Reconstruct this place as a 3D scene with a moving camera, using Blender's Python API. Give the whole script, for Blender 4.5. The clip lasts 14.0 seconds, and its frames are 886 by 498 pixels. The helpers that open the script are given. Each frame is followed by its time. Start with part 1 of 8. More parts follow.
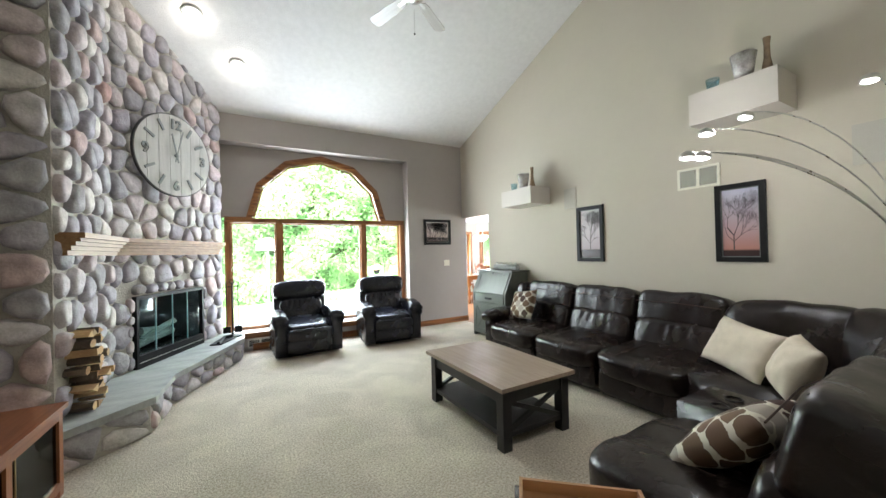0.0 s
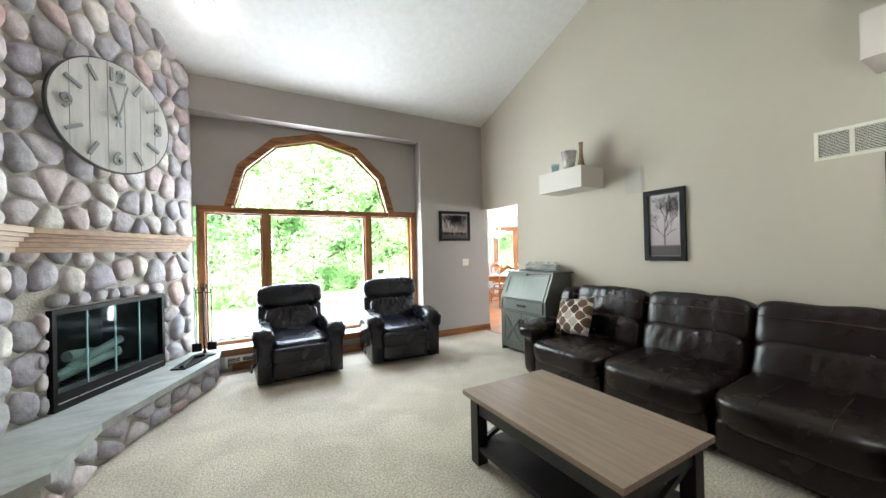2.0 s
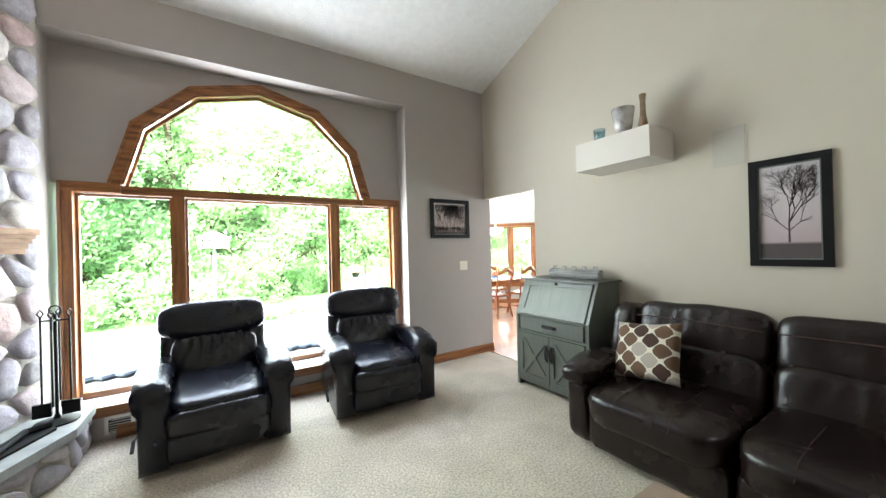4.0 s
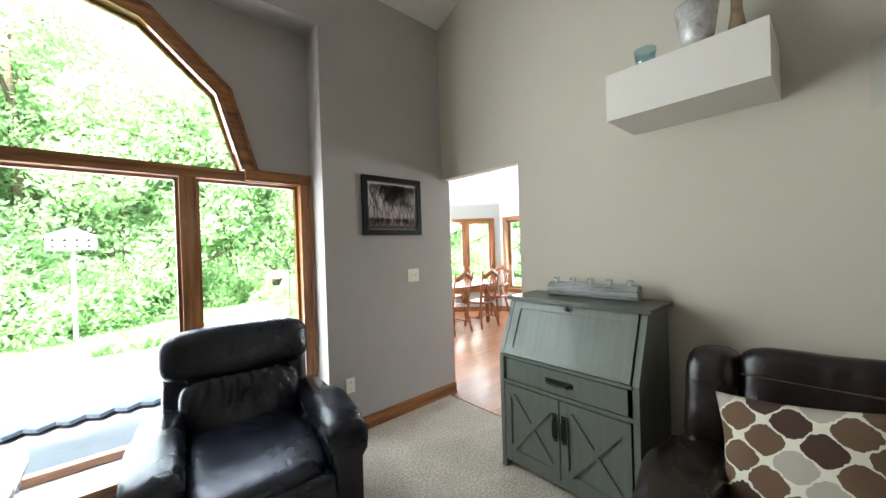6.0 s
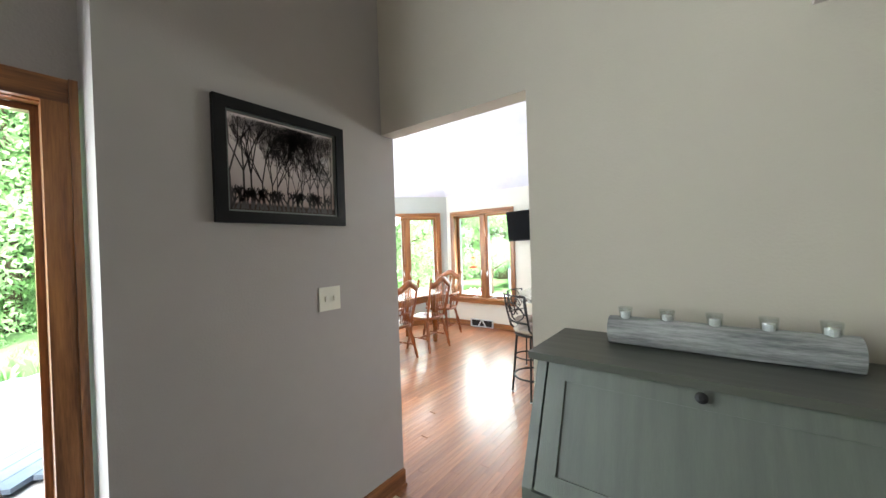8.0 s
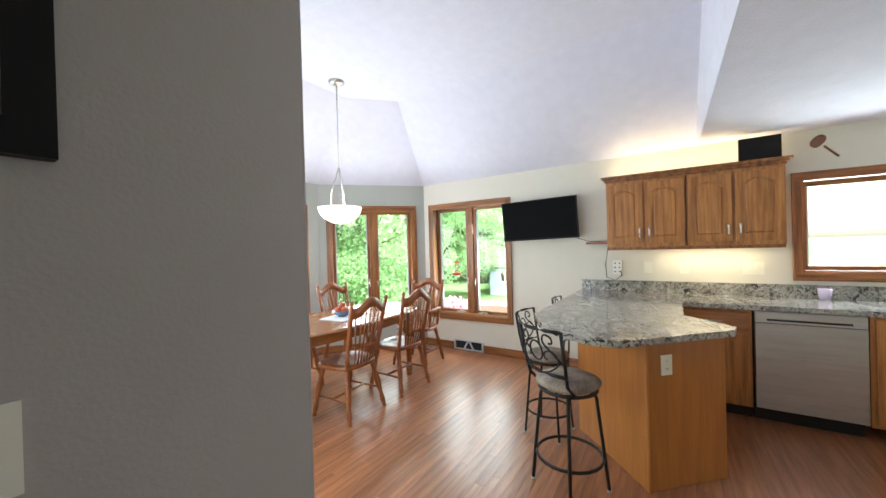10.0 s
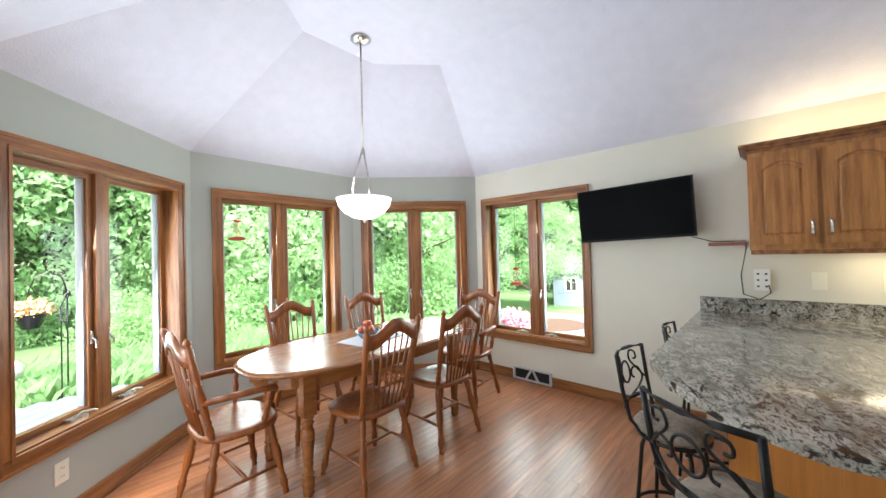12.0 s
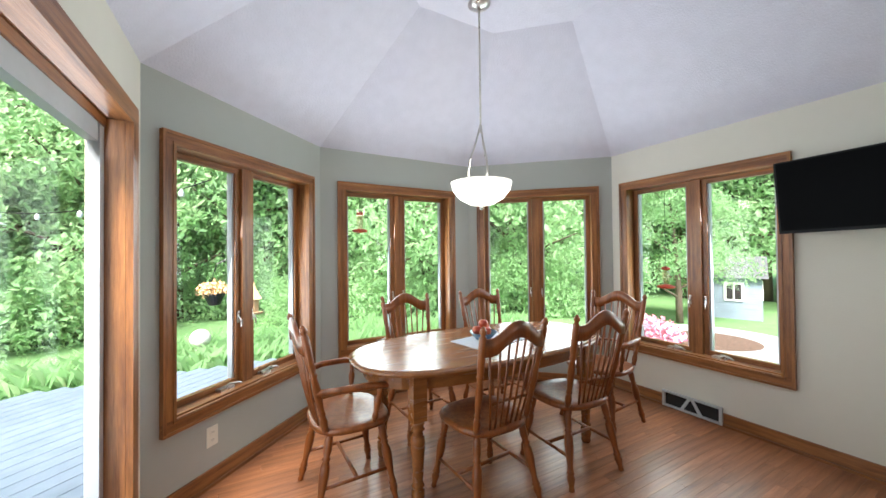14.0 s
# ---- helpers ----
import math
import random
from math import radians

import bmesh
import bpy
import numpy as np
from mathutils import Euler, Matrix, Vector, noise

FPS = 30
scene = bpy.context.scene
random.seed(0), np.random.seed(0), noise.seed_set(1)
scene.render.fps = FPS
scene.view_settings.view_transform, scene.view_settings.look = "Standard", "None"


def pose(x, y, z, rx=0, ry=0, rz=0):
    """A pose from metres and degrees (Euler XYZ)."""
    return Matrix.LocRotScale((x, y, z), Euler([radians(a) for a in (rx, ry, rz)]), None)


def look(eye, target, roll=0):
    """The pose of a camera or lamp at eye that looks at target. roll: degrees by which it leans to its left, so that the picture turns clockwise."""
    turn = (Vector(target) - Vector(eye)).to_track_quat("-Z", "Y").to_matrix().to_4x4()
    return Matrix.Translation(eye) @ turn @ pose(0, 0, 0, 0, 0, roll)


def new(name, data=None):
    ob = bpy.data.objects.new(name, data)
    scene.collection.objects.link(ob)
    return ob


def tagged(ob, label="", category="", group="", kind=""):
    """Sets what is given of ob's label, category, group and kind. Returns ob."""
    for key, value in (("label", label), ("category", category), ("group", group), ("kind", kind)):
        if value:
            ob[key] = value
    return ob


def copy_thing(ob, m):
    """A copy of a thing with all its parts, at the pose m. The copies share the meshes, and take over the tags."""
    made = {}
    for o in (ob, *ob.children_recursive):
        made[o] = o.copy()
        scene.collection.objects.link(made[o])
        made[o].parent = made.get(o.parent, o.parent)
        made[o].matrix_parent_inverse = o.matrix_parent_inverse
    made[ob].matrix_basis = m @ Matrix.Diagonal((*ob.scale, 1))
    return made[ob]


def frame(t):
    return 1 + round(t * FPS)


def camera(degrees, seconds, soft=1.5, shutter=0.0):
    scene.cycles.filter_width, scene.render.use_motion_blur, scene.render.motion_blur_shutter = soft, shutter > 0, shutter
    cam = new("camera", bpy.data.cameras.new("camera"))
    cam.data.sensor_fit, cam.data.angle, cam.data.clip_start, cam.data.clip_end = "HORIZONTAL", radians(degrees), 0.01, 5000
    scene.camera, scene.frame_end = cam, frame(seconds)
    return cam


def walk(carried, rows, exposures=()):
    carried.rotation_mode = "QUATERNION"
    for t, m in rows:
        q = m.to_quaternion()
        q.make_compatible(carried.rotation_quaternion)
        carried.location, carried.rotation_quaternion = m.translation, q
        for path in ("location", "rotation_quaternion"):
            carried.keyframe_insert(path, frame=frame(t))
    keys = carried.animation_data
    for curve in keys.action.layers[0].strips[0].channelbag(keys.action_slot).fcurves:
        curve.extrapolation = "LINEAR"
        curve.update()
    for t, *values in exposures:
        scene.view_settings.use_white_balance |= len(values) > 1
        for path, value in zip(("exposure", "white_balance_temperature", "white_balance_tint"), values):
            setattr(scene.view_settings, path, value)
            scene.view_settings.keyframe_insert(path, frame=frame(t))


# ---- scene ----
cam = camera(103.4, 14.0, soft=1.5)
PATH = [
    (0, (0.055, -0.013, 1.421), (1.044, 1.725, 1.437), -1.4),
    (0.5, (0.09, 0.166, 1.41), (1.08, 1.904, 1.414), -1.45),
    (1, (0.171, 0.439, 1.412), (1.158, 2.178, 1.415), -1.3),
    (1.5, (0.238, 0.727, 1.399), (1.227, 2.465, 1.404), -1.3),
    (2, (0.316, 1.036, 1.406), (1.3, 2.777, 1.415), -1.4),
    (2.5, (0.419, 1.349, 1.398), (1.413, 3.084, 1.407), -1.4),
    (5, (1.219, 2.931, 1.429), (2.445, 4.512, 1.426), -1.8),
    (5.5, (1.451, 3.223, 1.424), (2.752, 4.743, 1.417), -2.0),
    (6, (1.675, 3.501, 1.449), (3.009, 4.991, 1.436), -1.85),
    (6.5, (1.852, 3.812, 1.455), (3.263, 5.229, 1.439), -1.8),
    (7, (2.074, 4.066, 1.444), (3.567, 5.396, 1.428), -2.0),
    (7.5, (2.319, 4.296, 1.446), (3.851, 5.581, 1.431), -2.1),
    (8, (2.546, 4.538, 1.444), (4.137, 5.749, 1.426), -1.8),
    (10.5, (3.808, 5.501, 1.434), (5.486, 6.59, 1.424), -1.6),
    (11, (4.019, 5.621, 1.431), (5.604, 6.841, 1.433), -1.6),
    (11.5, (4.201, 5.757, 1.421), (5.726, 7.051, 1.434), -1.5),
    (12, (4.339, 5.841, 1.418), (5.818, 7.188, 1.443), -1.5),
    (12.5, (4.409, 5.867, 1.415), (5.817, 7.287, 1.451), -1.3),
    (13, (4.449, 5.888, 1.405), (5.801, 7.361, 1.442), -1.2),
    (13.5, (4.492, 5.955, 1.394), (5.721, 7.533, 1.423), -1.0),
    (14, (4.533, 6.137, 1.372), (5.505, 7.885, 1.399), -0.6),
]

EXPOSE = [(0, 4.15), (2.5, 4.15), (5, 4.0), (6.5, 3.55), (8.0, 3.45), (10.5, 2.6), (11.5, 2.55), (13, 2.25), (14, 2.05)]
walk(cam, [(t, look(eye, target, roll)) for t, eye, target, roll in PATH], EXPOSE)

# ---- light ----
world = bpy.data.worlds.new("sky")
scene.world = world
world.use_nodes = True
_wn = world.node_tree.nodes
_sky = _wn.new("ShaderNodeTexSky")
_sky.sky_type = "NISHITA"
_sky.sun_disc = False
_sky.sun_elevation = radians(52)
_sky.sun_rotation = radians(215)
_sky.air_density, _sky.dust_density = 1.2, 2.5
world.node_tree.links.new(_sky.outputs[0], _wn["Background"].inputs[0])
_wn["Background"].inputs[1].default_value = 0.15

sun = new("sun", bpy.data.lights.new("sun", "SUN"))
sun.data.energy, sun.data.angle, sun.data.color = 5.0, radians(20), (1.0, 0.98, 0.94)
sun.matrix_world = look((0, 0, 0), (0.45, 0.62, -1.0))


def area(name, m, sx, sy, watts, color=(1, 1, 1), spread=180):
    la = bpy.data.lights.new(name, "AREA")
    la.shape, la.size, la.size_y, la.energy, la.color = "RECTANGLE", sx, sy, watts, color
    la.spread = radians(spread)
    ob = new(name, la)
    ob.matrix_world = m
    return ob


def point(name, p, watts, color=(1, 1, 1), r=0.05):
    la = bpy.data.lights.new(name, "POINT")
    la.energy, la.color, la.shadow_soft_size = watts, color, r
    ob = new(name, la)
    ob.location = p
    return ob


SKYC = (0.88, 0.97, 1.05)
area("window_light", look((1.26, 6.36, 1.6), (1.26, 0.0, 1.2)), 2.7, 2.5, 18, SKYC)
area("slider_light", look((3.92, 7.25, 1.1), (6.0, 7.25, 0.9)), 1.8, 1.9, 6.5, SKYC)
area("bay_light", look((4.50, 9.00, 1.3), (6.0, 7.5, 1.0)), 0.9, 1.2, 5.5, SKYC)
area("bay_light", look((5.90, 9.56, 1.3), (5.9, 7.5, 1.0)), 0.9, 1.2, 5.5, SKYC)
area("bay_light", look((7.33, 9.03, 1.3), (5.9, 7.5, 1.0)), 0.9, 1.2, 5.5, SKYC)
area("east_light", look((7.92, 7.70, 1.3), (5.9, 7.5, 1.0)), 0.9, 1.2, 5.5, SKYC)
area("kitchen_window_light", look((7.92, 3.75, 1.5), (5.9, 3.75, 1.0)), 1.3, 0.9, 9, SKYC)

# ---- materials ----


def mat(name, base, rough=0.6, metal=0.0, vary=None, scale=6.0, bump=0.0, bump_scale=60.0, coat=0.0, stretch=None, emit=0.0, per=0.0, spec=0.5, detail=6.0):
    """vary: second colour mixed in by noise at two scales; per: brightness spread from piece to piece."""
    m = bpy.data.materials.new(name)
    m.use_nodes = True
    nt = m.node_tree
    n, l = nt.nodes, nt.links
    b = n["Principled BSDF"]
    b.inputs["Roughness"].default_value, b.inputs["Metallic"].default_value = rough, metal
    b.inputs["Coat Weight"].default_value = coat
    b.inputs["Coat Roughness"].default_value = 0.12
    b.inputs["Specular IOR Level"].default_value = spec
    b.inputs["Base Color"].default_value = (*base, 1)
    tc = n.new("ShaderNodeTexCoord")
    mp = n.new("ShaderNodeMapping")
    l.new(tc.outputs["Object"], mp.inputs[0])
    if stretch:
        mp.inputs["Scale"].default_value = stretch
    out = None
    if vary:
        n1 = n.new("ShaderNodeTexNoise")
        n1.inputs["Scale"].default_value, n1.inputs["Detail"].default_value = scale, detail
        n2 = n.new("ShaderNodeTexNoise")
        n2.inputs["Scale"].default_value, n2.inputs["Detail"].default_value = scale * 9, 3
        for q in (n1, n2):
            l.new(mp.outputs[0], q.inputs["Vector"])
        av = n.new("ShaderNodeMath")
        av.operation = "MULTIPLY_ADD"
        l.new(n2.outputs["Fac"], av.inputs[0])
        av.inputs[1].default_value = 0.35
        l.new(n1.outputs["Fac"], av.inputs[2])
        rp = n.new("ShaderNodeMapRange")
        rp.inputs["From Min"].default_value, rp.inputs["From Max"].default_value = 0.47, 0.87
        l.new(av.outputs[0], rp.inputs["Value"])
        mx = n.new("ShaderNodeMix")
        mx.data_type = "RGBA"
        l.new(rp.outputs[0], mx.inputs["Factor"])
        mx.inputs["A"].default_value, mx.inputs["B"].default_value = (*base, 1), (*vary, 1)
        out = mx.outputs["Result"]
        rr = n.new("ShaderNodeMapRange")
        rr.inputs["To Min"].default_value, rr.inputs["To Max"].default_value = max(rough - 0.06, 0.02), min(rough + 0.08, 1)
        l.new(n1.outputs["Fac"], rr.inputs["Value"])
        l.new(rr.outputs[0], b.inputs["Roughness"])
    if per:
        oi = n.new("ShaderNodeObjectInfo")
        pr = n.new("ShaderNodeMapRange")
        pr.inputs["To Min"].default_value, pr.inputs["To Max"].default_value = 1 - per, 1 + per
        l.new(oi.outputs["Random"], pr.inputs["Value"])
        hs = n.new("ShaderNodeHueSaturation")
        l.new(pr.outputs[0], hs.inputs["Value"])
        if out:
            l.new(out, hs.inputs["Color"])
        else:
            hs.inputs["Color"].default_value = (*base, 1)
        out = hs.outputs[0]
    if out:
        l.new(out, b.inputs["Base Color"])
    if bump:
        nb = n.new("ShaderNodeTexNoise")
        nb.inputs["Scale"].default_value, nb.inputs["Detail"].default_value = bump_scale, 5
        l.new(mp.outputs[0], nb.inputs["Vector"])
        bp = n.new("ShaderNodeBump")
        bp.inputs["Strength"].default_value, bp.inputs["Distance"].default_value = bump, 0.01
        l.new(nb.outputs["Fac"], bp.inputs["Height"])
        l.new(bp.outputs[0], b.inputs["Normal"])
    if emit:
        b.inputs["Emission Color"].default_value = (*base, 1)
        b.inputs["Emission Strength"].default_value = emit
    return m


def wood(name, a, b2, rough=0.35, axis="x", scale=1.0, coat=0.25, per=0.0):
    """Oak-like figure: long stretched noise along an axis."""
    k = {"x": (0.9, 14, 14), "y": (14, 0.9, 14), "z": (14, 14, 0.9)}[axis]
    return mat(name, a, rough, vary=b2, scale=2.2 * scale, stretch=k, bump=0.12, bump_scale=9, coat=coat, per=per)


def leather(name, a, b2, spec):
    m = mat(name, a, 0.25, vary=b2, scale=5, bump=0.0, spec=spec)
    n, l = m.node_tree.nodes, m.node_tree.links
    tc = n.new("ShaderNodeTexCoord")
    n1 = n.new("ShaderNodeTexNoise")
    n1.inputs["Scale"].default_value, n1.inputs["Detail"].default_value, n1.inputs["Distortion"].default_value = 13, 6, 1.3
    n2 = n.new("ShaderNodeTexVoronoi")
    n2.inputs["Scale"].default_value = 260
    for q in (n1, n2):
        l.new(tc.outputs["Object"], q.inputs["Vector"])
    b1, b3 = n.new("ShaderNodeBump"), n.new("ShaderNodeBump")
    b1.inputs["Strength"].default_value, b1.inputs["Distance"].default_value = 0.32, 0.014
    b3.inputs["Strength"].default_value, b3.inputs["Distance"].default_value = 0.10, 0.004
    l.new(n1.outputs["Fac"], b1.inputs["Height"])
    l.new(n2.outputs["Distance"], b3.inputs["Height"])
    l.new(b1.outputs[0], b3.inputs["Normal"])
    l.new(b3.outputs[0], n["Principled BSDF"].inputs["Normal"])
    return m


def glassy(name, tint=(1, 1, 1), rough=0.0, solid=0.05):
    """Thin pane: clear with a mirror-like gloss."""
    m = bpy.data.materials.new(name)
    m.use_nodes = True
    n, l = m.node_tree.nodes, m.node_tree.links
    tr, gl, mx = n.new("ShaderNodeBsdfTransparent"), n.new("ShaderNodeBsdfGlossy"), n.new("ShaderNodeMixShader")
    tr.inputs[0].default_value = (*tint, 1)
    gl.inputs["Roughness"].default_value = rough
    mx.inputs[0].default_value = solid
    l.new(tr.outputs[0], mx.inputs[1])
    l.new(gl.outputs[0], mx.inputs[2])
    l.new(mx.outputs[0], n["Material Output"].inputs[0])
    return m


M_TAUPE = mat("taupe_paint", (0.40, 0.366, 0.342), 0.75, vary=(0.375, 0.342, 0.318), scale=1.2, bump=0.10, bump_scale=120)
M_BEIGE = mat("beige_paint", (0.535, 0.482, 0.395), 0.75, vary=(0.51, 0.458, 0.375), scale=1.2, bump=0.12, bump_scale=110)
M_SAGE = mat("sage_paint", (0.42, 0.44, 0.40), 0.75, vary=(0.40, 0.42, 0.38), scale=1.2, bump=0.10, bump_scale=120)
M_CREAM = mat("cream_paint", (0.68, 0.65, 0.56), 0.75, vary=(0.65, 0.62, 0.535), scale=1.2, bump=0.10, bump_scale=120)
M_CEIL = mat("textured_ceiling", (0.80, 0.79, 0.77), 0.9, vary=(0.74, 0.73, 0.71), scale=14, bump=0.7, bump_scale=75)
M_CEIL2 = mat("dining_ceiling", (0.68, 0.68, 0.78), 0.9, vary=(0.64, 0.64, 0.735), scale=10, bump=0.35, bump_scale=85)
M_OAK = wood("oak_trim", (0.39, 0.158, 0.048), (0.125, 0.04, 0.011), axis="x", coat=0.12)
M_OAKV = wood("oak_trim_upright", (0.39, 0.158, 0.048), (0.125, 0.04, 0.011), axis="z", coat=0.12)
M_OAKC = wood("oak_cabinet", (0.52, 0.228, 0.066), (0.26, 0.096, 0.025), axis="z", scale=1.3, coat=0.15)
M_CARPET = mat("carpet", (0.80, 0.72, 0.60), 1.0, vary=(0.40, 0.34, 0.26), scale=72, bump=1.0, bump_scale=120, spec=0.1, detail=9)


def trodden(m, size, low):
    """Broad soft patches where the pile lies the other way."""
    n, l = m.node_tree.nodes, m.node_tree.links
    b = n["Principled BSDF"]
    src = b.inputs["Base Color"].links[0].from_socket
    tc, nz, mr, mx = n.new("ShaderNodeTexCoord"), n.new("ShaderNodeTexNoise"), n.new("ShaderNodeMapRange"), n.new("ShaderNodeMix")
    nz.inputs["Scale"].default_value, nz.inputs["Detail"].default_value, nz.inputs["Distortion"].default_value = size, 4, 0.8
    mr.inputs["From Min"].default_value, mr.inputs["From Max"].default_value = 0.38, 0.62
    mr.inputs["To Min"].default_value, mr.inputs["To Max"].default_value = low, 1.0
    mx.data_type, mx.blend_type = "RGBA", "MULTIPLY"
    mx.inputs["Factor"].default_value = 1
    l.new(tc.outputs["Object"], nz.inputs["Vector"])
    l.new(nz.outputs["Fac"], mr.inputs["Value"])
    l.new(src, mx.inputs["A"])
    l.new(mr.outputs[0], mx.inputs["B"])
    l.new(mx.outputs["Result"], b.inputs["Base Color"])


trodden(M_CARPET, 2.2, 0.84)
M_WHITE = mat("white_paint", (0.80, 0.79, 0.75), 0.6, vary=(0.76, 0.75, 0.71), scale=3)
M_PLASTIC = mat("ivory_plastic", (0.76, 0.73, 0.62), 0.35)
M_VINYL = mat("white_vinyl", (0.50, 0.53, 0.55), 0.4, vary=(0.44, 0.47, 0.49), scale=5)
M_GLASS = glassy("window_glass", solid=0.012)
M_METAL = mat("brushed_nickel", (0.62, 0.60, 0.57), 0.28, metal=1.0, vary=(0.5, 0.49, 0.46), scale=20)
M_BLACK = mat("black_paint", (0.005, 0.005, 0.005), 0.45, vary=(0.009, 0.008, 0.008), scale=10, spec=0.2)
M_GAP = mat("dark_gap", (0.015, 0.013, 0.012), 0.9)

# ---- helpers for building ----


def bm_box(bm, x0, x1, y0, y1, z0, z1, m=None):
    vs = [bm.verts.new((x, y, z)) for z in (z0, z1) for x, y in ((x0, y0), (x1, y0), (x1, y1), (x0, y1))]
    if m is not None:
        for v in vs:
            v.co = m @ v.co
    for q in ((3, 2, 1, 0), (4, 5, 6, 7), (0, 1, 5, 4), (1, 2, 6, 5), (2, 3, 7, 6), (3, 0, 4, 7)):
        bm.faces.new([vs[i] for i in q])
    return vs


def finish(bm, name, material, bevel=0.0, seg=2, smooth=False):
    if bevel:
        bmesh.ops.bevel(bm, geom=[e for e in bm.edges if e.calc_face_angle(0) > 0.6], offset=bevel, segments=seg, profile=0.6, affect="EDGES", clamp_overlap=True)
    bmesh.ops.recalc_face_normals(bm, faces=bm.faces)
    me = bpy.data.meshes.new(name)
    bm.to_mesh(me)
    bm.free()
    for x in (material if isinstance(material, (list, tuple)) else [material]):
        me.materials.append(x)
    if smooth:
        for p in me.polygons:
            p.use_smooth = True
    return me


def part(name, bm, material, parent=None, label="", bevel=0.0, seg=2, smooth=False, m=None):
    ob = new(name, finish(bm, name, material, bevel, seg, smooth))
    if parent is not None:
        ob.parent = parent
    if m is not None:
        ob.matrix_basis = m
    if label:
        ob["label"] = label
    return ob


def box(name, material, x0, x1, y0, y1, z0, z1, parent=None, label="", bevel=0.0, seg=2, m=None, smooth=False):
    bm = bmesh.new()
    bm_box(bm, x0, x1, y0, y1, z0, z1)
    return part(name, bm, material, parent, label, bevel, seg, smooth, m)


def thing(name, label, category, p=(0, 0, 0), rz=0, group="", kind=""):
    e = new(name)
    e.empty_display_size = 0.1
    e.matrix_basis = pose(*p, 0, 0, rz)
    return tagged(e, label, category, group, kind)


def lathe(profile, n=16):
    """Turned body from (radius, z) pairs."""
    bm = bmesh.new()
    rings = []
    for r, z in profile:
        rings.append([bm.verts.new((r * math.cos(2 * math.pi * i / n), r * math.sin(2 * math.pi * i / n), z)) for i in range(n)])
    for a, b in zip(rings, rings[1:]):
        for i in range(n):
            bm.faces.new((a[i], a[(i + 1) % n], b[(i + 1) % n], b[i]))
    bm.faces.new(rings[0][::-1])
    bm.faces.new(rings[-1])
    return bm


def along(p, q):
    """Pose that carries the z axis of a unit-high body from p to q, not scaled."""
    p, q = Vector(p), Vector(q)
    return Matrix.Translation(p) @ (q - p).to_track_quat("Z", "Y").to_matrix().to_4x4()


def tube(bm, pts, r, n=8, closed=False, r1=None):
    """Round rod through points, added to bm."""
    pts = [Vector(p) for p in pts]
    rings = []
    up = Vector((0, 0, 1))
    k = len(pts)
    for i, p in enumerate(pts):
        d = (pts[(i + 1) % k] - pts[i - 1]) if closed else (pts[min(i + 1, k - 1)] - pts[max(i - 1, 0)])
        d.normalize()
        s = d.cross(up)
        if s.length < 0.05:
            s = d.cross(Vector((1, 0, 0)))
        s.normalize()
        u = s.cross(d)
        rad = r if r1 is None else r + (r1 - r) * i / (k - 1)
        rings.append([bm.verts.new(p + rad * (math.cos(2 * math.pi * j / n) * s + math.sin(2 * math.pi * j / n) * u)) for j in range(n)])
    for i in range(k if closed else k - 1):
        a, b = rings[i], rings[(i + 1) % k]
        off = min(range(n), key=lambda o: (a[0].co - b[o].co).length)
        for j in range(n):
            bm.faces.new((a[j], a[(j + 1) % n], b[(j + 1 + off) % n], b[(j + off) % n]))
    if not closed:
        bm.faces.new(rings[0][::-1])
        bm.faces.new(rings[-1])


def prism(bm, poly, z0, z1, m=None):
    lo = [bm.verts.new((x, y, z0)) for x, y in poly]
    hi = [bm.verts.new((x, y, z1)) for x, y in poly]
    if m is not None:
        for v in lo + hi:
            v.co = m @ v.co
    k = len(poly)
    bm.faces.new(lo[::-1])
    bm.faces.new(hi)
    for i in range(k):
        bm.faces.new((lo[i], lo[(i + 1) % k], hi[(i + 1) % k], hi[i]))


def pillowy(bm, sx, sy, sz, m=None, power=4.0, n=10, sag=0.0):
    """Upholstered block: a box with softly swollen sides, centred at the origin."""
    base = len(bm.verts)
    new_v = {}

    def vert(a, b, c):
        key = (round(a, 4), round(b, 4), round(c, 4))
        if key not in new_v:
            L = (abs(a) ** power + abs(b) ** power + abs(c) ** power) ** (1 / power)
            x, y, z = a / L, b / L, c / L
            p = Vector((x * sx / 2, y * sy / 2, z * sz / 2 - sag * (1 - x * x) * (1 - y * y) * (z > 0)))
            new_v[key] = bm.verts.new(m @ p if m is not None else p)
        return new_v[key]
    g = [math.tan((-1 + 2 * i / n) * math.pi / 4) for i in range(n + 1)]
    for ax in range(3):
        for s in (-1, 1):
            for i in range(n):
                for j in range(n):
                    q = []
                    for u, v in ((g[i], g[j]), (g[i + 1], g[j]), (g[i + 1], g[j + 1]), (g[i], g[j + 1])):
                        c = [0, 0, 0]
                        c[ax], c[(ax + 1) % 3], c[(ax + 2) % 3] = s, u, v
                        q.append(vert(*c))
                    bm.faces.new(q if s > 0 else q[::-1])


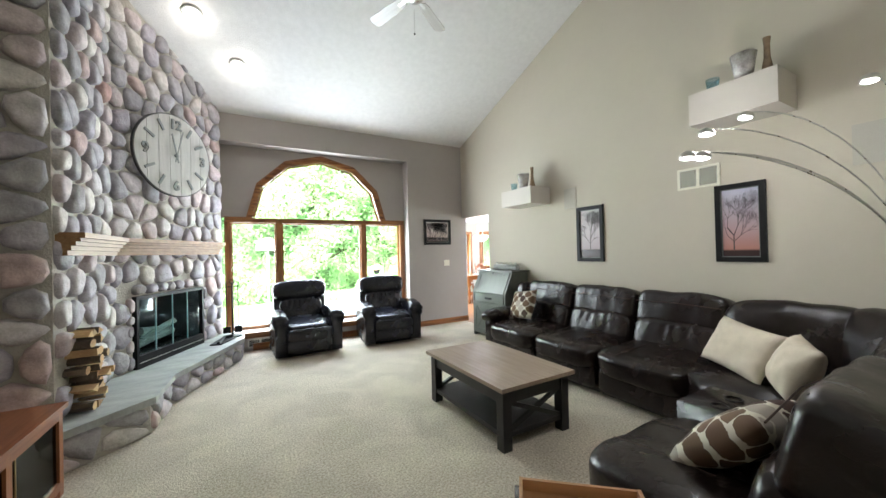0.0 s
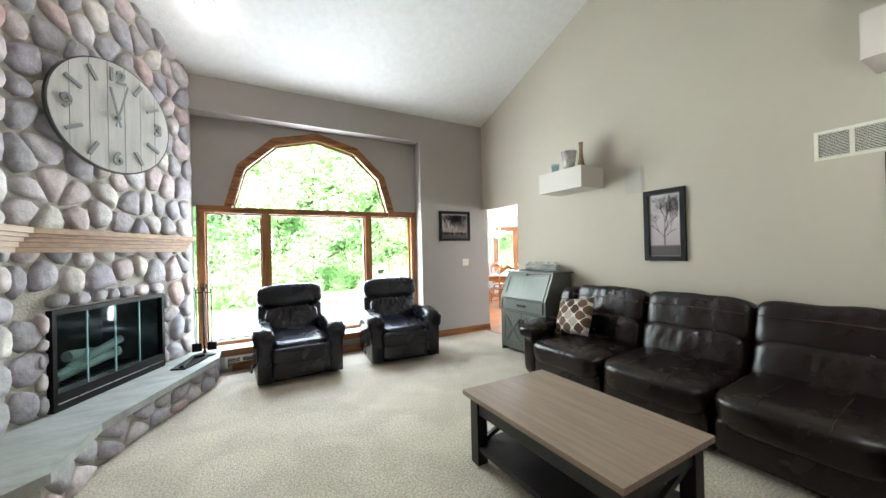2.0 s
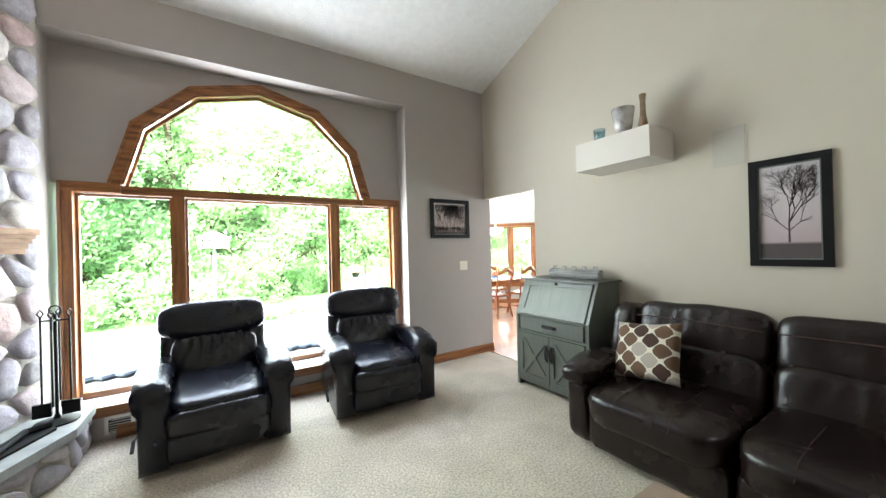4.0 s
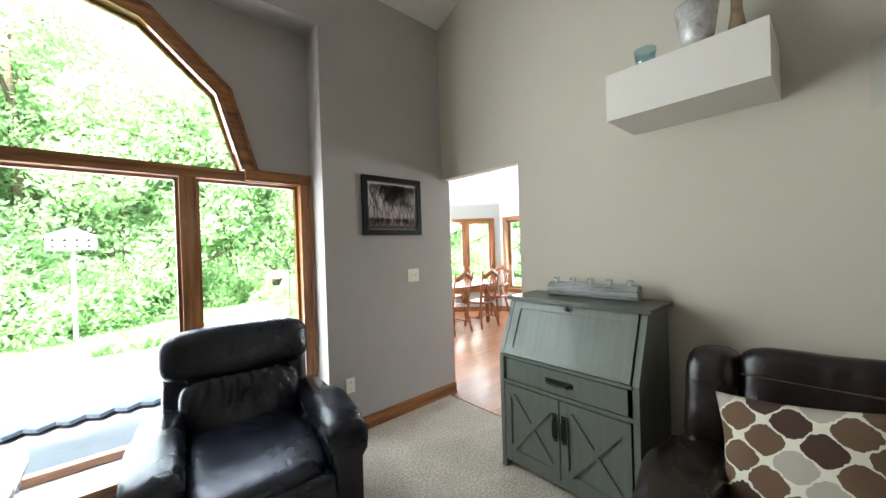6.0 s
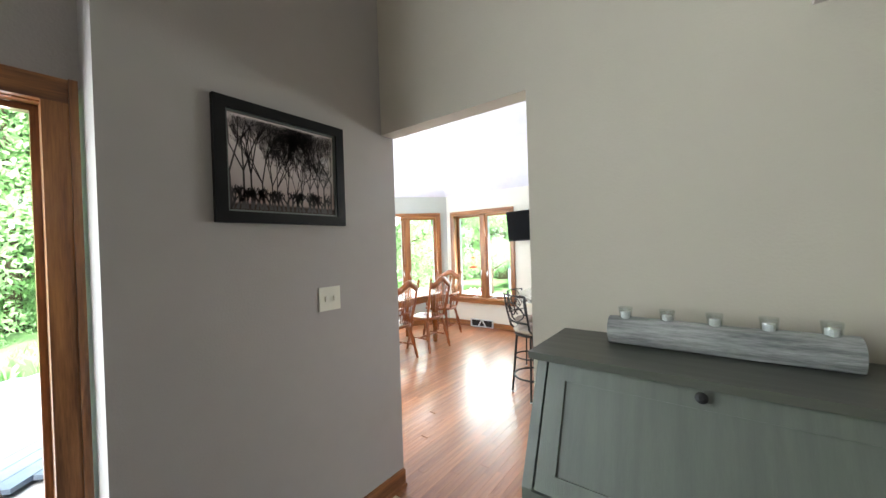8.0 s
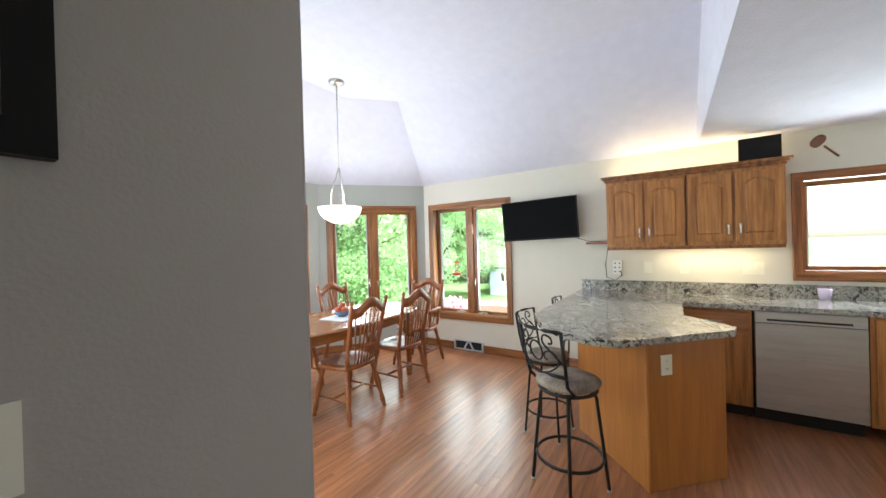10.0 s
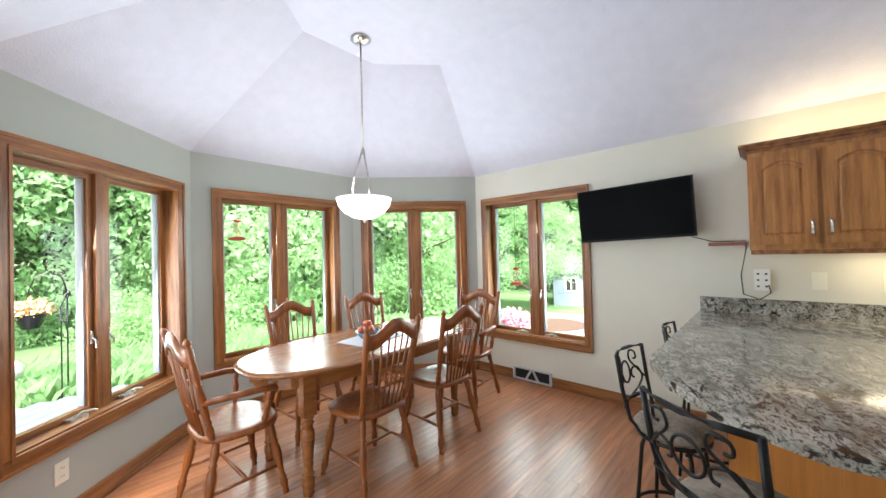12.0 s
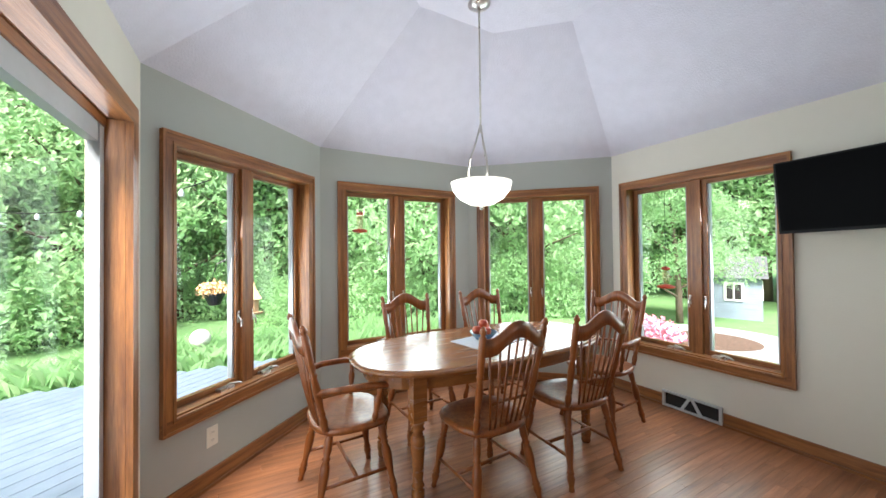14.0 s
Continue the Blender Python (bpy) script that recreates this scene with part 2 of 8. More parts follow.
def cushion(name, material, sx, sy, sz, m, parent=None, label="", power=4.0, n=10, sag=0.0, rumple=0.006, seed=0.0, gather=0.0):
    """gather: depth of the folds that fan down from the top seam on the front face."""
    bm = bmesh.new()
    pillowy(bm, sx, sy, sz, None, power, n, sag)
    if gather:
        for v in bm.verts:
            h = v.co.z / sz + 0.5
            u = v.co.x / sx * (0.75 + 0.45 * h)
            fold = math.sin(u * 46 + 2.2 * noise.noise(Vector((u * 5 + seed, h * 2, 0))))
            k = gather * max(0.0, min(1.0, h * 1.5 - 0.25)) * (1 - abs(2 * v.co.x / sx) ** 4) * (0.5 + 0.5 * noise.noise(Vector((u * 7, seed, h * 3))))
            v.co.y += fold * k * (1 if v.co.y < 0 else 0)
    for v in bm.verts:
        q = v.co * 5 + Vector((seed, seed * 1.7, 0))
        v.co += v.co.normalized() * noise.noise(q) * rumple * 2
    return part(name, bm, material, parent, label, smooth=True, m=m)


# ---- the shell ----
XW, YW = 3.97, 6.05          # east wall and window wall of the living room
LIV_W, LIV_S = -2.25, -1.6   # west and south limits
RIDGE = 0.6                  # ridge line of the vault, along x


def ceil_z(y):
    return 3.56 + 0.365 * (YW - max(y, RIDGE)) - 0.365 * max(RIDGE - y, 0)


def wall_poly(name, poly, material, m, thick):
    """Upright slab: outline (u, z) in the wall's own plane, thickness behind it."""
    bm = bmesh.new()
    prism(bm, poly, 0, -thick)
    ob = part(name, bm, material)
    ob.matrix_basis = m @ Matrix(((1, 0, 0, 0), (0, 0, -1, 0), (0, 1, 0, 0), (0, 0, 0, 1)))
    return tagged(ob, kind="structure")


# east wall: y runs along u; the opening to the dining room is y 5.15 to 6.05, 2.10 high
def east_wall():
    bm = bmesh.new()
    x0, x1 = XW, XW + 0.105
    ys = [LIV_S, RIDGE, 5.15]
    prof = [(LIV_S, 0), (5.15, 0), (5.15, 2.10), (YW, 2.10), (YW, ceil_z(YW) + 0.05), (RIDGE, ceil_z(RIDGE) + 0.05), (LIV_S, ceil_z(LIV_S) + 0.05)]
    a = [bm.verts.new((x0, y, z)) for y, z in prof]
    b = [bm.verts.new((x1, y, z)) for y, z in prof]
    bm.faces.new(a)
    bm.faces.new(b[::-1])
    k = len(prof)
    for i in range(k):
        bm.faces.new((a[i], a[(i + 1) % k], b[(i + 1) % k], b[i]))
    ob = part("wall_east", bm, M_BEIGE)
    tagged(ob, "warm beige painted wall with a square opening", "wall", kind="structure")


east_wall()

ARC = (1.235, 2.035, 1.145)    # arch centre x, spring height, outer casing radius
NX0, NX1, NZ0, NZ1, YB = -0.24, 2.765, 0.27, 3.15, 6.27   # niche


def grid_wall(name, pieces, material, label):
    bm = bmesh.new()
    for b in pieces:
        bm_box(bm, *b)
    return tagged(part(name, bm, material), label, "wall", kind="structure")


# front leaf of the window wall, with the niche left open
grid_wall("wall_north", [
    (LIV_W, NX0, YW, YB + 0.12, 0, 3.7), (NX1, 4.06, YW, YB + 0.12, 0, 3.7),
    (NX0, NX1, YW, YB + 0.12, NZ1, 3.7), (NX0, NX1, YW, YB + 0.12, 0, NZ0 - 0.03)], M_TAUPE, "taupe painted wall with a deep window niche")


def arch_pts(r, n=6, cx=ARC[0], cz=ARC[1]):
    return [(cx + r * math.cos(math.pi * i / n), cz + 0.945 * r * math.sin(math.pi * i / n)) for i in range(n + 1)]


def strip_between(bm, outer, inner, y0, y1):
    """Band between two open polylines (x, z), thick from y0 to y1."""
    k = len(outer)
    v = [[bm.verts.new((p[0], y, p[1])) for p in pl] for pl in (outer, inner) for y in (y0, y1)]
    o0, o1, i0, i1 = v
    for j in range(k - 1):
        bm.faces.new((o0[j], o0[j + 1], i0[j + 1], i0[j]))
        bm.faces.new((o1[j + 1], o1[j], i1[j], i1[j + 1]))
        bm.faces.new((o0[j + 1], o0[j], o1[j], o1[j + 1]))
        bm.faces.new((i0[j], i0[j + 1], i1[j + 1], i1[j]))
    for j in (0, k - 1):
        bm.faces.new((o0[j], i0[j], i1[j], o1[j]))


WZ = 2.04     # top of the square part's casing
# back leaf round the arched window
bm = bmesh.new()
pts = arch_pts(ARC[2] - 0.01)
top = [(max(min(p[0], NX1), NX0), NZ1) for p in pts]
strip_between(bm, top, pts, YB, YB + 0.12)
tagged(part("wall_north_niche", bm, M_TAUPE), "taupe painted back of the window niche", "wall", kind="structure")
bm = bmesh.new()
bm_box(bm, NX0, ARC[0] - ARC[2] + 0.01, YB, YB + 0.12, WZ - 0.01, NZ1)
bm_box(bm, ARC[0] + ARC[2] - 0.01, NX1, YB, YB + 0.12, WZ - 0.01, NZ1)
tagged(part("wall_north_niche", bm, M_TAUPE), "taupe painted back of the window niche", "wall", kind="structure")

# west and south walls, plain
bm = bmesh.new()
prof = [(LIV_S, 0), (YW, 0), (YW, ceil_z(YW) + 0.05), (RIDGE, ceil_z(RIDGE) + 0.05), (LIV_S, ceil_z(LIV_S) + 0.05)]
a = [bm.verts.new((LIV_W, y, z)) for y, z in prof]
b = [bm.verts.new((LIV_W - 0.12, y, z)) for y, z in prof]
bm.faces.new(a)
bm.faces.new(b)
for i in range(5):
    bm.faces.new((a[i], a[(i + 1) % 5], b[(i + 1) % 5], b[i]))
tagged(part("wall_west", bm, M_BEIGE), "warm beige painted wall", "wall", kind="structure")
tagged(box("wall_south", M_BEIGE, LIV_W, XW, LIV_S - 0.12, LIV_S, 0, ceil_z(LIV_S) + 0.05), "warm beige painted wall", "wall", kind="structure")

# vaulted ceiling
bm = bmesh.new()
for ya, yb in ((YW + 0.3, RIDGE), (RIDGE, LIV_S - 0.1)):
    za, zb = 3.56 + 0.365 * (YW - ya) if ya > RIDGE else ceil_z(ya), ceil_z(yb)
    vs = [bm.verts.new(p) for p in ((LIV_W, ya, za), (XW, ya, za), (XW, yb, zb), (LIV_W, yb, zb))]
    up = [bm.verts.new(v.co + Vector((0, 0, 0.12))) for v in vs]
    bm.faces.new(vs)
    bm.faces.new(up[::-1])
    for i in range(4):
        bm.faces.new((vs[i], vs[(i + 1) % 4], up[(i + 1) % 4], up[i]))
tagged(part("ceiling", bm, M_CEIL), "white textured vaulted ceiling", "ceiling", kind="structure")

# floors
tagged(box("floor", M_CARPET, LIV_W, 4.0, LIV_S, YW, -0.1, 0), "pale beige cut-pile carpet", "floor", kind="structure")

# ---- dining and kitchen shell ----
A0, B0, C0, D0 = (4.06, 8.40), (5.10, 9.43), (6.70, 9.44), (7.79, 8.42)
XE, KS = 7.79, 2.6
HC, HT = 2.35, 3.10


def seg_pose(p, q):
    """Local x along the wall from p to q, local y outwards (away from the room), z up."""
    d = Vector((q[0] - p[0], q[1] - p[1], 0)).normalized()
    return Matrix.Translation((p[0], p[1], 0)) @ Matrix(((d.x, -d.y, 0, 0), (d.y, d.x, 0, 0), (0, 0, 1, 0), (0, 0, 0, 1)))


def holed_wall(name, p, q, u0, u1, z0, z1, height, material, label, thick=0.14, over=0.0):
    L = math.hypot(q[0] - p[0], q[1] - p[1])
    bm = bmesh.new()
    bm_box(bm, -over, u0, 0, thick, 0, height)
    bm_box(bm, u1, L + over, 0, thick, 0, height)
    bm_box(bm, u0, u1, 0, thick, z1, height)
    if z0 > 0.01:
        bm_box(bm, u0, u1, 0, thick, 0, z0)
    ob = part(name, bm, material, m=seg_pose(p, q))
    return tagged(ob, label, "wall", kind="structure")


CAS = 0.075


def oak_window(name, p, q, u0, u1, z0, z1, label, n_sash=2, depth=0.10, crank=True):
    """Oak-cased casement pair; u0..z1 are the casing's outer edges along the wall from p to q."""
    w = thing(name, label, "window", kind="structure")
    w.matrix_basis = seg_pose(p, q)
    a, b, c, d = u0 + CAS, u1 - CAS, z0 + CAS, z1 - CAS
    for nm, x0, x1, zz0, zz1, mt in (("casing", u0, u1, d, z1, M_OAK), ("casing", u0, u1, z0, c, M_OAK), ("casing", u0, a, c, d, M_OAKV), ("casing", b, u1, c, d, M_OAKV)):
        box(nm, mt, x0, x1, -0.022, 0.0, zz0, zz1, w, bevel=0.007)
    t = 0.018
    for x0, x1, zz0, zz1 in ((u0, u1, z1 - t, z1), (u0, u1, z0, z0 + t)):
        box("bead", M_OAK, x0, x1, -0.030, -0.0221, zz0, zz1, w, bevel=0.004)
    for x0, x1 in ((u0, u0 + t), (u1 - t, u1)):
        box("bead", M_OAKV, x0, x1, -0.030, -0.0221, z0 + t, z1 - t, w, bevel=0.004)
    k = 0.014
    for zz0, zz1 in ((d + 0.006, d + 0.006 + k), (c - 0.006 - k, c - 0.006)):
        box("inner_bead", M_OAK, a - 0.02, b + 0.02, -0.027, -0.0221, zz0, zz1, w, bevel=0.003)
    for x0, x1 in ((a - 0.006 - k, a - 0.006), (b + 0.006, b + 0.006 + k)):
        box("inner_bead", M_OAKV, x0, x1, -0.027, -0.0221, c - 0.006, d + 0.006, w, bevel=0.003)
    for x0, x1, zz0, zz1, mt in ((a - 0.012, b + 0.012, d, d + 0.012, M_OAK), (a - 0.012, b + 0.012, c - 0.012, c + 0.010, M_OAK), (a - 0.012, a, c + 0.01, d, M_OAKV), (b, b + 0.012, c + 0.01, d, M_OAKV)):
        box("jamb", mt, x0, x1, 0.0005, depth + 0.04, zz0, zz1, w)
    sw = (b - a) / n_sash
    for i in range(n_sash):
        x0, x1 = a + i * sw, a + (i + 1) * sw
        if i:
            box("mullion", M_OAKV, x0 - 0.040, x0 + 0.040, depth - 0.035, depth + 0.03, c + 0.01, d, w, bevel=0.006)
        l = x0 + (0.041 if i else 0.002)
        r = x1 - (0.041 if i < n_sash - 1 else 0.002)
        f = 0.036
        sash = box("sash_frame", M_OAKV, l, l + f, depth - 0.012, depth + 0.028, c + 0.012, d - 0.002, w, bevel=0.004)
        box("sash_stile", M_OAKV, r - f, r, depth - 0.012, depth + 0.028, c + 0.012, d - 0.002, sash, bevel=0.004)
        box("sash_rail", M_OAK, l + f, r - f, depth - 0.012, depth + 0.028, d - 0.002 - f, d - 0.002, sash, bevel=0.004)
        box("sash_rail", M_OAK, l + f, r - f, depth - 0.012, depth + 0.028, c + 0.012, c + 0.012 + f, sash, bevel=0.004)
        for e0, e1, g0, g1 in ((l + f - 0.002, l + f + 0.014, c + 0.05, d - 0.04), (r - f - 0.014, r - f + 0.002, c + 0.05, d - 0.04)):
            box("glazing_strip", M_VINYL, e0, e1, depth + 0.004, depth + 0.045, g0, g1, sash)
        g = box("pane", M_GLASS, l + f - 0.004, r - f + 0.004, depth + 0.016, depth + 0.020, c + 0.04, d - 0.03, w)
        g.visible_shadow = False
        if crank:
            cx = l + 0.12 if i else r - 0.14
            bm = bmesh.new()
            bm_box(bm, cx - 0.05, cx + 0.05, depth - 0.06, depth - 0.013, c + 0.0105, c + 0.028)
            tube(bm, [(cx - 0.01, depth - 0.04, c + 0.027), (cx + 0.02, depth - 0.055, c + 0.045), (cx + 0.075, depth - 0.065, c + 0.036), (cx + 0.10, depth - 0.065, c + 0.024)], 0.007, 6)
            part("crank", bm, M_METAL, w, "nickel window crank", smooth=False)
            hx = r - 0.018 if i == 0 else l + 0.018
            bm = bmesh.new()
            bm_box(bm, hx - 0.008, hx + 0.008, depth - 0.020, depth - 0.0121, c + 0.42, c + 0.50)
            tube(bm, [(hx, depth - 0.022, c + 0.46), (hx + 0.004, depth - 0.045, c + 0.43), (hx + 0.006, depth - 0.040, c + 0.395)], 0.006, 6)
            part("sash_lock", bm, M_METAL, w)
    return w


ZA, ZB = 0.42, 2.05
BAYL = "oak-trimmed casement window in the dining bay, looking on woods"
for nm, p, q, u0, u1 in (("1", A0, B0, 0.09, 1.35), ("2", B0, C0, 0.15, 1.41), ("3", C0, D0, 0.10, 1.365), ("4", D0, (XE, KS), 0.095, 1.36)):
    L = math.hypot(q[0] - p[0], q[1] - p[1])
    if nm != "4":
        holed_wall("wall_bay_" + nm, p, q, u0 + CAS - 0.014, u1 - CAS + 0.014, ZA + CAS - 0.014, ZB - CAS + 0.014, 2.45, M_SAGE, "sage grey painted bay wall", over=0.0)
    oak_window("window_" + nm, p, q, u0, u1, ZA, ZB, BAYL)
# outer corner posts of the bay
for k, (x, y) in enumerate((A0, B0, C0, D0)):
    cx, cy = 5.92, 7.2
    d = Vector((x - cx, y - cy)).normalized()
    bm = bmesh.new()
    bmesh.ops.create_cone(bm, cap_ends=True, segments=8, radius1=0.075, radius2=0.075, depth=2.45, matrix=Matrix.Translation((x + d.x * 0.082, y + d.y * 0.082, 1.225)))
    tagged(part("wall_corner_%d" % (k + 1), bm, M_SAGE), "sage grey painted corner", "wall", kind="structure")

# east wall with window 4 and the kitchen window
KW = (3.05, 4.47, 1.06, 1.99)
bm = bmesh.new()
h0, h1 = 8.42 - 1.36 + CAS - 0.014, 8.42 - 0.095 - CAS + 0.014
k0, k1 = KW[0] + 0.06, KW[1] - 0.06
for b in ((XE, XE + 0.14, h1, 8.42, 0, 2.45), (XE, XE + 0.14, h0, h1, 0, ZA + CAS - 0.014), (XE, XE + 0.14, h0, h1, ZB - CAS + 0.014, 2.45), (XE, XE + 0.14, k1, h0, 0, 2.45),
          (XE, XE + 0.14, k0, k1, 0, KW[2] + 0.06), (XE, XE + 0.14, k0, k1, KW[3] - 0.06, 2.45), (XE, XE + 0.14, KS, k0, 0, 2.45)):
    bm_box(bm, *b)
tagged(part("wall_dining_east", bm, M_CREAM), "cream painted kitchen and dining wall", "wall", kind="structure")
oak_window("window_5", (XE, 8.42), (XE, KS), 8.42 - KW[1], 8.42 - KW[0], KW[2], KW[3], "oak-trimmed kitchen window above the worktop", crank=False, n_sash=1)
tagged(box("wall_kitchen_south", M_CREAM, 4.075, XE + 0.14, KS - 0.12, KS, 0, 2.45), "cream painted kitchen wall", "wall", kind="structure")
tagged(box("wall_kitchen_west", M_CREAM, 4.0755, 4.10, KS, 5.149, 0, 2.45), "cream painted kitchen wall", "wall", kind="structure")

# west wall of the dining room with the sliding door
SD0, SD1, SDT = 6.45, 8.25, 2.06
holed_wall("wall_dining_west", (4.06, YB + 0.12), A0, SD0 + 0.06 - YB - 0.12, SD1 - 0.06 - YB - 0.12, 0, SDT - 0.06, 2.45, M_CREAM, "cream painted wall round the sliding door")
bm = bmesh.new()
bm_box(bm, 4.0605, 4.066, YW, YB + 0.12, 0, 2.45)
tagged(part("wall_end", bm, M_TAUPE), "taupe painted wall end", "wall", kind="structure")


def sliding_door():
    w = thing("door_1", "white sliding glass patio door with wide oak casing", "door", kind="structure")
    w.matrix_basis = seg_pose((4.06, 0), (4.06, 9))
    c = 0.085
    box("casing", M_OAK, SD0, SD1, -0.026, 0, SDT - c, SDT, w, bevel=0.008)
    box("casing", M_OAKV, SD0, SD0 + c, -0.026, 0, 0, SDT - c, w, bevel=0.008)
    box("casing", M_OAKV, SD1 - c, SD1, -0.026, 0, 0, SDT - c, w, bevel=0.008)
    box("jamb", M_OAK, SD0 + 0.062, SD1 - 0.062, 0.0, 0.10, SDT - c + 0.002, SDT - 0.062, w)
    box("jamb", M_OAKV, SD1 - c, SD1 - 0.062, 0.001, 0.10, 0, SDT - c, w)
    box("jamb", M_OAKV, SD0 + 0.062, SD0 + c, 0.001, 0.10, 0, SDT - c, w)
    a, b, t = SD0 + c, SD1 - c, SDT - c
    box("head_track", M_OAK, a, b, 0.065, 0.16, t - 0.04, t, w)
    box("sill_track", M_VINYL, a, b, 0.06, 0.16, 0, 0.04, w)
    mid = (a + b) / 2
    for x0, x1, y0 in ((a, mid + 0.04, 0.115), (mid - 0.04, b, 0.072)):
        f = box("sash_stile", M_VINYL, x0, x0 + 0.05, y0, y0 + 0.04, 0.04, t - 0.04, w, bevel=0.004)
        box("sash_stile", M_VINYL, x1 - 0.05, x1, y0, y0 + 0.04, 0.04, t - 0.04, w, bevel=0.004)
        box("sash_rail", M_VINYL, x0 + 0.07, x1 - 0.07, y0, y0 + 0.04, t - 0.12, t - 0.04, w, bevel=0.004)
        box("sash_rail", M_VINYL, x0 + 0.07, x1 - 0.07, y0, y0 + 0.04, 0.04, 0.14, w, bevel=0.004)
        g = box("pane", M_GLASS, x0 + 0.06, x1 - 0.06, y0 + 0.018, y0 + 0.022, 0.13, t - 0.11, w)
        g.visible_shadow = False
    box("threshold", M_OAK, SD0 + c, SD1 - c, 0.0, 0.02, 0, 0.012, w)


sliding_door()


# dining vault: sloped sides rising to a flat top
def dining_ceiling():
    bm = bmesh.new()
    low = [(4.06, 5.12), (4.06, 8.40), B0, C0, (XE, 8.42), (XE, 5.12)]
    hi = [(5.15, 5.12), (5.15, 7.92), (5.58, 8.32), (6.22, 8.32), (6.65, 7.92), (6.66, 5.12)]
    lo_v = [bm.verts.new((x, y, HC)) for x, y in low]
    hi_v = [bm.verts.new((x, y, HT)) for x, y in hi]
    for i in range(5):
        bm.faces.new((lo_v[i], lo_v[i + 1], hi_v[i + 1], hi_v[i]))
    bm.faces.new(hi_v)
    bm.faces.new((lo_v[0], hi_v[0], hi_v[5], lo_v[5]))
    bmesh.ops.recalc_face_normals(bm, faces=bm.faces)
    r = bmesh.ops.extrude_face_region(bm, geom=bm.faces[:])
    for v in (g for g in r["geom"] if isinstance(g, bmesh.types.BMVert)):
        v.co += Vector((0, 0.02 if v.co.y < 5.2 else 0, 0.12))
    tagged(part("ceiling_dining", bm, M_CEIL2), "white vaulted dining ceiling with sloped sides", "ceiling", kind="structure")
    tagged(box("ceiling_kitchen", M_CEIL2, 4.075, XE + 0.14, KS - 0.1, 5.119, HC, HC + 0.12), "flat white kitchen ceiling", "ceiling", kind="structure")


dining_ceiling()

# ---- trim of the living window ----
def big_window():
    w = thing("window_6", "large oak-trimmed window with a faceted arched top", "window", kind="structure")
    y0, y1 = YB - 0.028, YB
    x0, x1, zb = -0.20, 2.755, 0.27
    r = ARC[2]
    cx, cz = ARC[0], ARC[1]
    lf, rf = cx - r, cx + r
    bm = bmesh.new()
    strip_between(bm, arch_pts(r), arch_pts(r - 0.085), y0, y1)
    part("arch_casing", bm, M_OAK, w, "faceted oak arch casing", bevel=0.006)
    bm = bmesh.new()
    strip_between(bm, arch_pts(r), arch_pts(r - 0.022), y0 - 0.012, y0 - 0.0005)
    part("arch_bead", bm, M_OAK, w, bevel=0.004)
    bm = bmesh.new()
    strip_between(bm, arch_pts(r - 0.086), arch_pts(r - 0.105), y0 + 0.006, YB + 0.10)
    part("arch_jamb", bm, M_OAK, w)
    bm = bmesh.new()
    strip_between(bm, arch_pts(r - 0.1051), arch_pts(r - 0.125), YB + 0.055, YB + 0.085)
    part("arch_sash", bm, M_OAK, w)
    # casing of the lower lights
    box("casing", M_OAK, x0, lf + 0.085, y0, y1, WZ - 0.08, WZ, w, bevel=0.006)
    box("casing", M_OAK, rf - 0.085, x1, y0, y1, WZ - 0.08, WZ, w, bevel=0.006)
    box("casing", M_OAKV, x0, x0 + 0.085, y0, y1, zb, WZ - 0.08, w, bevel=0.006)
    box("casing", M_OAKV, x1 - 0.085, x1, y0, y1, zb, WZ - 0.08, w, bevel=0.006)
    box("bead", M_OAKV, x1 - 0.022, x1, y0 - 0.012, y0 - 0.0005, zb, WZ, w, bevel=0.004)
    box("bead", M_OAKV, x0, x0 + 0.022, y0 - 0.012, y0 - 0.0005, zb, WZ, w, bevel=0.004)
    box("transom", M_OAK, x0 + 0.085, x1 - 0.085, YB + 0.0, YB + 0.09, WZ - 0.085, WZ - 0.012, w, bevel=0.005)
    xa, xb = x0 + 0.085, x1 - 0.085
    m0, m1 = 0.56, 1.965
    for mx in (m0, m1):
        box("mullion", M_OAKV, mx - 0.045, mx + 0.045, YB + 0.0, YB + 0.09, zb, WZ - 0.085, w, bevel=0.006)
    box("jamb", M_OAKV, xa - 0.012, xa, y1, YB + 0.10, zb, WZ - 0.085, w)
    box("jamb", M_OAKV, xb, xb + 0.012, y1, YB + 0.10, zb, WZ - 0.085, w)
    for l, rr in ((xa, m0 - 0.046), (m0 + 0.046, m1 - 0.046), (m1 + 0.046, xb)):
        s = box("sash_frame", M_OAKV, l, l + 0.02, YB + 0.045, YB + 0.085, zb + 0.02, WZ - 0.087, w)
        box("sash_stile", M_OAKV, rr - 0.02, rr, YB + 0.045, YB + 0.085, zb + 0.02, WZ - 0.087, s)
        box("sash_rail", M_OAK, l + 0.02, rr - 0.02, YB + 0.045, YB + 0.085, WZ - 0.107, WZ - 0.087, s)
        box("sash_rail", M_OAK, l + 0.02, rr - 0.02, YB + 0.03, YB + 0.085, zb + 0.0, zb + 0.05, s)
        g = box("pane", M_GLASS, l + 0.015, rr - 0.015, YB + 0.062, YB + 0.066, zb + 0.045, WZ - 0.10, w)
        g.visible_shadow = False
    bm = bmesh.new()
    pts = arch_pts(r - 0.115)
    f = [bm.verts.new((p[0], YB + 0.068, max(p[1], WZ - 0.01))) for p in pts]
    b = [bm.verts.new((p[0], YB + 0.072, max(p[1], WZ - 0.01))) for p in pts]
    bm.faces.new(f)
    bm.faces.new(b[::-1])
    for i in range(len(f)):
        bm.faces.new((f[i], f[(i + 1) % len(f)], b[(i + 1) % len(f)], b[i]))
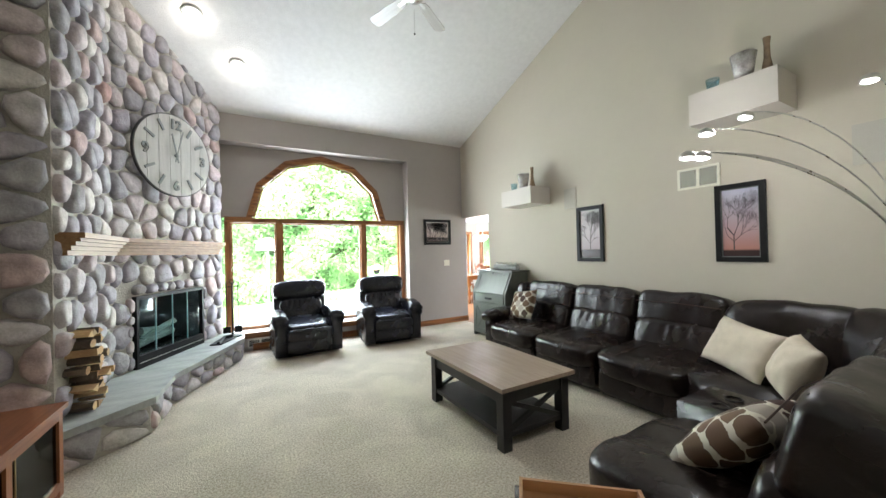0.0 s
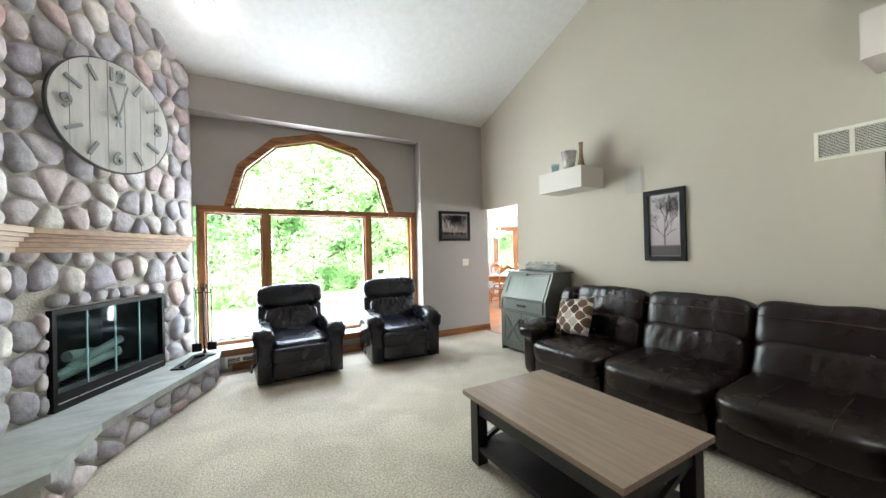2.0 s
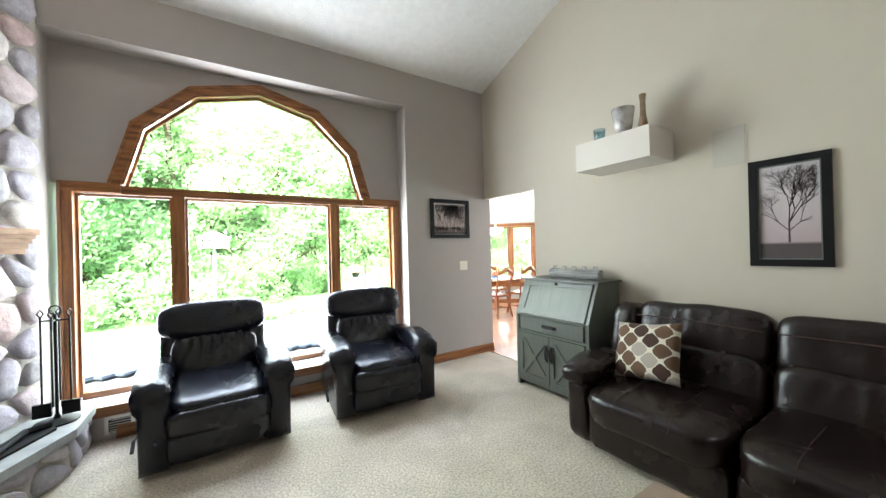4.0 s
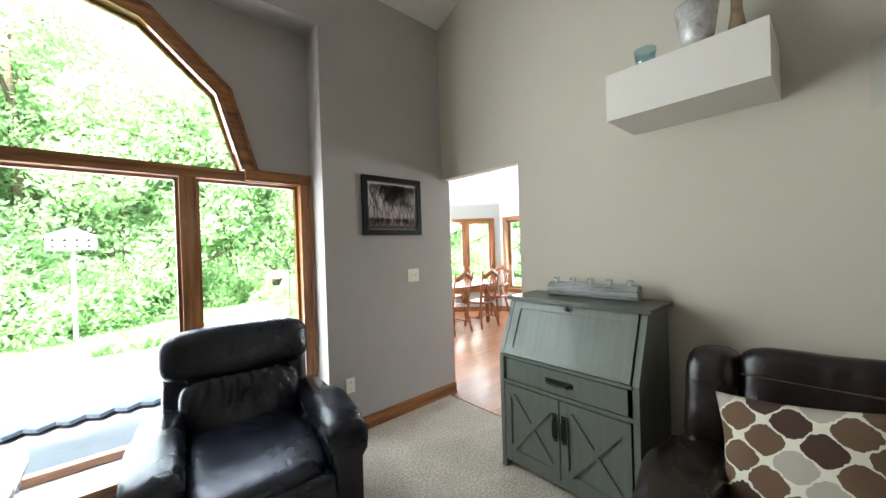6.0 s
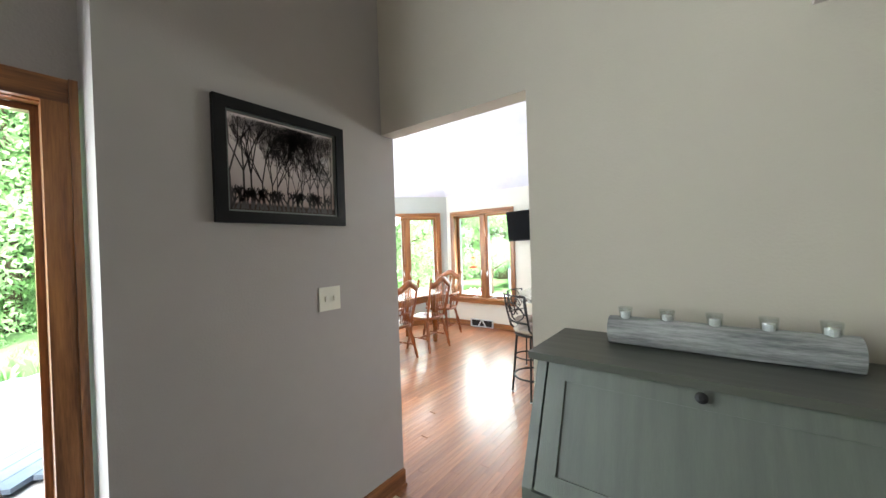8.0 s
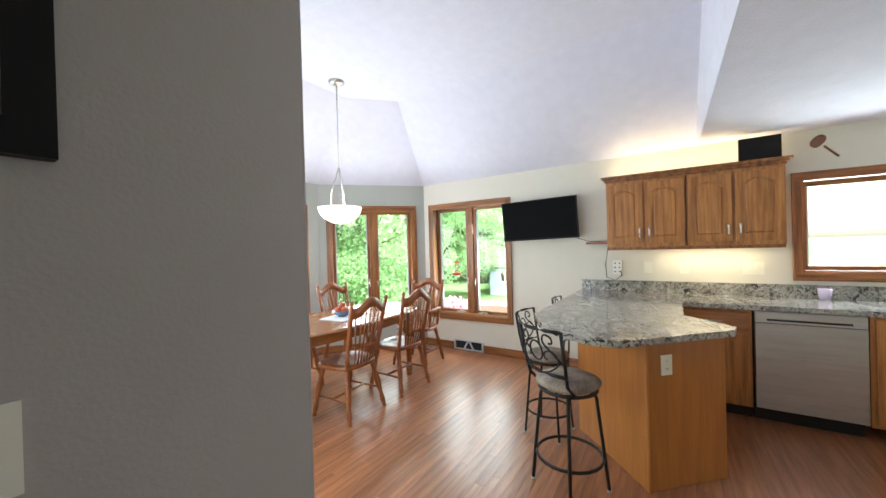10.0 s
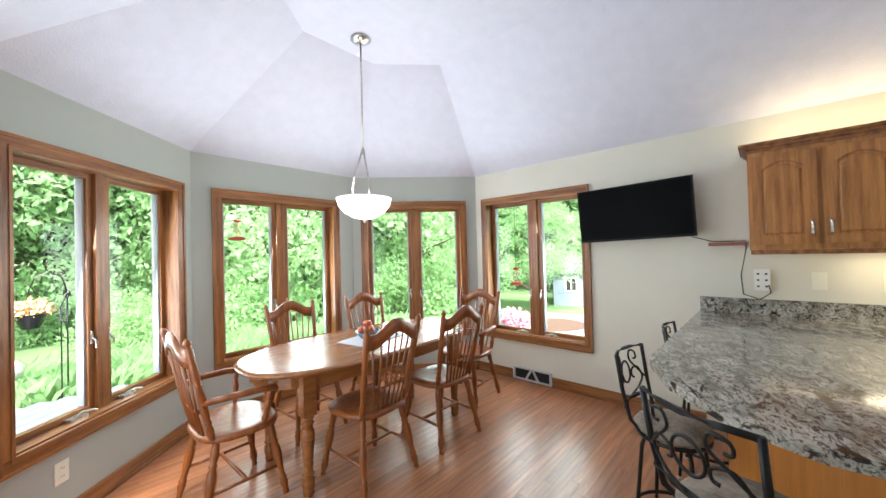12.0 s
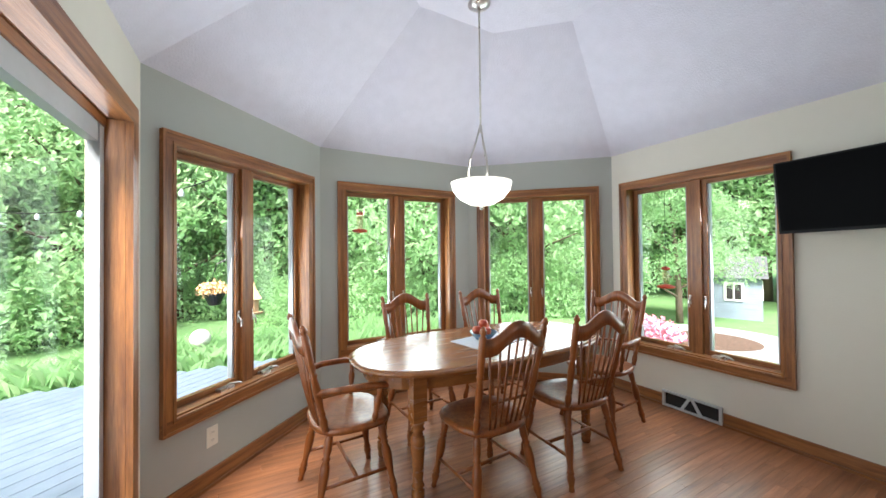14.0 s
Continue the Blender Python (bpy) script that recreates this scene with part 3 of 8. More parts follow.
    g = part("arch_pane", bm, M_GLASS, w)
    g.visible_shadow = False


big_window()
bm = bmesh.new()
bm_box(bm, NX0, NX1, YW - 0.0195, YB + 0.10, NZ0 - 0.0295, NZ0)
tagged(part("window_sill", bm, M_WHITE, bevel=0.002), "deep white window sill", "sill", kind="structure")
tagged(box("trim_nosing", M_OAK, NX0 - 0.03, NX1 + 0.05, YW - 0.048, YW - 0.02, NZ0 - 0.034, NZ0 + 0.003, bevel=0.008), "rounded oak nosing of the window sill", "trim", kind="structure")
tagged(box("trim_apron", M_OAK, NX0, NX1, YW - 0.02, YW - 0.001, NZ0 - 0.085, NZ0 - 0.031, bevel=0.006), "oak apron under the sill", "trim", kind="structure")


def baseboard(p, q, u0, u1, h=0.10):
    ob = box("baseboard", M_OAK, u0, u1, -0.016, -0.001, 0.001, h, bevel=0.006, m=seg_pose(p, q))
    ob2 = box("shoe_moulding", M_OAK, u0, u1, -0.030, -0.0165, 0.001, 0.02, parent=None, bevel=0.006, m=seg_pose(p, q))
    for o in (ob, ob2):
        tagged(o, "oak baseboard", "baseboard", kind="structure")


baseboard((-0.2, YW), (4.06, YW), 0.35, 4.262)
baseboard((4.06, SD1), A0, 0.0, 0.15)
baseboard(A0, B0, 0.0, 1.465)
baseboard(B0, C0, 0.0, 1.60)
baseboard(C0, D0, 0.0, 1.49)
baseboard(D0, (XE, 6.2), 0.0, 2.22)
ob = box("baseboard", M_OAK, 4.0665, 4.08, YW, YB + 0.1, 0.001, 0.085, bevel=0.004)
tagged(ob, "oak baseboard", "baseboard", kind="structure")

# ---- outside ----
M_GRASS = mat("lawn", (0.065, 0.145, 0.045), 0.9, vary=(0.105, 0.20, 0.07), scale=2.5, bump=0.8, bump_scale=70)
M_LEAF = mat("leaf", (0.18, 0.35, 0.15), 0.55, vary=(0.29, 0.47, 0.24), scale=1.3, spec=0.3)
M_LEAF2 = mat("leaf_dark", (0.14, 0.29, 0.13), 0.55, vary=(0.23, 0.39, 0.19), scale=1.3, spec=0.3)
for mm in (M_LEAF, M_LEAF2):
    n, l = mm.node_tree.nodes, mm.node_tree.links
    pb = n["Principled BSDF"]
    tl, mx = n.new("ShaderNodeBsdfTranslucent"), n.new("ShaderNodeMixShader")
    tl.inputs[0].default_value = (0.44, 0.60, 0.34, 1)
    mx.inputs[0].default_value = 0.56
    l.new(pb.outputs[0], mx.inputs[1])
    l.new(tl.outputs[0], mx.inputs[2])
    l.new(mx.outputs[0], n["Material Output"].inputs[0])
M_BARK = mat("bark", (0.16, 0.12, 0.085), 0.95, vary=(0.09, 0.07, 0.05), scale=9, bump=0.8, bump_scale=30, stretch=(1, 1, 0.25))
M_CONC = mat("concrete", (0.28, 0.285, 0.29), 0.9, vary=(0.22, 0.225, 0.23), scale=2, bump=0.3, bump_scale=60)
M_DECK = mat("deck_paint", (0.115, 0.145, 0.19), 0.6, vary=(0.09, 0.118, 0.155), scale=6, per=0.08)
M_FLOWER = mat("pink_petals", (0.55, 0.10, 0.22), 0.6, vary=(0.75, 0.45, 0.50), scale=30)
M_YELLOW = mat("pale_petals", (0.75, 0.62, 0.30), 0.6, vary=(0.7, 0.35, 0.2), scale=30)
M_MULCH = mat("mulch", (0.10, 0.055, 0.035), 0.95, vary=(0.05, 0.03, 0.02), scale=20, bump=0.8, bump_scale=50)
GZ = -0.22
bm = bmesh.new()
R = 900
vs = [bm.verts.new(p) for p in ((-R, -R, GZ), (R, -R, GZ), (R, R, GZ), (-R, R, GZ))]
bm.faces.new(vs)
tagged(part("ground", bm, M_GRASS), "bright mown lawn", "ground", kind="structure")

rng = random.Random(4)


def leaf_cloud(centres, count, size, seed, flat=0.8):
    """Many small two-triangle leaves round clump centres (x, y, z, radius)."""
    r = random.Random(seed)
    vs, fs = [], []
    wsum = [c[3] ** 2 for c in centres]
    for c in r.choices(centres, wsum, k=count):
        d = Vector((r.gauss(0, 1), r.gauss(0, 1), r.gauss(0, 1))).normalized() * c[3] * (0.55 + 0.5 * r.random())
        p = Vector(c[:3]) + Vector((d.x, d.y, d.z * flat))
        s = size * (0.6 + 0.8 * r.random())
        e = Euler((r.uniform(-1.2, 1.2), r.uniform(-1.2, 1.2), r.uniform(0, 6.3))).to_matrix()
        i = len(vs)
        for q in ((-s, 0, 0), (0, -s * 0.45, 0.1 * s), (s, 0, -0.12 * s), (0, s * 0.45, 0.1 * s)):
            vs.append(p + e @ Vector(q))
        fs.append((i, i + 1, i + 2, i + 3))
    me = bpy.data.meshes.new("leaves")
    me.from_pydata(vs, [], fs)
    return me


def tree(seed, h, spread, leaves, leaf, material, label):
    r = random.Random(seed)
    t = thing("tree", label, "tree")
    bm = bmesh.new()
    lean = (r.uniform(-0.3, 0.3), r.uniform(-0.3, 0.3))
    trunk = [(lean[0] * k * k, lean[1] * k * k, h * 0.75 * k) for k in (0, 0.2, 0.4, 0.6, 0.8, 1)]
    tube(bm, trunk, 0.16 * h / 8, 8, r1=0.05)
    part("trunk", bm, M_BARK, t, smooth=True)
    centres = []
    for k in range(13):
        a = k * 2.4 + r.uniform(-0.4, 0.4)
        z0 = h * (0.10 + 0.05 * k)
        L = spread * (1.0 - 0.05 * k) * r.uniform(0.7, 1.1)
        tip = (math.cos(a) * L, math.sin(a) * L, z0 + h * 0.13 * r.random() + 0.2)
        bm = bmesh.new()
        f = z0 / (h * 0.75)
        st = (lean[0] * f * f, lean[1] * f * f, z0)
        tube(bm, [st, ((st[0] + tip[0]) / 2, (st[1] + tip[1]) / 2, (z0 + tip[2]) / 2 + 0.15), tip], 0.055, 5, r1=0.012)
        part("limb", bm, M_BARK, t)
        centres.append((*tip, spread * r.uniform(0.28, 0.45)))
        centres.append((tip[0] * 0.55, tip[1] * 0.55, tip[2] + 0.3, spread * r.uniform(0.3, 0.45)))
    centres.append((lean[0], lean[1], h * 0.9, spread * 0.5))
    me = leaf_cloud(centres, leaves, leaf, seed)
    me.materials.append(material)
    c = new("crown", me)
    c.parent = t
    return t


T1 = tree(1, 9.0, 2.6, 14500, 0.074, M_LEAF, "tall leafy broadleaf tree in the woods")
T2 = tree(2, 7.0, 2.3, 13500, 0.07, M_LEAF2, "leafy broadleaf tree in the woods")
T3 = tree(3, 8.0, 2.8, 14500, 0.073, M_LEAF, "tall leafy broadleaf tree in the woods")


def bush(seed, s):
    r = random.Random(seed)
    centres = [(r.uniform(-s, s), r.uniform(-s, s), r.uniform(0.2, 0.9) * s, s * 0.5) for _ in range(9)]
    me = leaf_cloud(centres, 6000, 0.05, seed)
    me.materials.append(M_LEAF)
    return tagged(new("bush", me), "dense green shrub at the wood's edge", "shrub")


BU = bush(7, 1.3)
first = {id(T1): True, id(T2): True, id(T3): True, id(BU): True}


def put(ob, x, y, rz, s):
    m = pose(x, y, GZ - 0.02, 0, 0, rz) @ Matrix.Scale(s, 4)
    if first.pop(id(ob), False):
        ob.matrix_basis = m
        return ob
    o = copy_thing(ob, pose(x, y, GZ - 0.02, 0, 0, rz))
    o.scale = (s, s, s)
    return o


# woods in an arc round the north of the house
for ring, (rad, count) in enumerate(((10.5, 23), (14.5, 24), (20.0, 22))):
    for i in range(count):
        a = radians(4 + 204 * (i + 0.5 * (ring % 2)) / count) + rng.uniform(-0.05, 0.05)
        rr = rad + rng.uniform(-1.3, 1.3)
        x, y = 3.5 + rr * math.cos(a) * 1.15, 7.0 + rr * math.sin(a)
        if ring == 0 and x > 13.0 and y < 13:
            x += 5
        put((T1, T2, T3)[(i + ring) % 3], x, y, rng.uniform(0, 360), rng.uniform(0.85, 1.2) + (0.1, 0.5, 0.75)[ring])
for i in range(34):
    a = radians(6 + 194 * i / 34) + rng.uniform(-0.05, 0.05)
    rr = 9.3 + rng.uniform(-0.8, 0.8)
    x, y = 3.5 + rr * math.cos(a) * 1.15, 7.0 + rr * math.sin(a)
    if x > 12 and y < 12.5:
        continue
    put(BU, x, y, rng.uniform(0, 360), rng.uniform(0.7, 1.3))
# far woods behind
bm = bmesh.new()
ring = []
for i in range(73):
    a = radians(2 + 236 * i / 72)
    ring.append((5 + 62 * math.cos(a), 5 + 62 * math.sin(a), 24 + 3 * noise.noise(Vector((i * 0.7, 0, 0)))))
lo = [bm.verts.new((x, y, GZ - 0.5)) for x, y, z in ring]
hi = [bm.verts.new((x, y, z)) for x, y, z in ring]
for i in range(72):
    bm.faces.new((lo[i], lo[i + 1], hi[i + 1], hi[i]))
tagged(part("backdrop", bm, mat("far_foliage", (0.15, 0.28, 0.12), 0.9, vary=(0.25, 0.40, 0.19), scale=0.6, bump=1.0, bump_scale=3)), "distant green woods", "backdrop", kind="structure")

# ---- fireplace ----


def stone_material():
    m = mat("field_stone", (0.54, 0.515, 0.53), 0.85, vary=(0.30, 0.285, 0.285), scale=9, bump=1.0, bump_scale=24)
    n, l = m.node_tree.nodes, m.node_tree.links
    b = n["Principled BSDF"]
    src = b.inputs["Base Color"].links[0].from_socket
    oi = n.new("ShaderNodeObjectInfo")
    rp = n.new("ShaderNodeValToRGB")
    el = rp.color_ramp.elements
    stops = ((0.0, (0.84, 0.84, 0.88)), (0.22, (1.25, 1.22, 1.22)), (0.42, (0.92, 0.90, 0.98)), (0.60, (1.18, 1.06, 1.04)), (0.74, (0.78, 0.78, 0.78)), (0.84, (1.35, 1.32, 1.22)), (0.94, (1.12, 0.90, 0.84)), (0.985, (1.0, 0.68, 0.60)))
    el[0].position, el[0].color = stops[0][0], (*stops[0][1], 1)
    el[1].position, el[1].color = stops[-1][0], (*stops[-1][1], 1)
    for p, c in stops[1:-1]:
        e = el.new(p)
        e.color = (*c, 1)
    rp.color_ramp.interpolation = "CONSTANT"
    l.new(oi.outputs["Random"], rp.inputs[0])
    mx = n.new("ShaderNodeMix")
    mx.data_type, mx.blend_type = "RGBA", "MULTIPLY"
    mx.inputs["Factor"].default_value = 1.0
    l.new(src, mx.inputs["A"])
    l.new(rp.outputs[0], mx.inputs["B"])
    l.new(mx.outputs["Result"], b.inputs["Base Color"])
    return m


M_STONE = stone_material()
M_MORTAR = mat("mortar", (0.46, 0.43, 0.38), 0.95, vary=(0.38, 0.355, 0.31), scale=12, bump=0.8, bump_scale=60)
M_SLAB = mat("hearth_slab", (0.42, 0.43, 0.41), 0.6, vary=(0.28, 0.29, 0.28), scale=3.0, bump=0.35, bump_scale=25, stretch=(1, 2.2, 1))


def clip_cell(poly, p, q):
    """Part of the polygon nearer to p than to q."""
    mx, my = (p[0] + q[0]) / 2, (p[1] + q[1]) / 2
    dx, dy = q[0] - p[0], q[1] - p[1]
    out = []
    k = len(poly)
    for i in range(k):
        a, b = poly[i], poly[(i + 1) % k]
        sa = (a[0] - mx) * dx + (a[1] - my) * dy
        sb = (b[0] - mx) * dx + (b[1] - my) * dy
        if sa <= 0:
            out.append(a)
        if sa * sb < 0:
            t = sa / (sa - sb)
            out.append((a[0] + t * (b[0] - a[0]), a[1] + t * (b[1] - a[1])))
    return out


def stone_face(parent, m, w, h, cell, seed, skip=None, depth=0.055, tall=1.0, z0=0.0):
    """Lay rounded field stones over a face w wide and h high; m: local x along, y out of the face, z up."""
    r = random.Random(seed)
    nx, nz = max(1, round(w / cell)), max(1, round(h / cell / tall))
    pts = []
    for j in range(nz):
        for i in range(nx):
            pts.append((w * (i + 0.5 + (0.5 if j % 2 else 0) * 0.6 - 0.15 + r.uniform(-0.33, 0.33)) / nx, h * (j + 0.5 + r.uniform(-0.36, 0.36)) / nz))
    pts = [(min(max(x, 0.03), w - 0.03), min(max(z, 0.03), h - 0.03)) for x, z in pts]
    for k, p in enumerate(pts):
        if skip and skip(p[0], p[1] + z0):
            continue
        cellp = [(0, 0), (w, 0), (w, h), (0, h)]
        for j, q in enumerate(pts):
            if j != k and abs(q[0] - p[0]) < 3 * cell and abs(q[1] - p[1]) < 3 * cell * tall:
                cellp = clip_cell(cellp, p, q)
                if len(cellp) < 3:
                    break
        if len(cellp) < 3:
            continue
        cx, cz = sum(a[0] for a in cellp) / len(cellp), sum(a[1] for a in cellp) / len(cellp)
        for _ in range(2):   # round the corners off
            o = []
            for i in range(len(cellp)):
                a, b = cellp[i], cellp[(i + 1) % len(cellp)]
                o += [(a[0] * 0.75 + b[0] * 0.25, a[1] * 0.75 + b[1] * 0.25), (a[0] * 0.25 + b[0] * 0.75, a[1] * 0.25 + b[1] * 0.75)]
            cellp = o
        cellp = cellp[::2] if len(cellp) > 14 else cellp
        size = max(max(a[0] for a in cellp) - cx, max(a[1] for a in cellp) - cz)
        if size < 0.03:
            continue
        g = 0.010 / size
        d = depth * r.uniform(0.65, 1.25)
        tilt = (r.uniform(-0.12, 0.12), r.uniform(-0.12, 0.12))
        bm = bmesh.new()
        rings = []
        for s, y in ((1 - g, 0.0), (1 - g * 1.2, 0.35), (0.90 - g, 0.72), (0.68, 0.93), (0.36, 1.0)):
            rings.append([bm.verts.new(((a[0] - cx) * s, 0, (a[1] - cz) * s)) for a in cellp])
            for v in rings[-1]:
                v.co.y = d * y * (1 + tilt[0] * v.co.x / size + tilt[1] * v.co.z / size) + (0.006 * noise.noise(Vector((v.co.x * 14, v.co.z * 14, k))) if y else 0)
        kk = len(cellp)
        for a, b in zip(rings, rings[1:]):
            for i in range(kk):
                bm.faces.new((a[i], a[(i + 1) % kk], b[(i + 1) % kk], b[i]))
        bm.faces.new(rings[-1])
        part("stone", bm, M_STONE, parent, smooth=True, m=m @ Matrix.Translation((cx, 0, cz)))


F0, F1, F2, F3 = (-0.235, 6.04), (-1.05, 4.40), (-1.10, 3.43), (-2.24, 3.10)
FTOP = 5.0


def face_pose(p, q):
    """Local x from p to q, local y to the right-hand side of that way, z up."""
    d = Vector((q[0] - p[0], q[1] - p[1], 0)).normalized()
    return Matrix.Translation((p[0], p[1], 0)) @ Matrix(((d.x, d.y, 0, 0), (d.y, -d.x, 0, 0), (0, 0, 1, 0), (0, 0, 0, 1)))


def fireplace():
    fp = thing("fireplace", "tall corner fireplace of rounded grey and pink field stones", "fireplace", kind="structure")
    bm = bmesh.new()
    poly = [F0, F1, F2, F3, (-2.24, 6.04)]
    lo = [bm.verts.new((x, y, 0)) for x, y in poly]
    hi = [bm.verts.new((x, y, ceil_z(y) + 0.01)) for x, y in poly]
    FB0, FB1 = 0.25, 1.33
    bm.faces.new(hi)
    bm.faces.new(lo[::-1])
    for i in range(1, 5):
        bm.faces.new((lo[i], lo[(i + 1) % 5], hi[(i + 1) % 5], hi[i]))
    # front face with the firebox hole
    m = face_pose(F1, F0)
    L = math.hypot(F0[0] - F1[0], F0[1] - F1[1])

    def P(u, z, y=0):
        return bm.verts.new(m @ Vector((u, y, z)))
    z0, z1 = 0.30, 1.04
    a, b, c, d = P(FB0, z0), P(FB1, z0), P(FB1, z1), P(FB0, z1)
    bm.faces.new((lo[1], lo[0], b, a))
    bm.faces.new((a, d, hi[1], lo[1]))
    bm.faces.new((b, lo[0], hi[0], c))
    bm.faces.new((d, c, hi[0], hi[1]))
    part("mortar_bed", bm, M_MORTAR, fp, "sandy mortar")
    fire = [(FB0 + 0.03, -0.001), (FB1 - 0.03, -0.001), (FB1 - 0.16, -0.42), (FB0 + 0.16, -0.42)]
    bm = bmesh.new()
    prism(bm, fire, z0 + 0.001, z1 - 0.001, m)
    for f in bm.faces[:]:
        n = f.normal
        f.normal_update()
    for f in [f for f in bm.faces if abs((f.calc_center_median() - m @ Vector(((FB0 + FB1) / 2, -0.001, (z0 + z1) / 2))).length) < 0.05]:
        bm.faces.remove(f)
    part("firebox", bm, mat("soot_brick", (0.05, 0.048, 0.047), 0.9, vary=(0.11, 0.10, 0.095), scale=9), fp, "sooty firebox")
    frm = part("fire_doors", bmesh.new(), M_BLACK, fp, "black-framed glass fire doors", m=m)
    for x0, x1, a0, a1 in ((FB0, FB1, z1 - 0.035, z1), (FB0, FB1, z0 + 0.001, z0 + 0.13), (FB0, FB0 + 0.03, z0 + 0.13, z1 - 0.035), (FB1 - 0.03, FB1, z0 + 0.13, z1 - 0.035)):
        box("door_frame", M_BLACK, x0, x1, -0.01, 0.045, a0, a1, frm, bevel=0.004)
    bm = bmesh.new()
    bm_box(bm, FB0 + 0.03, FB1 - 0.03, 0.046, 0.050, z0 + 0.055, z0 + 0.062)
    part("vent_slot", bm, M_METAL, frm)
    gl = glassy("smoked_glass", (0.75, 0.9, 0.9), solid=0.10)
    w = (FB1 - FB0 - 0.06) / 4
    for i in range(4):
        x0 = FB0 + 0.03 + i * w
        g = box("door_glass", gl, x0 + 0.004, x0 + w - 0.004, 0.018, 0.022, z0 + 0.135, z1 - 0.037, frm)
        g.visible_shadow = False
        if i:
            box("door_edge", mat("aqua_edge", (0.35, 0.55, 0.55), 0.2), x0 - 0.004, x0 + 0.004, 0.016, 0.026, z0 + 0.131, z1 - 0.036, frm)
    # gas logs
    ml = mat("birch_log", (0.72, 0.69, 0.62), 0.8, vary=(0.35, 0.31, 0.27), scale=8, bump=0.5, bump_scale=30)
    for i, (u, y, z, a, L2, rr) in enumerate(((0.62, -0.16, 0.52, 8, 0.52, 0.045), (0.70, -0.22, 0.58, -10, 0.46, 0.045), (0.66, -0.13, 0.60, 20, 0.42, 0.035))):
        bm = bmesh.new()
        tube(bm, [(-L2 / 2, 0, 0), (0, 0.01, 0.01), (L2 / 2, 0, 0)], rr, 9)
        part("gas_log", bm, ml, frm, "pale birch-like gas log", smooth=False, m=pose(u + 0.12, y, z, 0, -a, a * 0.6))
    bm = bmesh.new()
    for i in range(9):
        tube(bm, [(FB0 + 0.25 + i * 0.07, -0.08, z0 + 0.15), (FB0 + 0.25 + i * 0.07, -0.3, z0 + 0.15)], 0.008, 5)
    tube(bm, [(FB0 + 0.2, -0.1, z0 + 0.14), (FB0 + 0.9, -0.1, z0 + 0.14)], 0.009, 5)
    part("grate", bm, M_BLACK, frm)

    hole = lambda u, z: FB0 - 0.06 < u < FB1 + 0.06 and 0.28 < z < z1 + 0.07
    stone_face(fp, m @ Matrix.Translation((0, 0, 0.30)), L, 4.0 - 0.30, 0.205, 11, hole, 0.04, 1.05, 0.30)
    # a row squeezed over the firebox
    stone_face(fp, m @ Matrix.Translation((FB0 - 0.02, 0, z1 + 0.005)), FB1 - FB0 + 0.04, 0.12, 0.15, 17, None, 0.05)
    for u0 in (FB0 - 0.085, FB1 + 0.004):
        stone_face(fp, m @ Matrix.Translation((u0, 0, z0)), 0.08, z1 - z0, 0.10, 19, None, 0.045, 1.5)
    m2 = face_pose(F2, F1)
    L2 = math.hypot(F1[0] - F2[0], F1[1] - F2[1])
    stone_face(fp, m2 @ Matrix.Translation((0, 0, 0.30)), L2, 4.35 - 0.30, 0.19, 12, lambda u, z: 0.08 < u < 0.47 and z < 0.92, 0.055, 1.15, 0.3)
    m3 = face_pose(F3, F2)
    L3 = math.hypot(F3[0] - F2[0], F3[1] - F2[1])
    stone_face(fp, m3 @ Matrix.Translation((L3 - 0.75, 0, 0.0)), 0.75, 4.4, 0.25, 13, None, 0.07, 0.85)
    return fp, m, m2


fp, FM, FM2 = fireplace()


def offset_path(path, d):
    """Shift an open polyline sideways (to the right of its way) by d with mitres."""
    out = []
    k = len(path)
    for i in range(k):
        ns = []
        for a, b in ((i - 1, i), (i, i + 1)):
            if a >= 0 and b < k:
                v = Vector((path[b][0] - path[a][0], path[b][1] - path[a][1])).normalized()
                ns.append(Vector((v.y, -v.x)))
        n = sum(ns, Vector((0, 0)))
        n.normalize()
        s = d / max(n.dot(ns[0]), 0.3)
        out.append((path[i][0] + n.x * s, path[i][1] + n.y * s))
    return out


M_MANTEL = wood("mantel_oak", (0.36, 0.20, 0.095), (0.22, 0.11, 0.046), axis="y", rough=0.55, coat=0.0)
mantel = thing("mantel_shelf", "light oak mantel shelf with stepped crown moulding", "mantel")
mpath = [(-1.10, 3.47), F1, (-0.31, 5.88)]
for nm, d, z0, z1 in (("moulding", 0.065, 1.46, 1.495), ("moulding", 0.085, 1.4955, 1.53), ("moulding", 0.11, 1.5305, 1.56), ("moulding", 0.135, 1.5605, 1.585), ("top_board", 0.16, 1.5855, 1.625)):
    bm = bmesh.new()
    o = offset_path(mpath, d)
    prism(bm, mpath[::-1] + o, z0, z1)
    part(nm, bm, M_MANTEL, mantel, bevel=0.008)

# hearth
hearth = thing("hearth", "raised stone hearth with a grey slab top", "hearth", kind="structure")
HP = [(-1.45, 2.98), (-1.05, 3.25), (-0.63, 3.66), (-0.59, 4.25), (0.0, 5.58), (0.0, 6.04)]
bm = bmesh.new()
prism(bm, HP + [(-0.245, 6.04), (-1.055, 4.40), (-1.105, 3.42), (-1.45, 3.32)], 0.0005, 0.245)
part("core", bm, M_MORTAR, hearth)
bm = bmesh.new()
prism(bm, [(x + 0.0, y) for x, y in offset_path(HP, 0.045)] + [(-0.235, 6.04), (-1.045, 4.402), (-1.095, 3.432), (-1.45, 3.33)], 0.2455, 0.30)
part("slab", bm, M_SLAB, hearth, "worn grey stone slab", bevel=0.012)
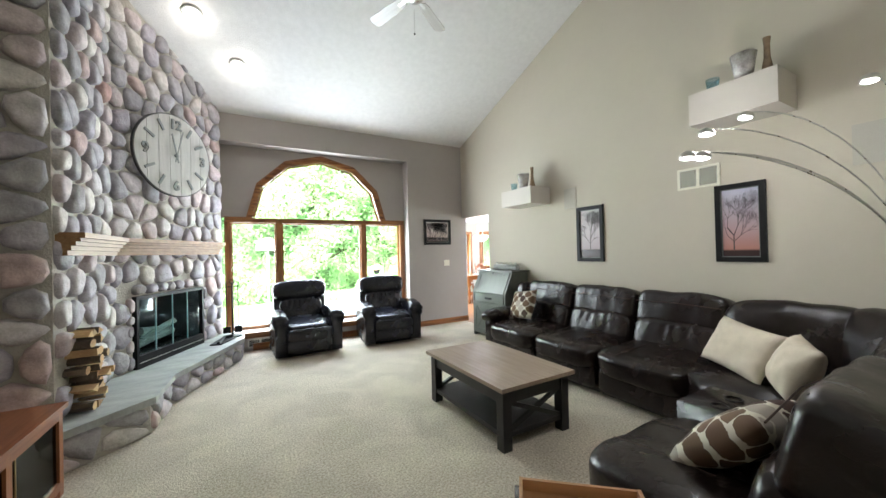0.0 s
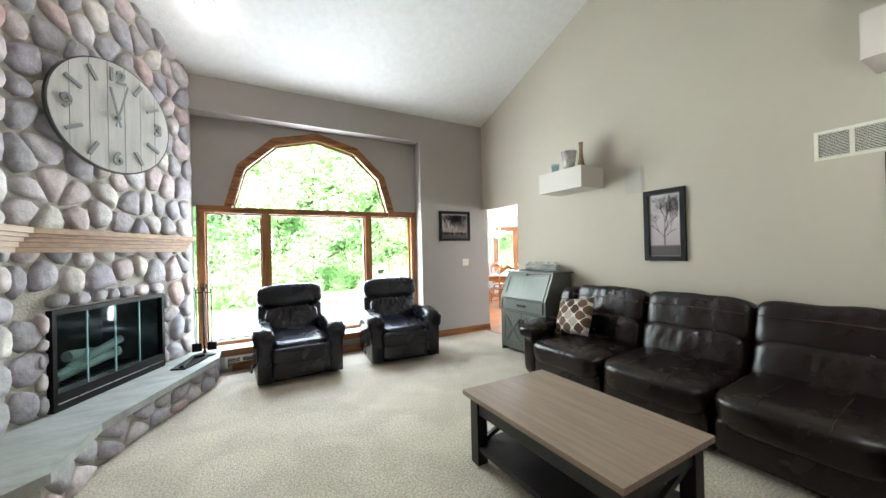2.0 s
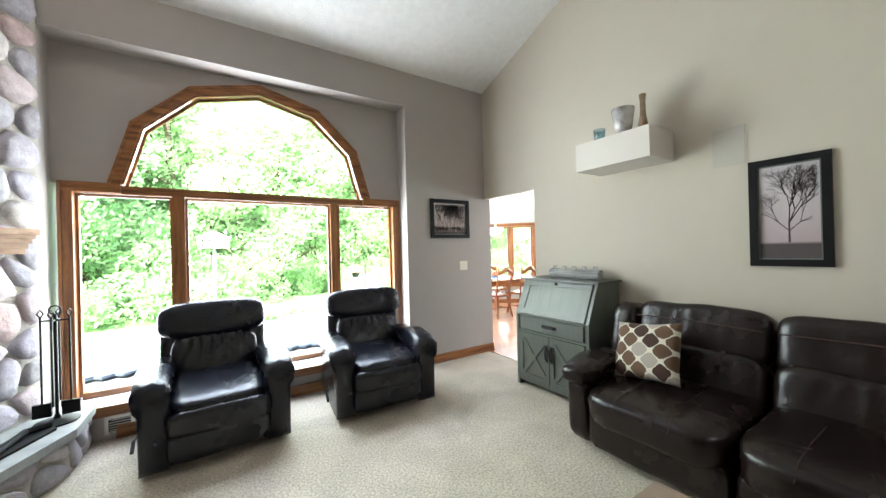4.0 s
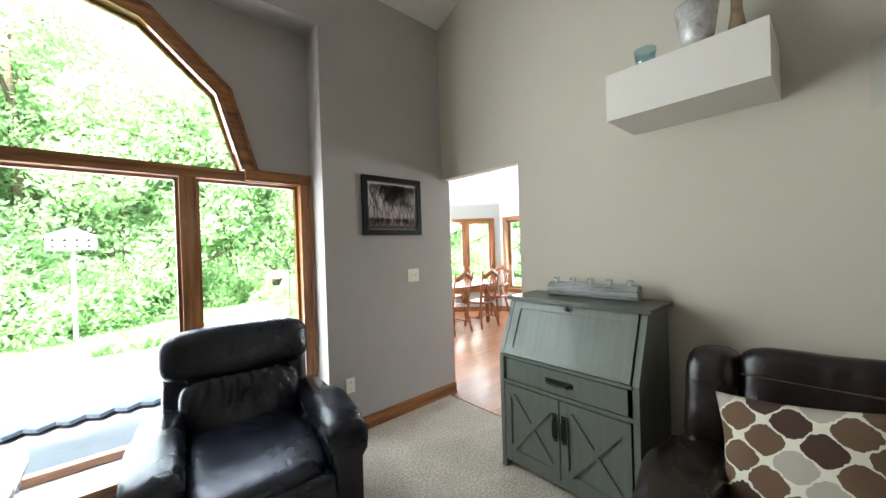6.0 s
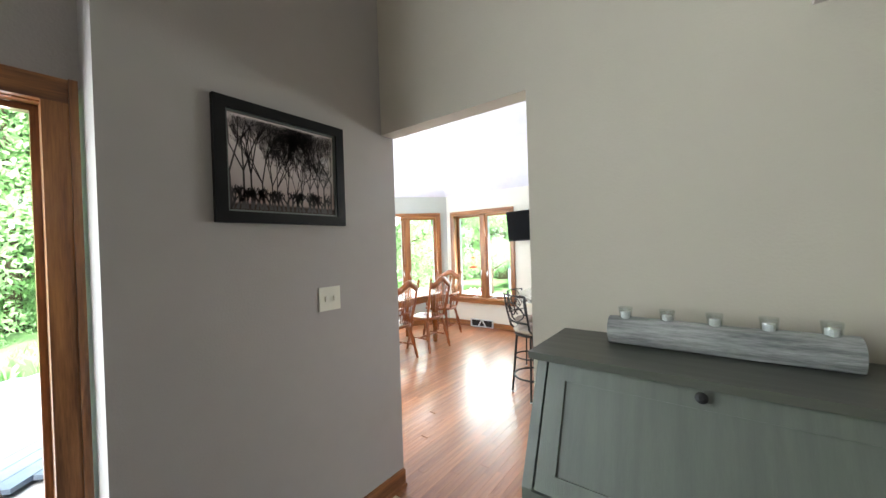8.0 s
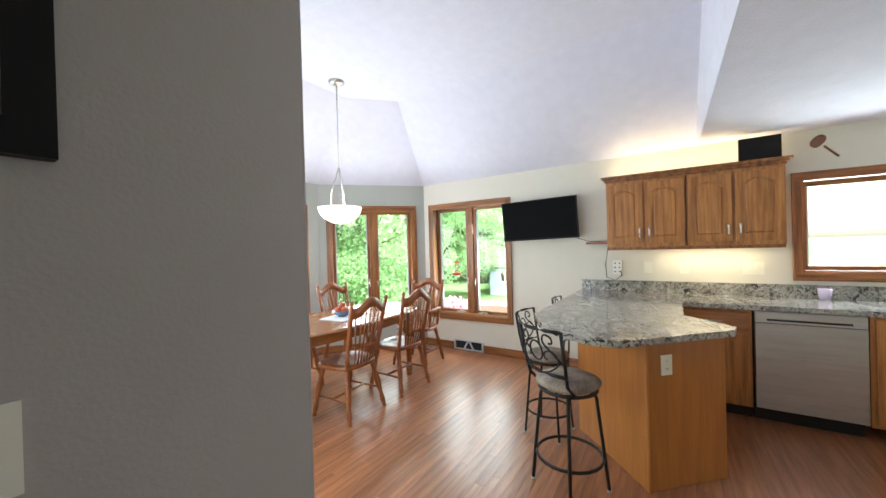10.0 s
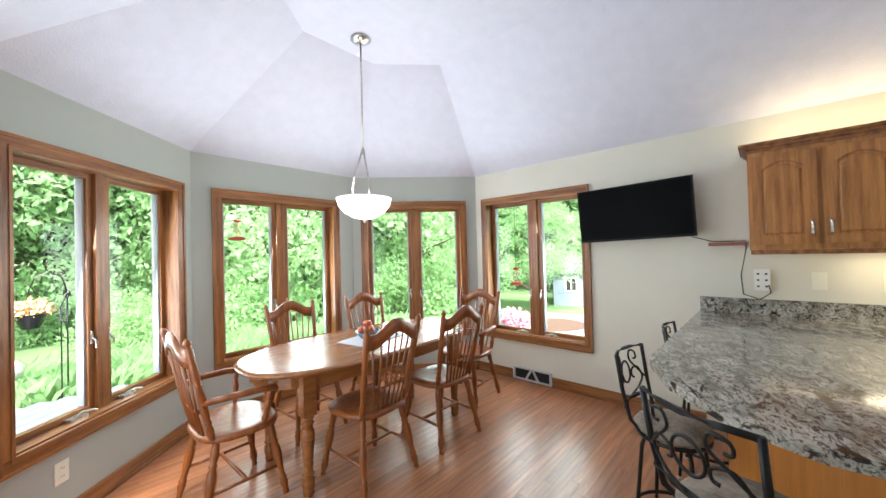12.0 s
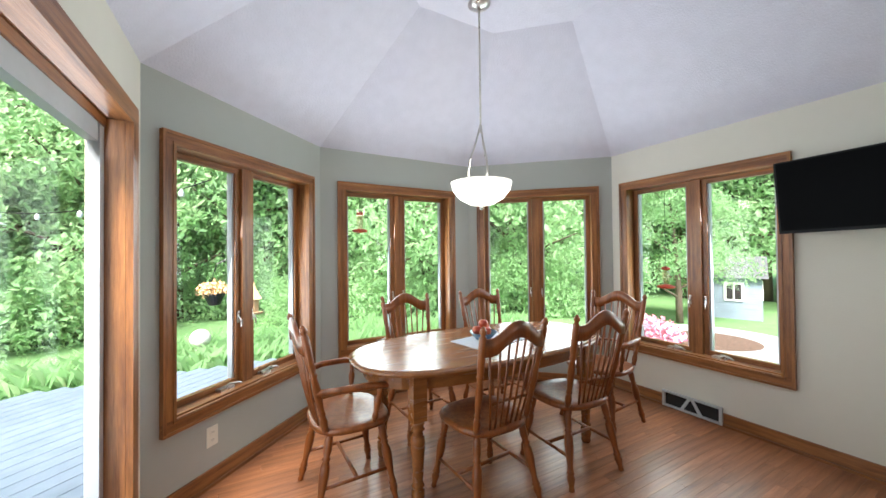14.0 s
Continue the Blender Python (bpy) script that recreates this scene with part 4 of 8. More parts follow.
for i in range(len(HP) - 1):
    a, b = HP[i], HP[i + 1]
    stone_face(hearth, face_pose(a, b) @ Matrix.Translation((0, 0, 0.002)), math.hypot(b[0] - a[0], b[1] - a[1]), 0.242, 0.24, 30 + i, None, 0.03, 0.65)

# stacked split firewood
M_SPLIT = mat("split_wood", (0.58, 0.40, 0.20), 0.85, vary=(0.38, 0.23, 0.11), scale=6, bump=0.5, bump_scale=30, per=0.25)
r = random.Random(5)
for row in range(9):
    for col in range(3):
        y = 3.58 + col * 0.10 + r.uniform(-0.02, 0.02) + (0.05 if row % 2 else 0)
        z = 0.302 + row * 0.066
        bm = bmesh.new()
        tri = r.random() < 0.55
        n = 3 if tri else 7
        rad = 0.058 if tri else 0.046
        L = r.uniform(0.26, 0.34)
        ph = r.uniform(0, 6)
        for end in (0, 1):
            pass
        lo = [bm.verts.new((0, rad * math.cos(ph + 6.283 * i / n) * r.uniform(0.85, 1.1), 0.036 + 0.033 * math.sin(ph + 6.283 * i / n))) for i in range(n)]
        hi = [bm.verts.new((L, v.co.y * 0.95, v.co.z)) for v in lo]
        bm.faces.new(lo[::-1])
        bm.faces.new(hi)
        for i in range(n):
            f = bm.faces.new((lo[i], lo[(i + 1) % n], hi[(i + 1) % n], hi[i]))
            f.material_index = 0 if tri and i else 1
        ob = part("split_log", bm, [M_SPLIT, M_BARK], m=pose(-1.24 + r.uniform(-0.02, 0.03), y, z, 0, 0, r.uniform(-10, 6)))
        tagged(ob, "split firewood log stacked on the hearth", "firewood", "firewood stack")


# wall clock
def clock():
    c = thing("wall_clock", "large round white plank wall clock with grey numerals", "clock")
    # centre on the main stone face, square to it
    u = 0.74
    m = Matrix.Translation((-0.615, 4.92, 2.58)) @ Matrix.Rotation(radians(50), 4, "Z") @ Matrix(((1, 0, 0, 0), (0, -1, 0, 0), (0, 0, 1, 0), (0, 0, 0, 1))) @ Matrix(((1, 0, 0, 0), (0, 0, 1, 0), (0, 1, 0, 0), (0, 0, 0, 1)))
    c.matrix_basis = m
    R = 0.45
    mw = mat("white_plank", (0.74, 0.73, 0.71), 0.7, vary=(0.62, 0.61, 0.60), scale=3, stretch=(8, 1, 1), bump=0.2, bump_scale=30)
    mg = mat("grey_numeral", (0.33, 0.36, 0.36), 0.6, vary=(0.26, 0.28, 0.28), scale=20)
    n = 7
    for i in range(n):
        x0, x1 = -R + 2 * R * i / n + 0.002, -R + 2 * R * (i + 1) / n - 0.002
        bm = bmesh.new()
        k = 7
        xs = [x0 + (x1 - x0) * j / k for j in range(k + 1)]
        up = [(x, math.sqrt(max(R * R - x * x, 0.0001))) for x in xs]
        prism(bm, up + [(x, -y) for x, y in up[::-1]], 0.0, 0.022)
        part("plank", bm, mw, c)
    bm = bmesh.new()
    ringp = [(math.cos(2 * math.pi * i / 48), math.sin(2 * math.pi * i / 48)) for i in range(48)]
    for i in range(48):
        a, b = ringp[i], ringp[(i + 1) % 48]
        v = [bm.verts.new((p[0] * q, p[1] * q, z)) for z in (-0.012, 0.018) for p, q in ((a, R), (b, R), (b, R + 0.012), (a, R + 0.012))]
        for f in ((0, 1, 5, 4), (2, 3, 7, 6), (4, 5, 6, 7), (3, 2, 1, 0)):
            bm.faces.new([v[x] for x in f])
    part("rim", bm, mat("dark_rim", (0.12, 0.12, 0.12), 0.5, metal=0.6), c)
    # hanging stand-off behind
    box("mount", M_BLACK, -0.1, 0.1, -0.1, 0.1, -0.22, -0.0005, c)
    # the picture's right is local -x, as the face is seen from +z
    for hnum in range(12):
        a = math.pi / 2 - hnum * math.pi / 6
        px, py = math.cos(a), math.sin(a)
        if hnum % 3 == 0:
            cu = bpy.data.curves.new("numeral", "FONT")
            cu.body, cu.size, cu.align_x, cu.align_y, cu.extrude = ("12", "3", "6", "9")[hnum // 3], 0.15, "CENTER", "CENTER", 0.006
            cu.offset = 0.004
            tmp = bpy.data.objects.new("numeral_text", cu)
            scene.collection.objects.link(tmp)
            dg = bpy.context.evaluated_depsgraph_get()
            me = bpy.data.meshes.new_from_object(tmp.evaluated_get(dg))
            bpy.data.objects.remove(tmp)
            me.materials.clear()
            me.materials.append(mg)
            o = new("numeral", me)
            o.parent = c
            o.matrix_basis = Matrix.Translation((px * 0.345, py * 0.345, 0.029))
        else:
            box("hour_mark", mg, -0.06, 0.06, -0.013, 0.013, 0.0225, 0.034, c, m=Matrix.Translation((px * 0.345, py * 0.345, 0)) @ Matrix.Rotation(a, 4, "Z"))
    for L, w, t in ((0.30, 0.012, 0.5), (0.24, 0.016, 11.55)):
        a = math.pi / 2 - t * math.pi / 6 * (1 if L < 0.29 else 1)
        box("clock_hand", mg, -0.08, L, -w / 2, w / 2, 0.036 + L * 0.02, 0.040 + L * 0.02, c, m=Matrix.Rotation(a, 4, "Z"))
    part("hub", lathe([(0.018, 0.023), (0.018, 0.052), (0.006, 0.055)], 12), mg, c)


clock()


# fire tools
def fire_tools(p):
    t = thing("fire_tool_stand", "black wrought iron fire tool stand on the hearth", "fire tools", p)
    part("base", lathe([(0.11, 0), (0.115, 0.012), (0.02, 0.03), (0.012, 0.06)], 16), M_BLACK, t)
    bm = bmesh.new()
    tube(bm, [(0, 0, 0.05), (0, 0, 0.74)], 0.009, 8)
    tube(bm, [(-0.07, 0, 0.70), (0.07, 0, 0.70)], 0.006, 6)
    tube(bm, [(0, -0.07, 0.70), (0, 0.07, 0.70)], 0.006, 6)
    tube(bm, [(0.03 * math.cos(a), 0, 0.77 + 0.03 * math.sin(a)) for a in [k * 0.7 for k in range(9)]], 0.005, 6, closed=True)
    part("stand", bm, M_BLACK, t)
    for i, (dx, dy) in enumerate(((0.07, 0), (-0.07, 0), (0, -0.07), (0, 0.07))):
        bm = bmesh.new()
        tube(bm, [(dx, dy, 0.13), (dx, dy, 0.72)], 0.006, 6)
        tube(bm, [(dx, dy, 0.72), (dx + 0.015, dy, 0.75), (dx, dy, 0.775), (dx - 0.015, dy, 0.75), (dx, dy, 0.72)], 0.005, 6)
        if i < 2:
            bm_box(bm, dx - 0.045, dx + 0.045, dy - 0.012, dy + 0.012, 0.05, 0.14)
        part(("poker", "brush", "shovel", "tongs")[i], bm, M_BLACK, t)


fire_tools((-0.10, 5.78, 0.301))
bm = bmesh.new()
prism(bm, [(-0.22, -0.06), (0.16, -0.09), (0.24, 0.0), (0.16, 0.09), (-0.22, 0.07)], 0, 0.014)
tube(bm, [(0.22, 0, 0.012), (0.34, 0.02, 0.02)], 0.011, 6)
tube(bm, [(-0.2, -0.02, 0.02), (0.1, 0.03, 0.035), (0.2, -0.03, 0.025)], 0.02, 6)
tagged(part("ash_shovel", bm, M_BLACK, bevel=0.003, m=pose(-0.20, 5.50, 0.302, 0, 0, 70)), "black iron ash shovel lying on the hearth", "fire tool")

# ---- seating ----
M_NAVY = leather("navy_leather", (0.0045, 0.005, 0.009), (0.009, 0.010, 0.016), 0.45)
M_SOFA = leather("brown_leather", (0.0065, 0.004, 0.0034), (0.015, 0.0085, 0.007), 0.42)
M_SEAM = mat("stitching", (0.055, 0.03, 0.02), 0.7)


def recliner(p, rz):
    """Front faces local -y; overall 0.90 wide."""
    c = thing("recliner", "black-blue leather recliner armchair by the window", "armchair", p, rz, "recliners by the window")
    box("base", M_GAP, -0.33, 0.33, -0.32, 0.38, 0.0, 0.10, c)
    cushion("footrest", M_NAVY, 0.60, 0.13, 0.20, pose(0, -0.44, 0.17), c, power=7, seed=1)
    cushion("front_panel", M_NAVY, 0.60, 0.16, 0.17, pose(0, -0.44, 0.315), c, power=6, seed=2)
    cushion("seat", M_NAVY, 0.60, 0.74, 0.20, pose(0, -0.12, 0.385, 4), c, power=5, seed=3, n=20, rumple=0.006)
    for s in (-1, 1):
        bm = bmesh.new()
        prof = [(-0.085, 0.04), (0.07, 0.04), (0.075, 0.46), (0.105, 0.50), (0.11, 0.555), (0.07, 0.60), (0.0, 0.615), (-0.07, 0.60), (-0.10, 0.55), (-0.085, 0.49)]
        ys = [-0.48, -0.46, -0.30, 0.0, 0.25, 0.38]
        sc = [0.88, 1.0, 1.0, 1.0, 0.98, 0.92]
        dz = [-0.03, -0.012, 0.0, 0.0, 0.005, 0.0]
        rings = []
        for y, k, z in zip(ys, sc, dz):
            rings.append([bm.verts.new((s * 0.375 + s * x * k, y, 0.32 + (zz - 0.32) * k + (z if zz > 0.4 else 0))) for x, zz in prof])
        for a, b in zip(rings, rings[1:]):
            for i in range(len(prof)):
                bm.faces.new((a[i], a[(i + 1) % len(prof)], b[(i + 1) % len(prof)], b[i]))
        bm.faces.new(rings[0])
        bm.faces.new(rings[-1])
        part("arm", bm, M_NAVY, c, smooth=True, bevel=0.012)
        cushion("arm_pad", M_NAVY, 0.21, 0.50, 0.13, pose(s * 0.385, -0.22, 0.565, 4), c, power=3.2, seed=4 + s)
    tilt = pose(0, 0.24, 0.42, -14)
    cushion("backrest", M_NAVY, 0.77, 0.18, 0.66, tilt @ pose(0, 0.07, 0.27), c, power=5, seed=6)
    cushion("lumbar_cushion", M_NAVY, 0.62, 0.20, 0.36, tilt @ pose(0, -0.04, 0.16), c, power=4, seed=7, n=36, rumple=0.008, gather=0.016)
    cushion("head_pillow", M_NAVY, 0.79, 0.24, 0.31, tilt @ pose(0, -0.03, 0.455), c, power=3.6, seed=8, n=24, rumple=0.007, gather=0.005)
    bm = bmesh.new()
    tube(bm, [(-0.47, -0.18, 0.20), (-0.49, -0.24, 0.19), (-0.49, -0.32, 0.15)], 0.011, 6)
    part("lever", bm, M_BLACK, c)
    return c


R1 = recliner((0.83, 5.66, 0.0), 2)
copy_thing(R1, pose(2.13, 5.62, 0.0, 0, 0, -6))


def sofa_unit(name, p, rz, w, arm=0, label="dark brown leather reclining sofa section"):
    """Seat facing local -y; origin at the middle of its width at the back, on the floor. arm: -1 or 1 puts an arm on that side."""
    c = thing(name, label, "sofa", p, rz, "sectional sofa")
    box("base", M_SOFA, -w / 2 + 0.01, w / 2 - 0.01, -0.92, -0.08, 0.03, 0.26, c, bevel=0.02)
    cushion("front_panel", M_SOFA, w - 0.02, 0.14, 0.24, pose(0, -0.93, 0.185), c, power=7, seed=p[1])
    cushion("seat", M_SOFA, w - 0.008, 0.80, 0.24, pose(0, -0.68, 0.37, 3), c, power=5, seed=p[1] + 1, n=16, rumple=0.008)
    tilt = pose(0, -0.34, 0.42, -13)
    cushion("lower_back", M_SOFA, w - 0.02, 0.25, 0.34, tilt @ pose(0, -0.01, 0.12), c, power=5, seed=p[1] + 2, n=30, rumple=0.006, gather=0.006)
    cushion("upper_back", M_SOFA, w - 0.01, 0.27, 0.36, tilt @ pose(0, 0.04, 0.39), c, power=6, seed=p[1] + 3, n=30, rumple=0.007, gather=0.003)
    cushion("back_shell", M_SOFA, w - 0.01, 0.18, 0.86, pose(0, -0.12, 0.48, -6), c, power=8, seed=p[1] + 4)
    for u in (-w * 0.2, w * 0.2):
        bm = bmesh.new()
        tube(bm, [(u, -1.085, 0.40), (u * 0.98, -1.03, 0.470), (u * 0.95, -0.85, 0.492), (u * 0.9, -0.60, 0.500)], 0.002, 4)
        part("seam", bm, M_SEAM, c, "tan stitching")
    bm = bmesh.new()
    tube(bm, [(-w / 2 + 0.03, -0.36, 0.875), (0, -0.385, 0.89), (w / 2 - 0.03, -0.36, 0.875)], 0.004, 4)
    part("seam", bm, M_SEAM, c)
    if arm:
        x = arm * (w / 2 + 0.09)
        cushion("arm", M_SOFA, 0.19, 0.88, 0.52, pose(x, -0.54, 0.28), c, power=6, seed=9)
        cushion("arm_pad", M_SOFA, 0.25, 0.62, 0.17, pose(x, -0.74, 0.525, 3), c, power=3.2, seed=10, n=12, rumple=0.014)
        cushion("side_wing", M_SOFA, 0.20, 0.30, 0.50, pose(x - arm * 0.01, -0.26, 0.70, -8), c, power=4, seed=11)
    return c


SX = 3.93
sofa_unit("sofa_section", (SX, 3.40, 0), -90, 0.80, arm=-1)
sofa_unit("sofa_section", (SX, 2.59, 0), -90, 0.80)
sofa_unit("sofa_section", (SX, 1.78, 0), -90, 0.80)
sofa_unit("sofa_section", (1.83, 0.08, 0), 180, 0.86, label="dark brown leather sofa end seat with a cushion on it")


def sofa_corner():
    c = thing("sofa_corner", "dark brown leather corner wedge of the sectional sofa", "sofa", (0, 0, 0), 0, "sectional sofa")
    bm = bmesh.new()
    prism(bm, [(2.95, 1.37), (2.70, 1.12), (2.70, 0.12), (3.92, 0.12), (3.92, 1.37)], 0.03, 0.30)
    part("base", bm, M_SOFA, c, bevel=0.03)
    bm = bmesh.new()
    prism(bm, [(2.92, 1.37), (2.72, 1.14), (2.72, 0.40), (3.6, 0.40), (3.62, 1.37)], 0.30, 0.48)
    part("seat", bm, M_SOFA, c, bevel=0.06, seg=4, smooth=True)
    cushion("back", M_SOFA, 0.98, 0.30, 0.60, pose(3.66, 0.92, 0.68, 0, 0, -90) @ pose(0, 0, 0, -12), c, power=4, seed=21, n=16, rumple=0.014)
    cushion("back", M_SOFA, 1.02, 0.32, 0.60, pose(3.15, 0.34, 0.68, 0, 0, 180) @ pose(0, 0, 0, -12), c, power=4, seed=22, n=16, rumple=0.014)
    cushion("corner_back", M_SOFA, 0.78, 0.30, 0.56, pose(3.52, 0.50, 0.70, 0, 0, -135) @ pose(0, 0, 0, -12), c, power=4, seed=23, n=16, rumple=0.014)
    k = thing("sofa_console", "brown leather sofa console with two cup holders", "console", (2.49, 0.66, 0), 0, "sectional sofa")
    box("body", M_SOFA, -0.205, 0.205, -0.40, 0.47, 0.03, 0.50, k, bevel=0.035, seg=4, smooth=True)
    cushion("lid", M_SOFA, 0.38, 0.45, 0.10, pose(0, -0.14, 0.525), k, power=5)
    for dx in (-0.09, 0.09):
        part("cup_holder", lathe([(0.047, 0.46), (0.047, 0.503), (0.040, 0.505), (0.038, 0.47), (0.004, 0.469)], 20), M_BLACK, k, "black cup holder", m=pose(dx, 0.30, 0))
    cushion("back", M_SOFA, 0.40, 0.28, 0.62, pose(0, -0.34, 0.66, 12), k, power=4, seed=24)


sofa_corner()


def ikat(name):
    """Ogee cells in browns and pale grey with ragged cream outlines."""
    m = bpy.data.materials.new(name)
    m.use_nodes = True
    n, l = m.node_tree.nodes, m.node_tree.links
    b = n["Principled BSDF"]
    b.inputs["Roughness"].default_value = 0.9
    tc, mp = n.new("ShaderNodeTexCoord"), n.new("ShaderNodeMapping")
    mp.inputs["Rotation"].default_value = (0, 0, radians(45))
    mp.inputs["Scale"].default_value = (9.8, 10.8, 0.0)
    nz = n.new("ShaderNodeTexNoise")
    nz.inputs["Scale"].default_value = 60
    ad = n.new("ShaderNodeVectorMath")
    ad.operation = "MULTIPLY_ADD"
    ad.inputs[1].default_value = (0.016, 0.016, 0)
    l.new(tc.outputs["Object"], nz.inputs["Vector"])
    l.new(nz.outputs["Color"], ad.inputs[0])
    l.new(tc.outputs["Object"], ad.inputs[2])
    l.new(ad.outputs[0], mp.inputs[0])
    ve, vc = n.new("ShaderNodeTexVoronoi"), n.new("ShaderNodeTexVoronoi")
    for v in (ve, vc):
        v.voronoi_dimensions, v.distance = "2D", "MINKOWSKI"
        v.inputs["Exponent"].default_value = 3.2
        v.inputs["Randomness"].default_value = 0.0
        v.inputs["Scale"].default_value = 1.0
        l.new(mp.outputs[0], v.inputs["Vector"])
    gt = n.new("ShaderNodeMath")
    gt.operation = "LESS_THAN"
    gt.inputs[1].default_value = 0.47
    l.new(ve.outputs["Distance"], gt.inputs[0])
    wn = n.new("ShaderNodeTexWhiteNoise")
    wn.noise_dimensions = "2D"
    l.new(vc.outputs["Position"], wn.inputs["Vector"])
    rp = n.new("ShaderNodeValToRGB")
    rp.color_ramp.interpolation = "CONSTANT"
    el = rp.color_ramp.elements
    el[0].position, el[0].color = 0.0, (0.050, 0.022, 0.014, 1)
    el[1].position, el[1].color = 0.35, (0.115, 0.064, 0.036, 1)
    e = el.new(0.65)
    e.color = (0.36, 0.31, 0.265, 1)
    l.new(wn.outputs["Value"], rp.inputs[0])
    mx = n.new("ShaderNodeMix")
    mx.data_type = "RGBA"
    mx.inputs["A"].default_value = (0.62, 0.57, 0.48, 1)
    l.new(gt.outputs[0], mx.inputs["Factor"])
    l.new(rp.outputs[0], mx.inputs["B"])
    l.new(mx.outputs["Result"], b.inputs["Base Color"])
    return m


M_IKAT = ikat("ikat_fabric")
M_CREAMF = mat("cream_fabric", (0.62, 0.54, 0.43), 0.95, vary=(0.55, 0.475, 0.375), scale=18, bump=0.5, bump_scale=200)


def throw_pillow(material, s, m, label, h=None, thick=0.16, seed=0):
    bm = bmesh.new()
    n = 22
    h = h or s
    top = {}
    for side in (1, -1):
        for i in range(n + 1):
            for j in range(n + 1):
                u, v = -1 + 2 * i / n, -1 + 2 * j / n
                edge = i in (0, n) or j in (0, n)
                if side < 0 and edge:
                    top[(side, i, j)] = top[(1, i, j)]
                    continue
                f = ((1 - u * u) * (1 - v * v)) ** 0.42
                pinch = 1 - 0.07 * (u * u) * (1 - v * v) - 0.0
                pinch2 = 1 - 0.07 * (v * v) * (1 - u * u)
                x, y = u * s / 2 * (1 - 0.08 * (1 - v * v) * abs(u) ** 3), v * h / 2 * (1 - 0.08 * (1 - u * u) * abs(v) ** 3)
                z = side * f * thick / 2 + 0.010 * noise.noise(Vector((u * 2.2 + seed, v * 2.2, side)))
                top[(side, i, j)] = bm.verts.new((x, y, z))
        for i in range(n):
            for j in range(n):
                q = [top[(side, a, b)] for a, b in ((i, j), (i + 1, j), (i + 1, j + 1), (i, j + 1))]
                bm.faces.new(q if side > 0 else q[::-1])
    ob = part("throw_pillow", bm, material, smooth=True, m=m)
    return tagged(ob, label, "pillow", "sofa pillows")


throw_pillow(M_IKAT, 0.46, pose(3.32, 3.58, 0.68, 66, 0, -97) @ pose(0, 0, 0, 0, 0, 9), "brown and cream patterned pillow leaning on the sofa", h=0.41, seed=1)
throw_pillow(M_IKAT, 0.46, pose(1.86, 0.66, 0.62, 42, 0, 172), "brown and cream patterned pillow slumped on the sofa seat", seed=2, thick=0.19)
throw_pillow(M_CREAMF, 0.52, pose(3.22, 1.16, 0.66, 62, 6, -118), "large cream pillow in the sofa corner", h=0.38, seed=3)
throw_pillow(M_CREAMF, 0.36, pose(2.97, 0.80, 0.66, 66, 5, -150), "cream pillow leaning in the sofa corner", seed=4, thick=0.2)

# ---- tables and cases ----
M_TOPW = wood("weathered_top", (0.33, 0.245, 0.185), (0.25, 0.18, 0.135), axis="y", rough=0.4, coat=0.15)
M_DARKW = mat("black_stained_wood", (0.008, 0.007, 0.007), 0.45, vary=(0.014, 0.012, 0.011), scale=8, bump=0.15, bump_scale=40)


def coffee_table():
    t = thing("coffee_table", "black coffee table with a weathered grey-brown plank top", "table", (1.935, 2.46, 0))
    hx, hy = 0.365, 0.575
    n = 7
    for i in range(n):
        x0, x1 = -hx + 2 * hx * i / n, -hx + 2 * hx * (i + 1) / n
        box("top_plank", M_TOPW, x0 + 0.0006, x1 - 0.0006, -hy, hy, 0.437, 0.467, t, bevel=0.0015)
    box("apron", M_DARKW, -hx + 0.06, hx - 0.06, -hy + 0.05, -hy + 0.07, 0.33, 0.436, t)
    box("apron", M_DARKW, -hx + 0.06, hx - 0.06, hy - 0.07, hy - 0.05, 0.33, 0.436, t)
    box("apron", M_DARKW, -hx + 0.05, -hx + 0.07, -hy + 0.05, hy - 0.05, 0.33, 0.436, t)
    box("apron", M_DARKW, hx - 0.07, hx - 0.05, -hy + 0.05, hy - 0.05, 0.33, 0.436, t)
    for sx in (-1, 1):
        for sy in (-1, 1):
            box("leg", M_DARKW, sx * (hx - 0.075) - 0.038, sx * (hx - 0.075) + 0.038, sy * (hy - 0.075) - 0.038, sy * (hy - 0.075) + 0.038, 0, 0.4365, t, bevel=0.004)
    box("shelf", M_DARKW, -hx + 0.05, hx - 0.05, -hy + 0.05, hy - 0.05, 0.09, 0.125, t, bevel=0.004)
    for sy in (-1, 1):
        for s in (-1, 1):
            bm = bmesh.new()
            y = sy * (hy - 0.07) + s * 0.004
            a, b = Vector((-s * (hx - 0.11), y, 0.125)), Vector((s * (hx - 0.11), y, 0.335))
            d = (b - a).normalized()
            u = Vector((-d.z, 0, d.x)) * 0.016
            vs = [bm.verts.new(p + Vector((0, o, 0))) for o in (-0.012, 0.012) for p in (a - u, b - u, b + u, a + u)]
            for f in ((3, 2, 1, 0), (4, 5, 6, 7), (0, 1, 5, 4), (1, 2, 6, 5), (2, 3, 7, 6), (3, 0, 4, 7)):
                bm.faces.new([vs[i] for i in f])
            part("cross_brace", bm, M_DARKW, t)


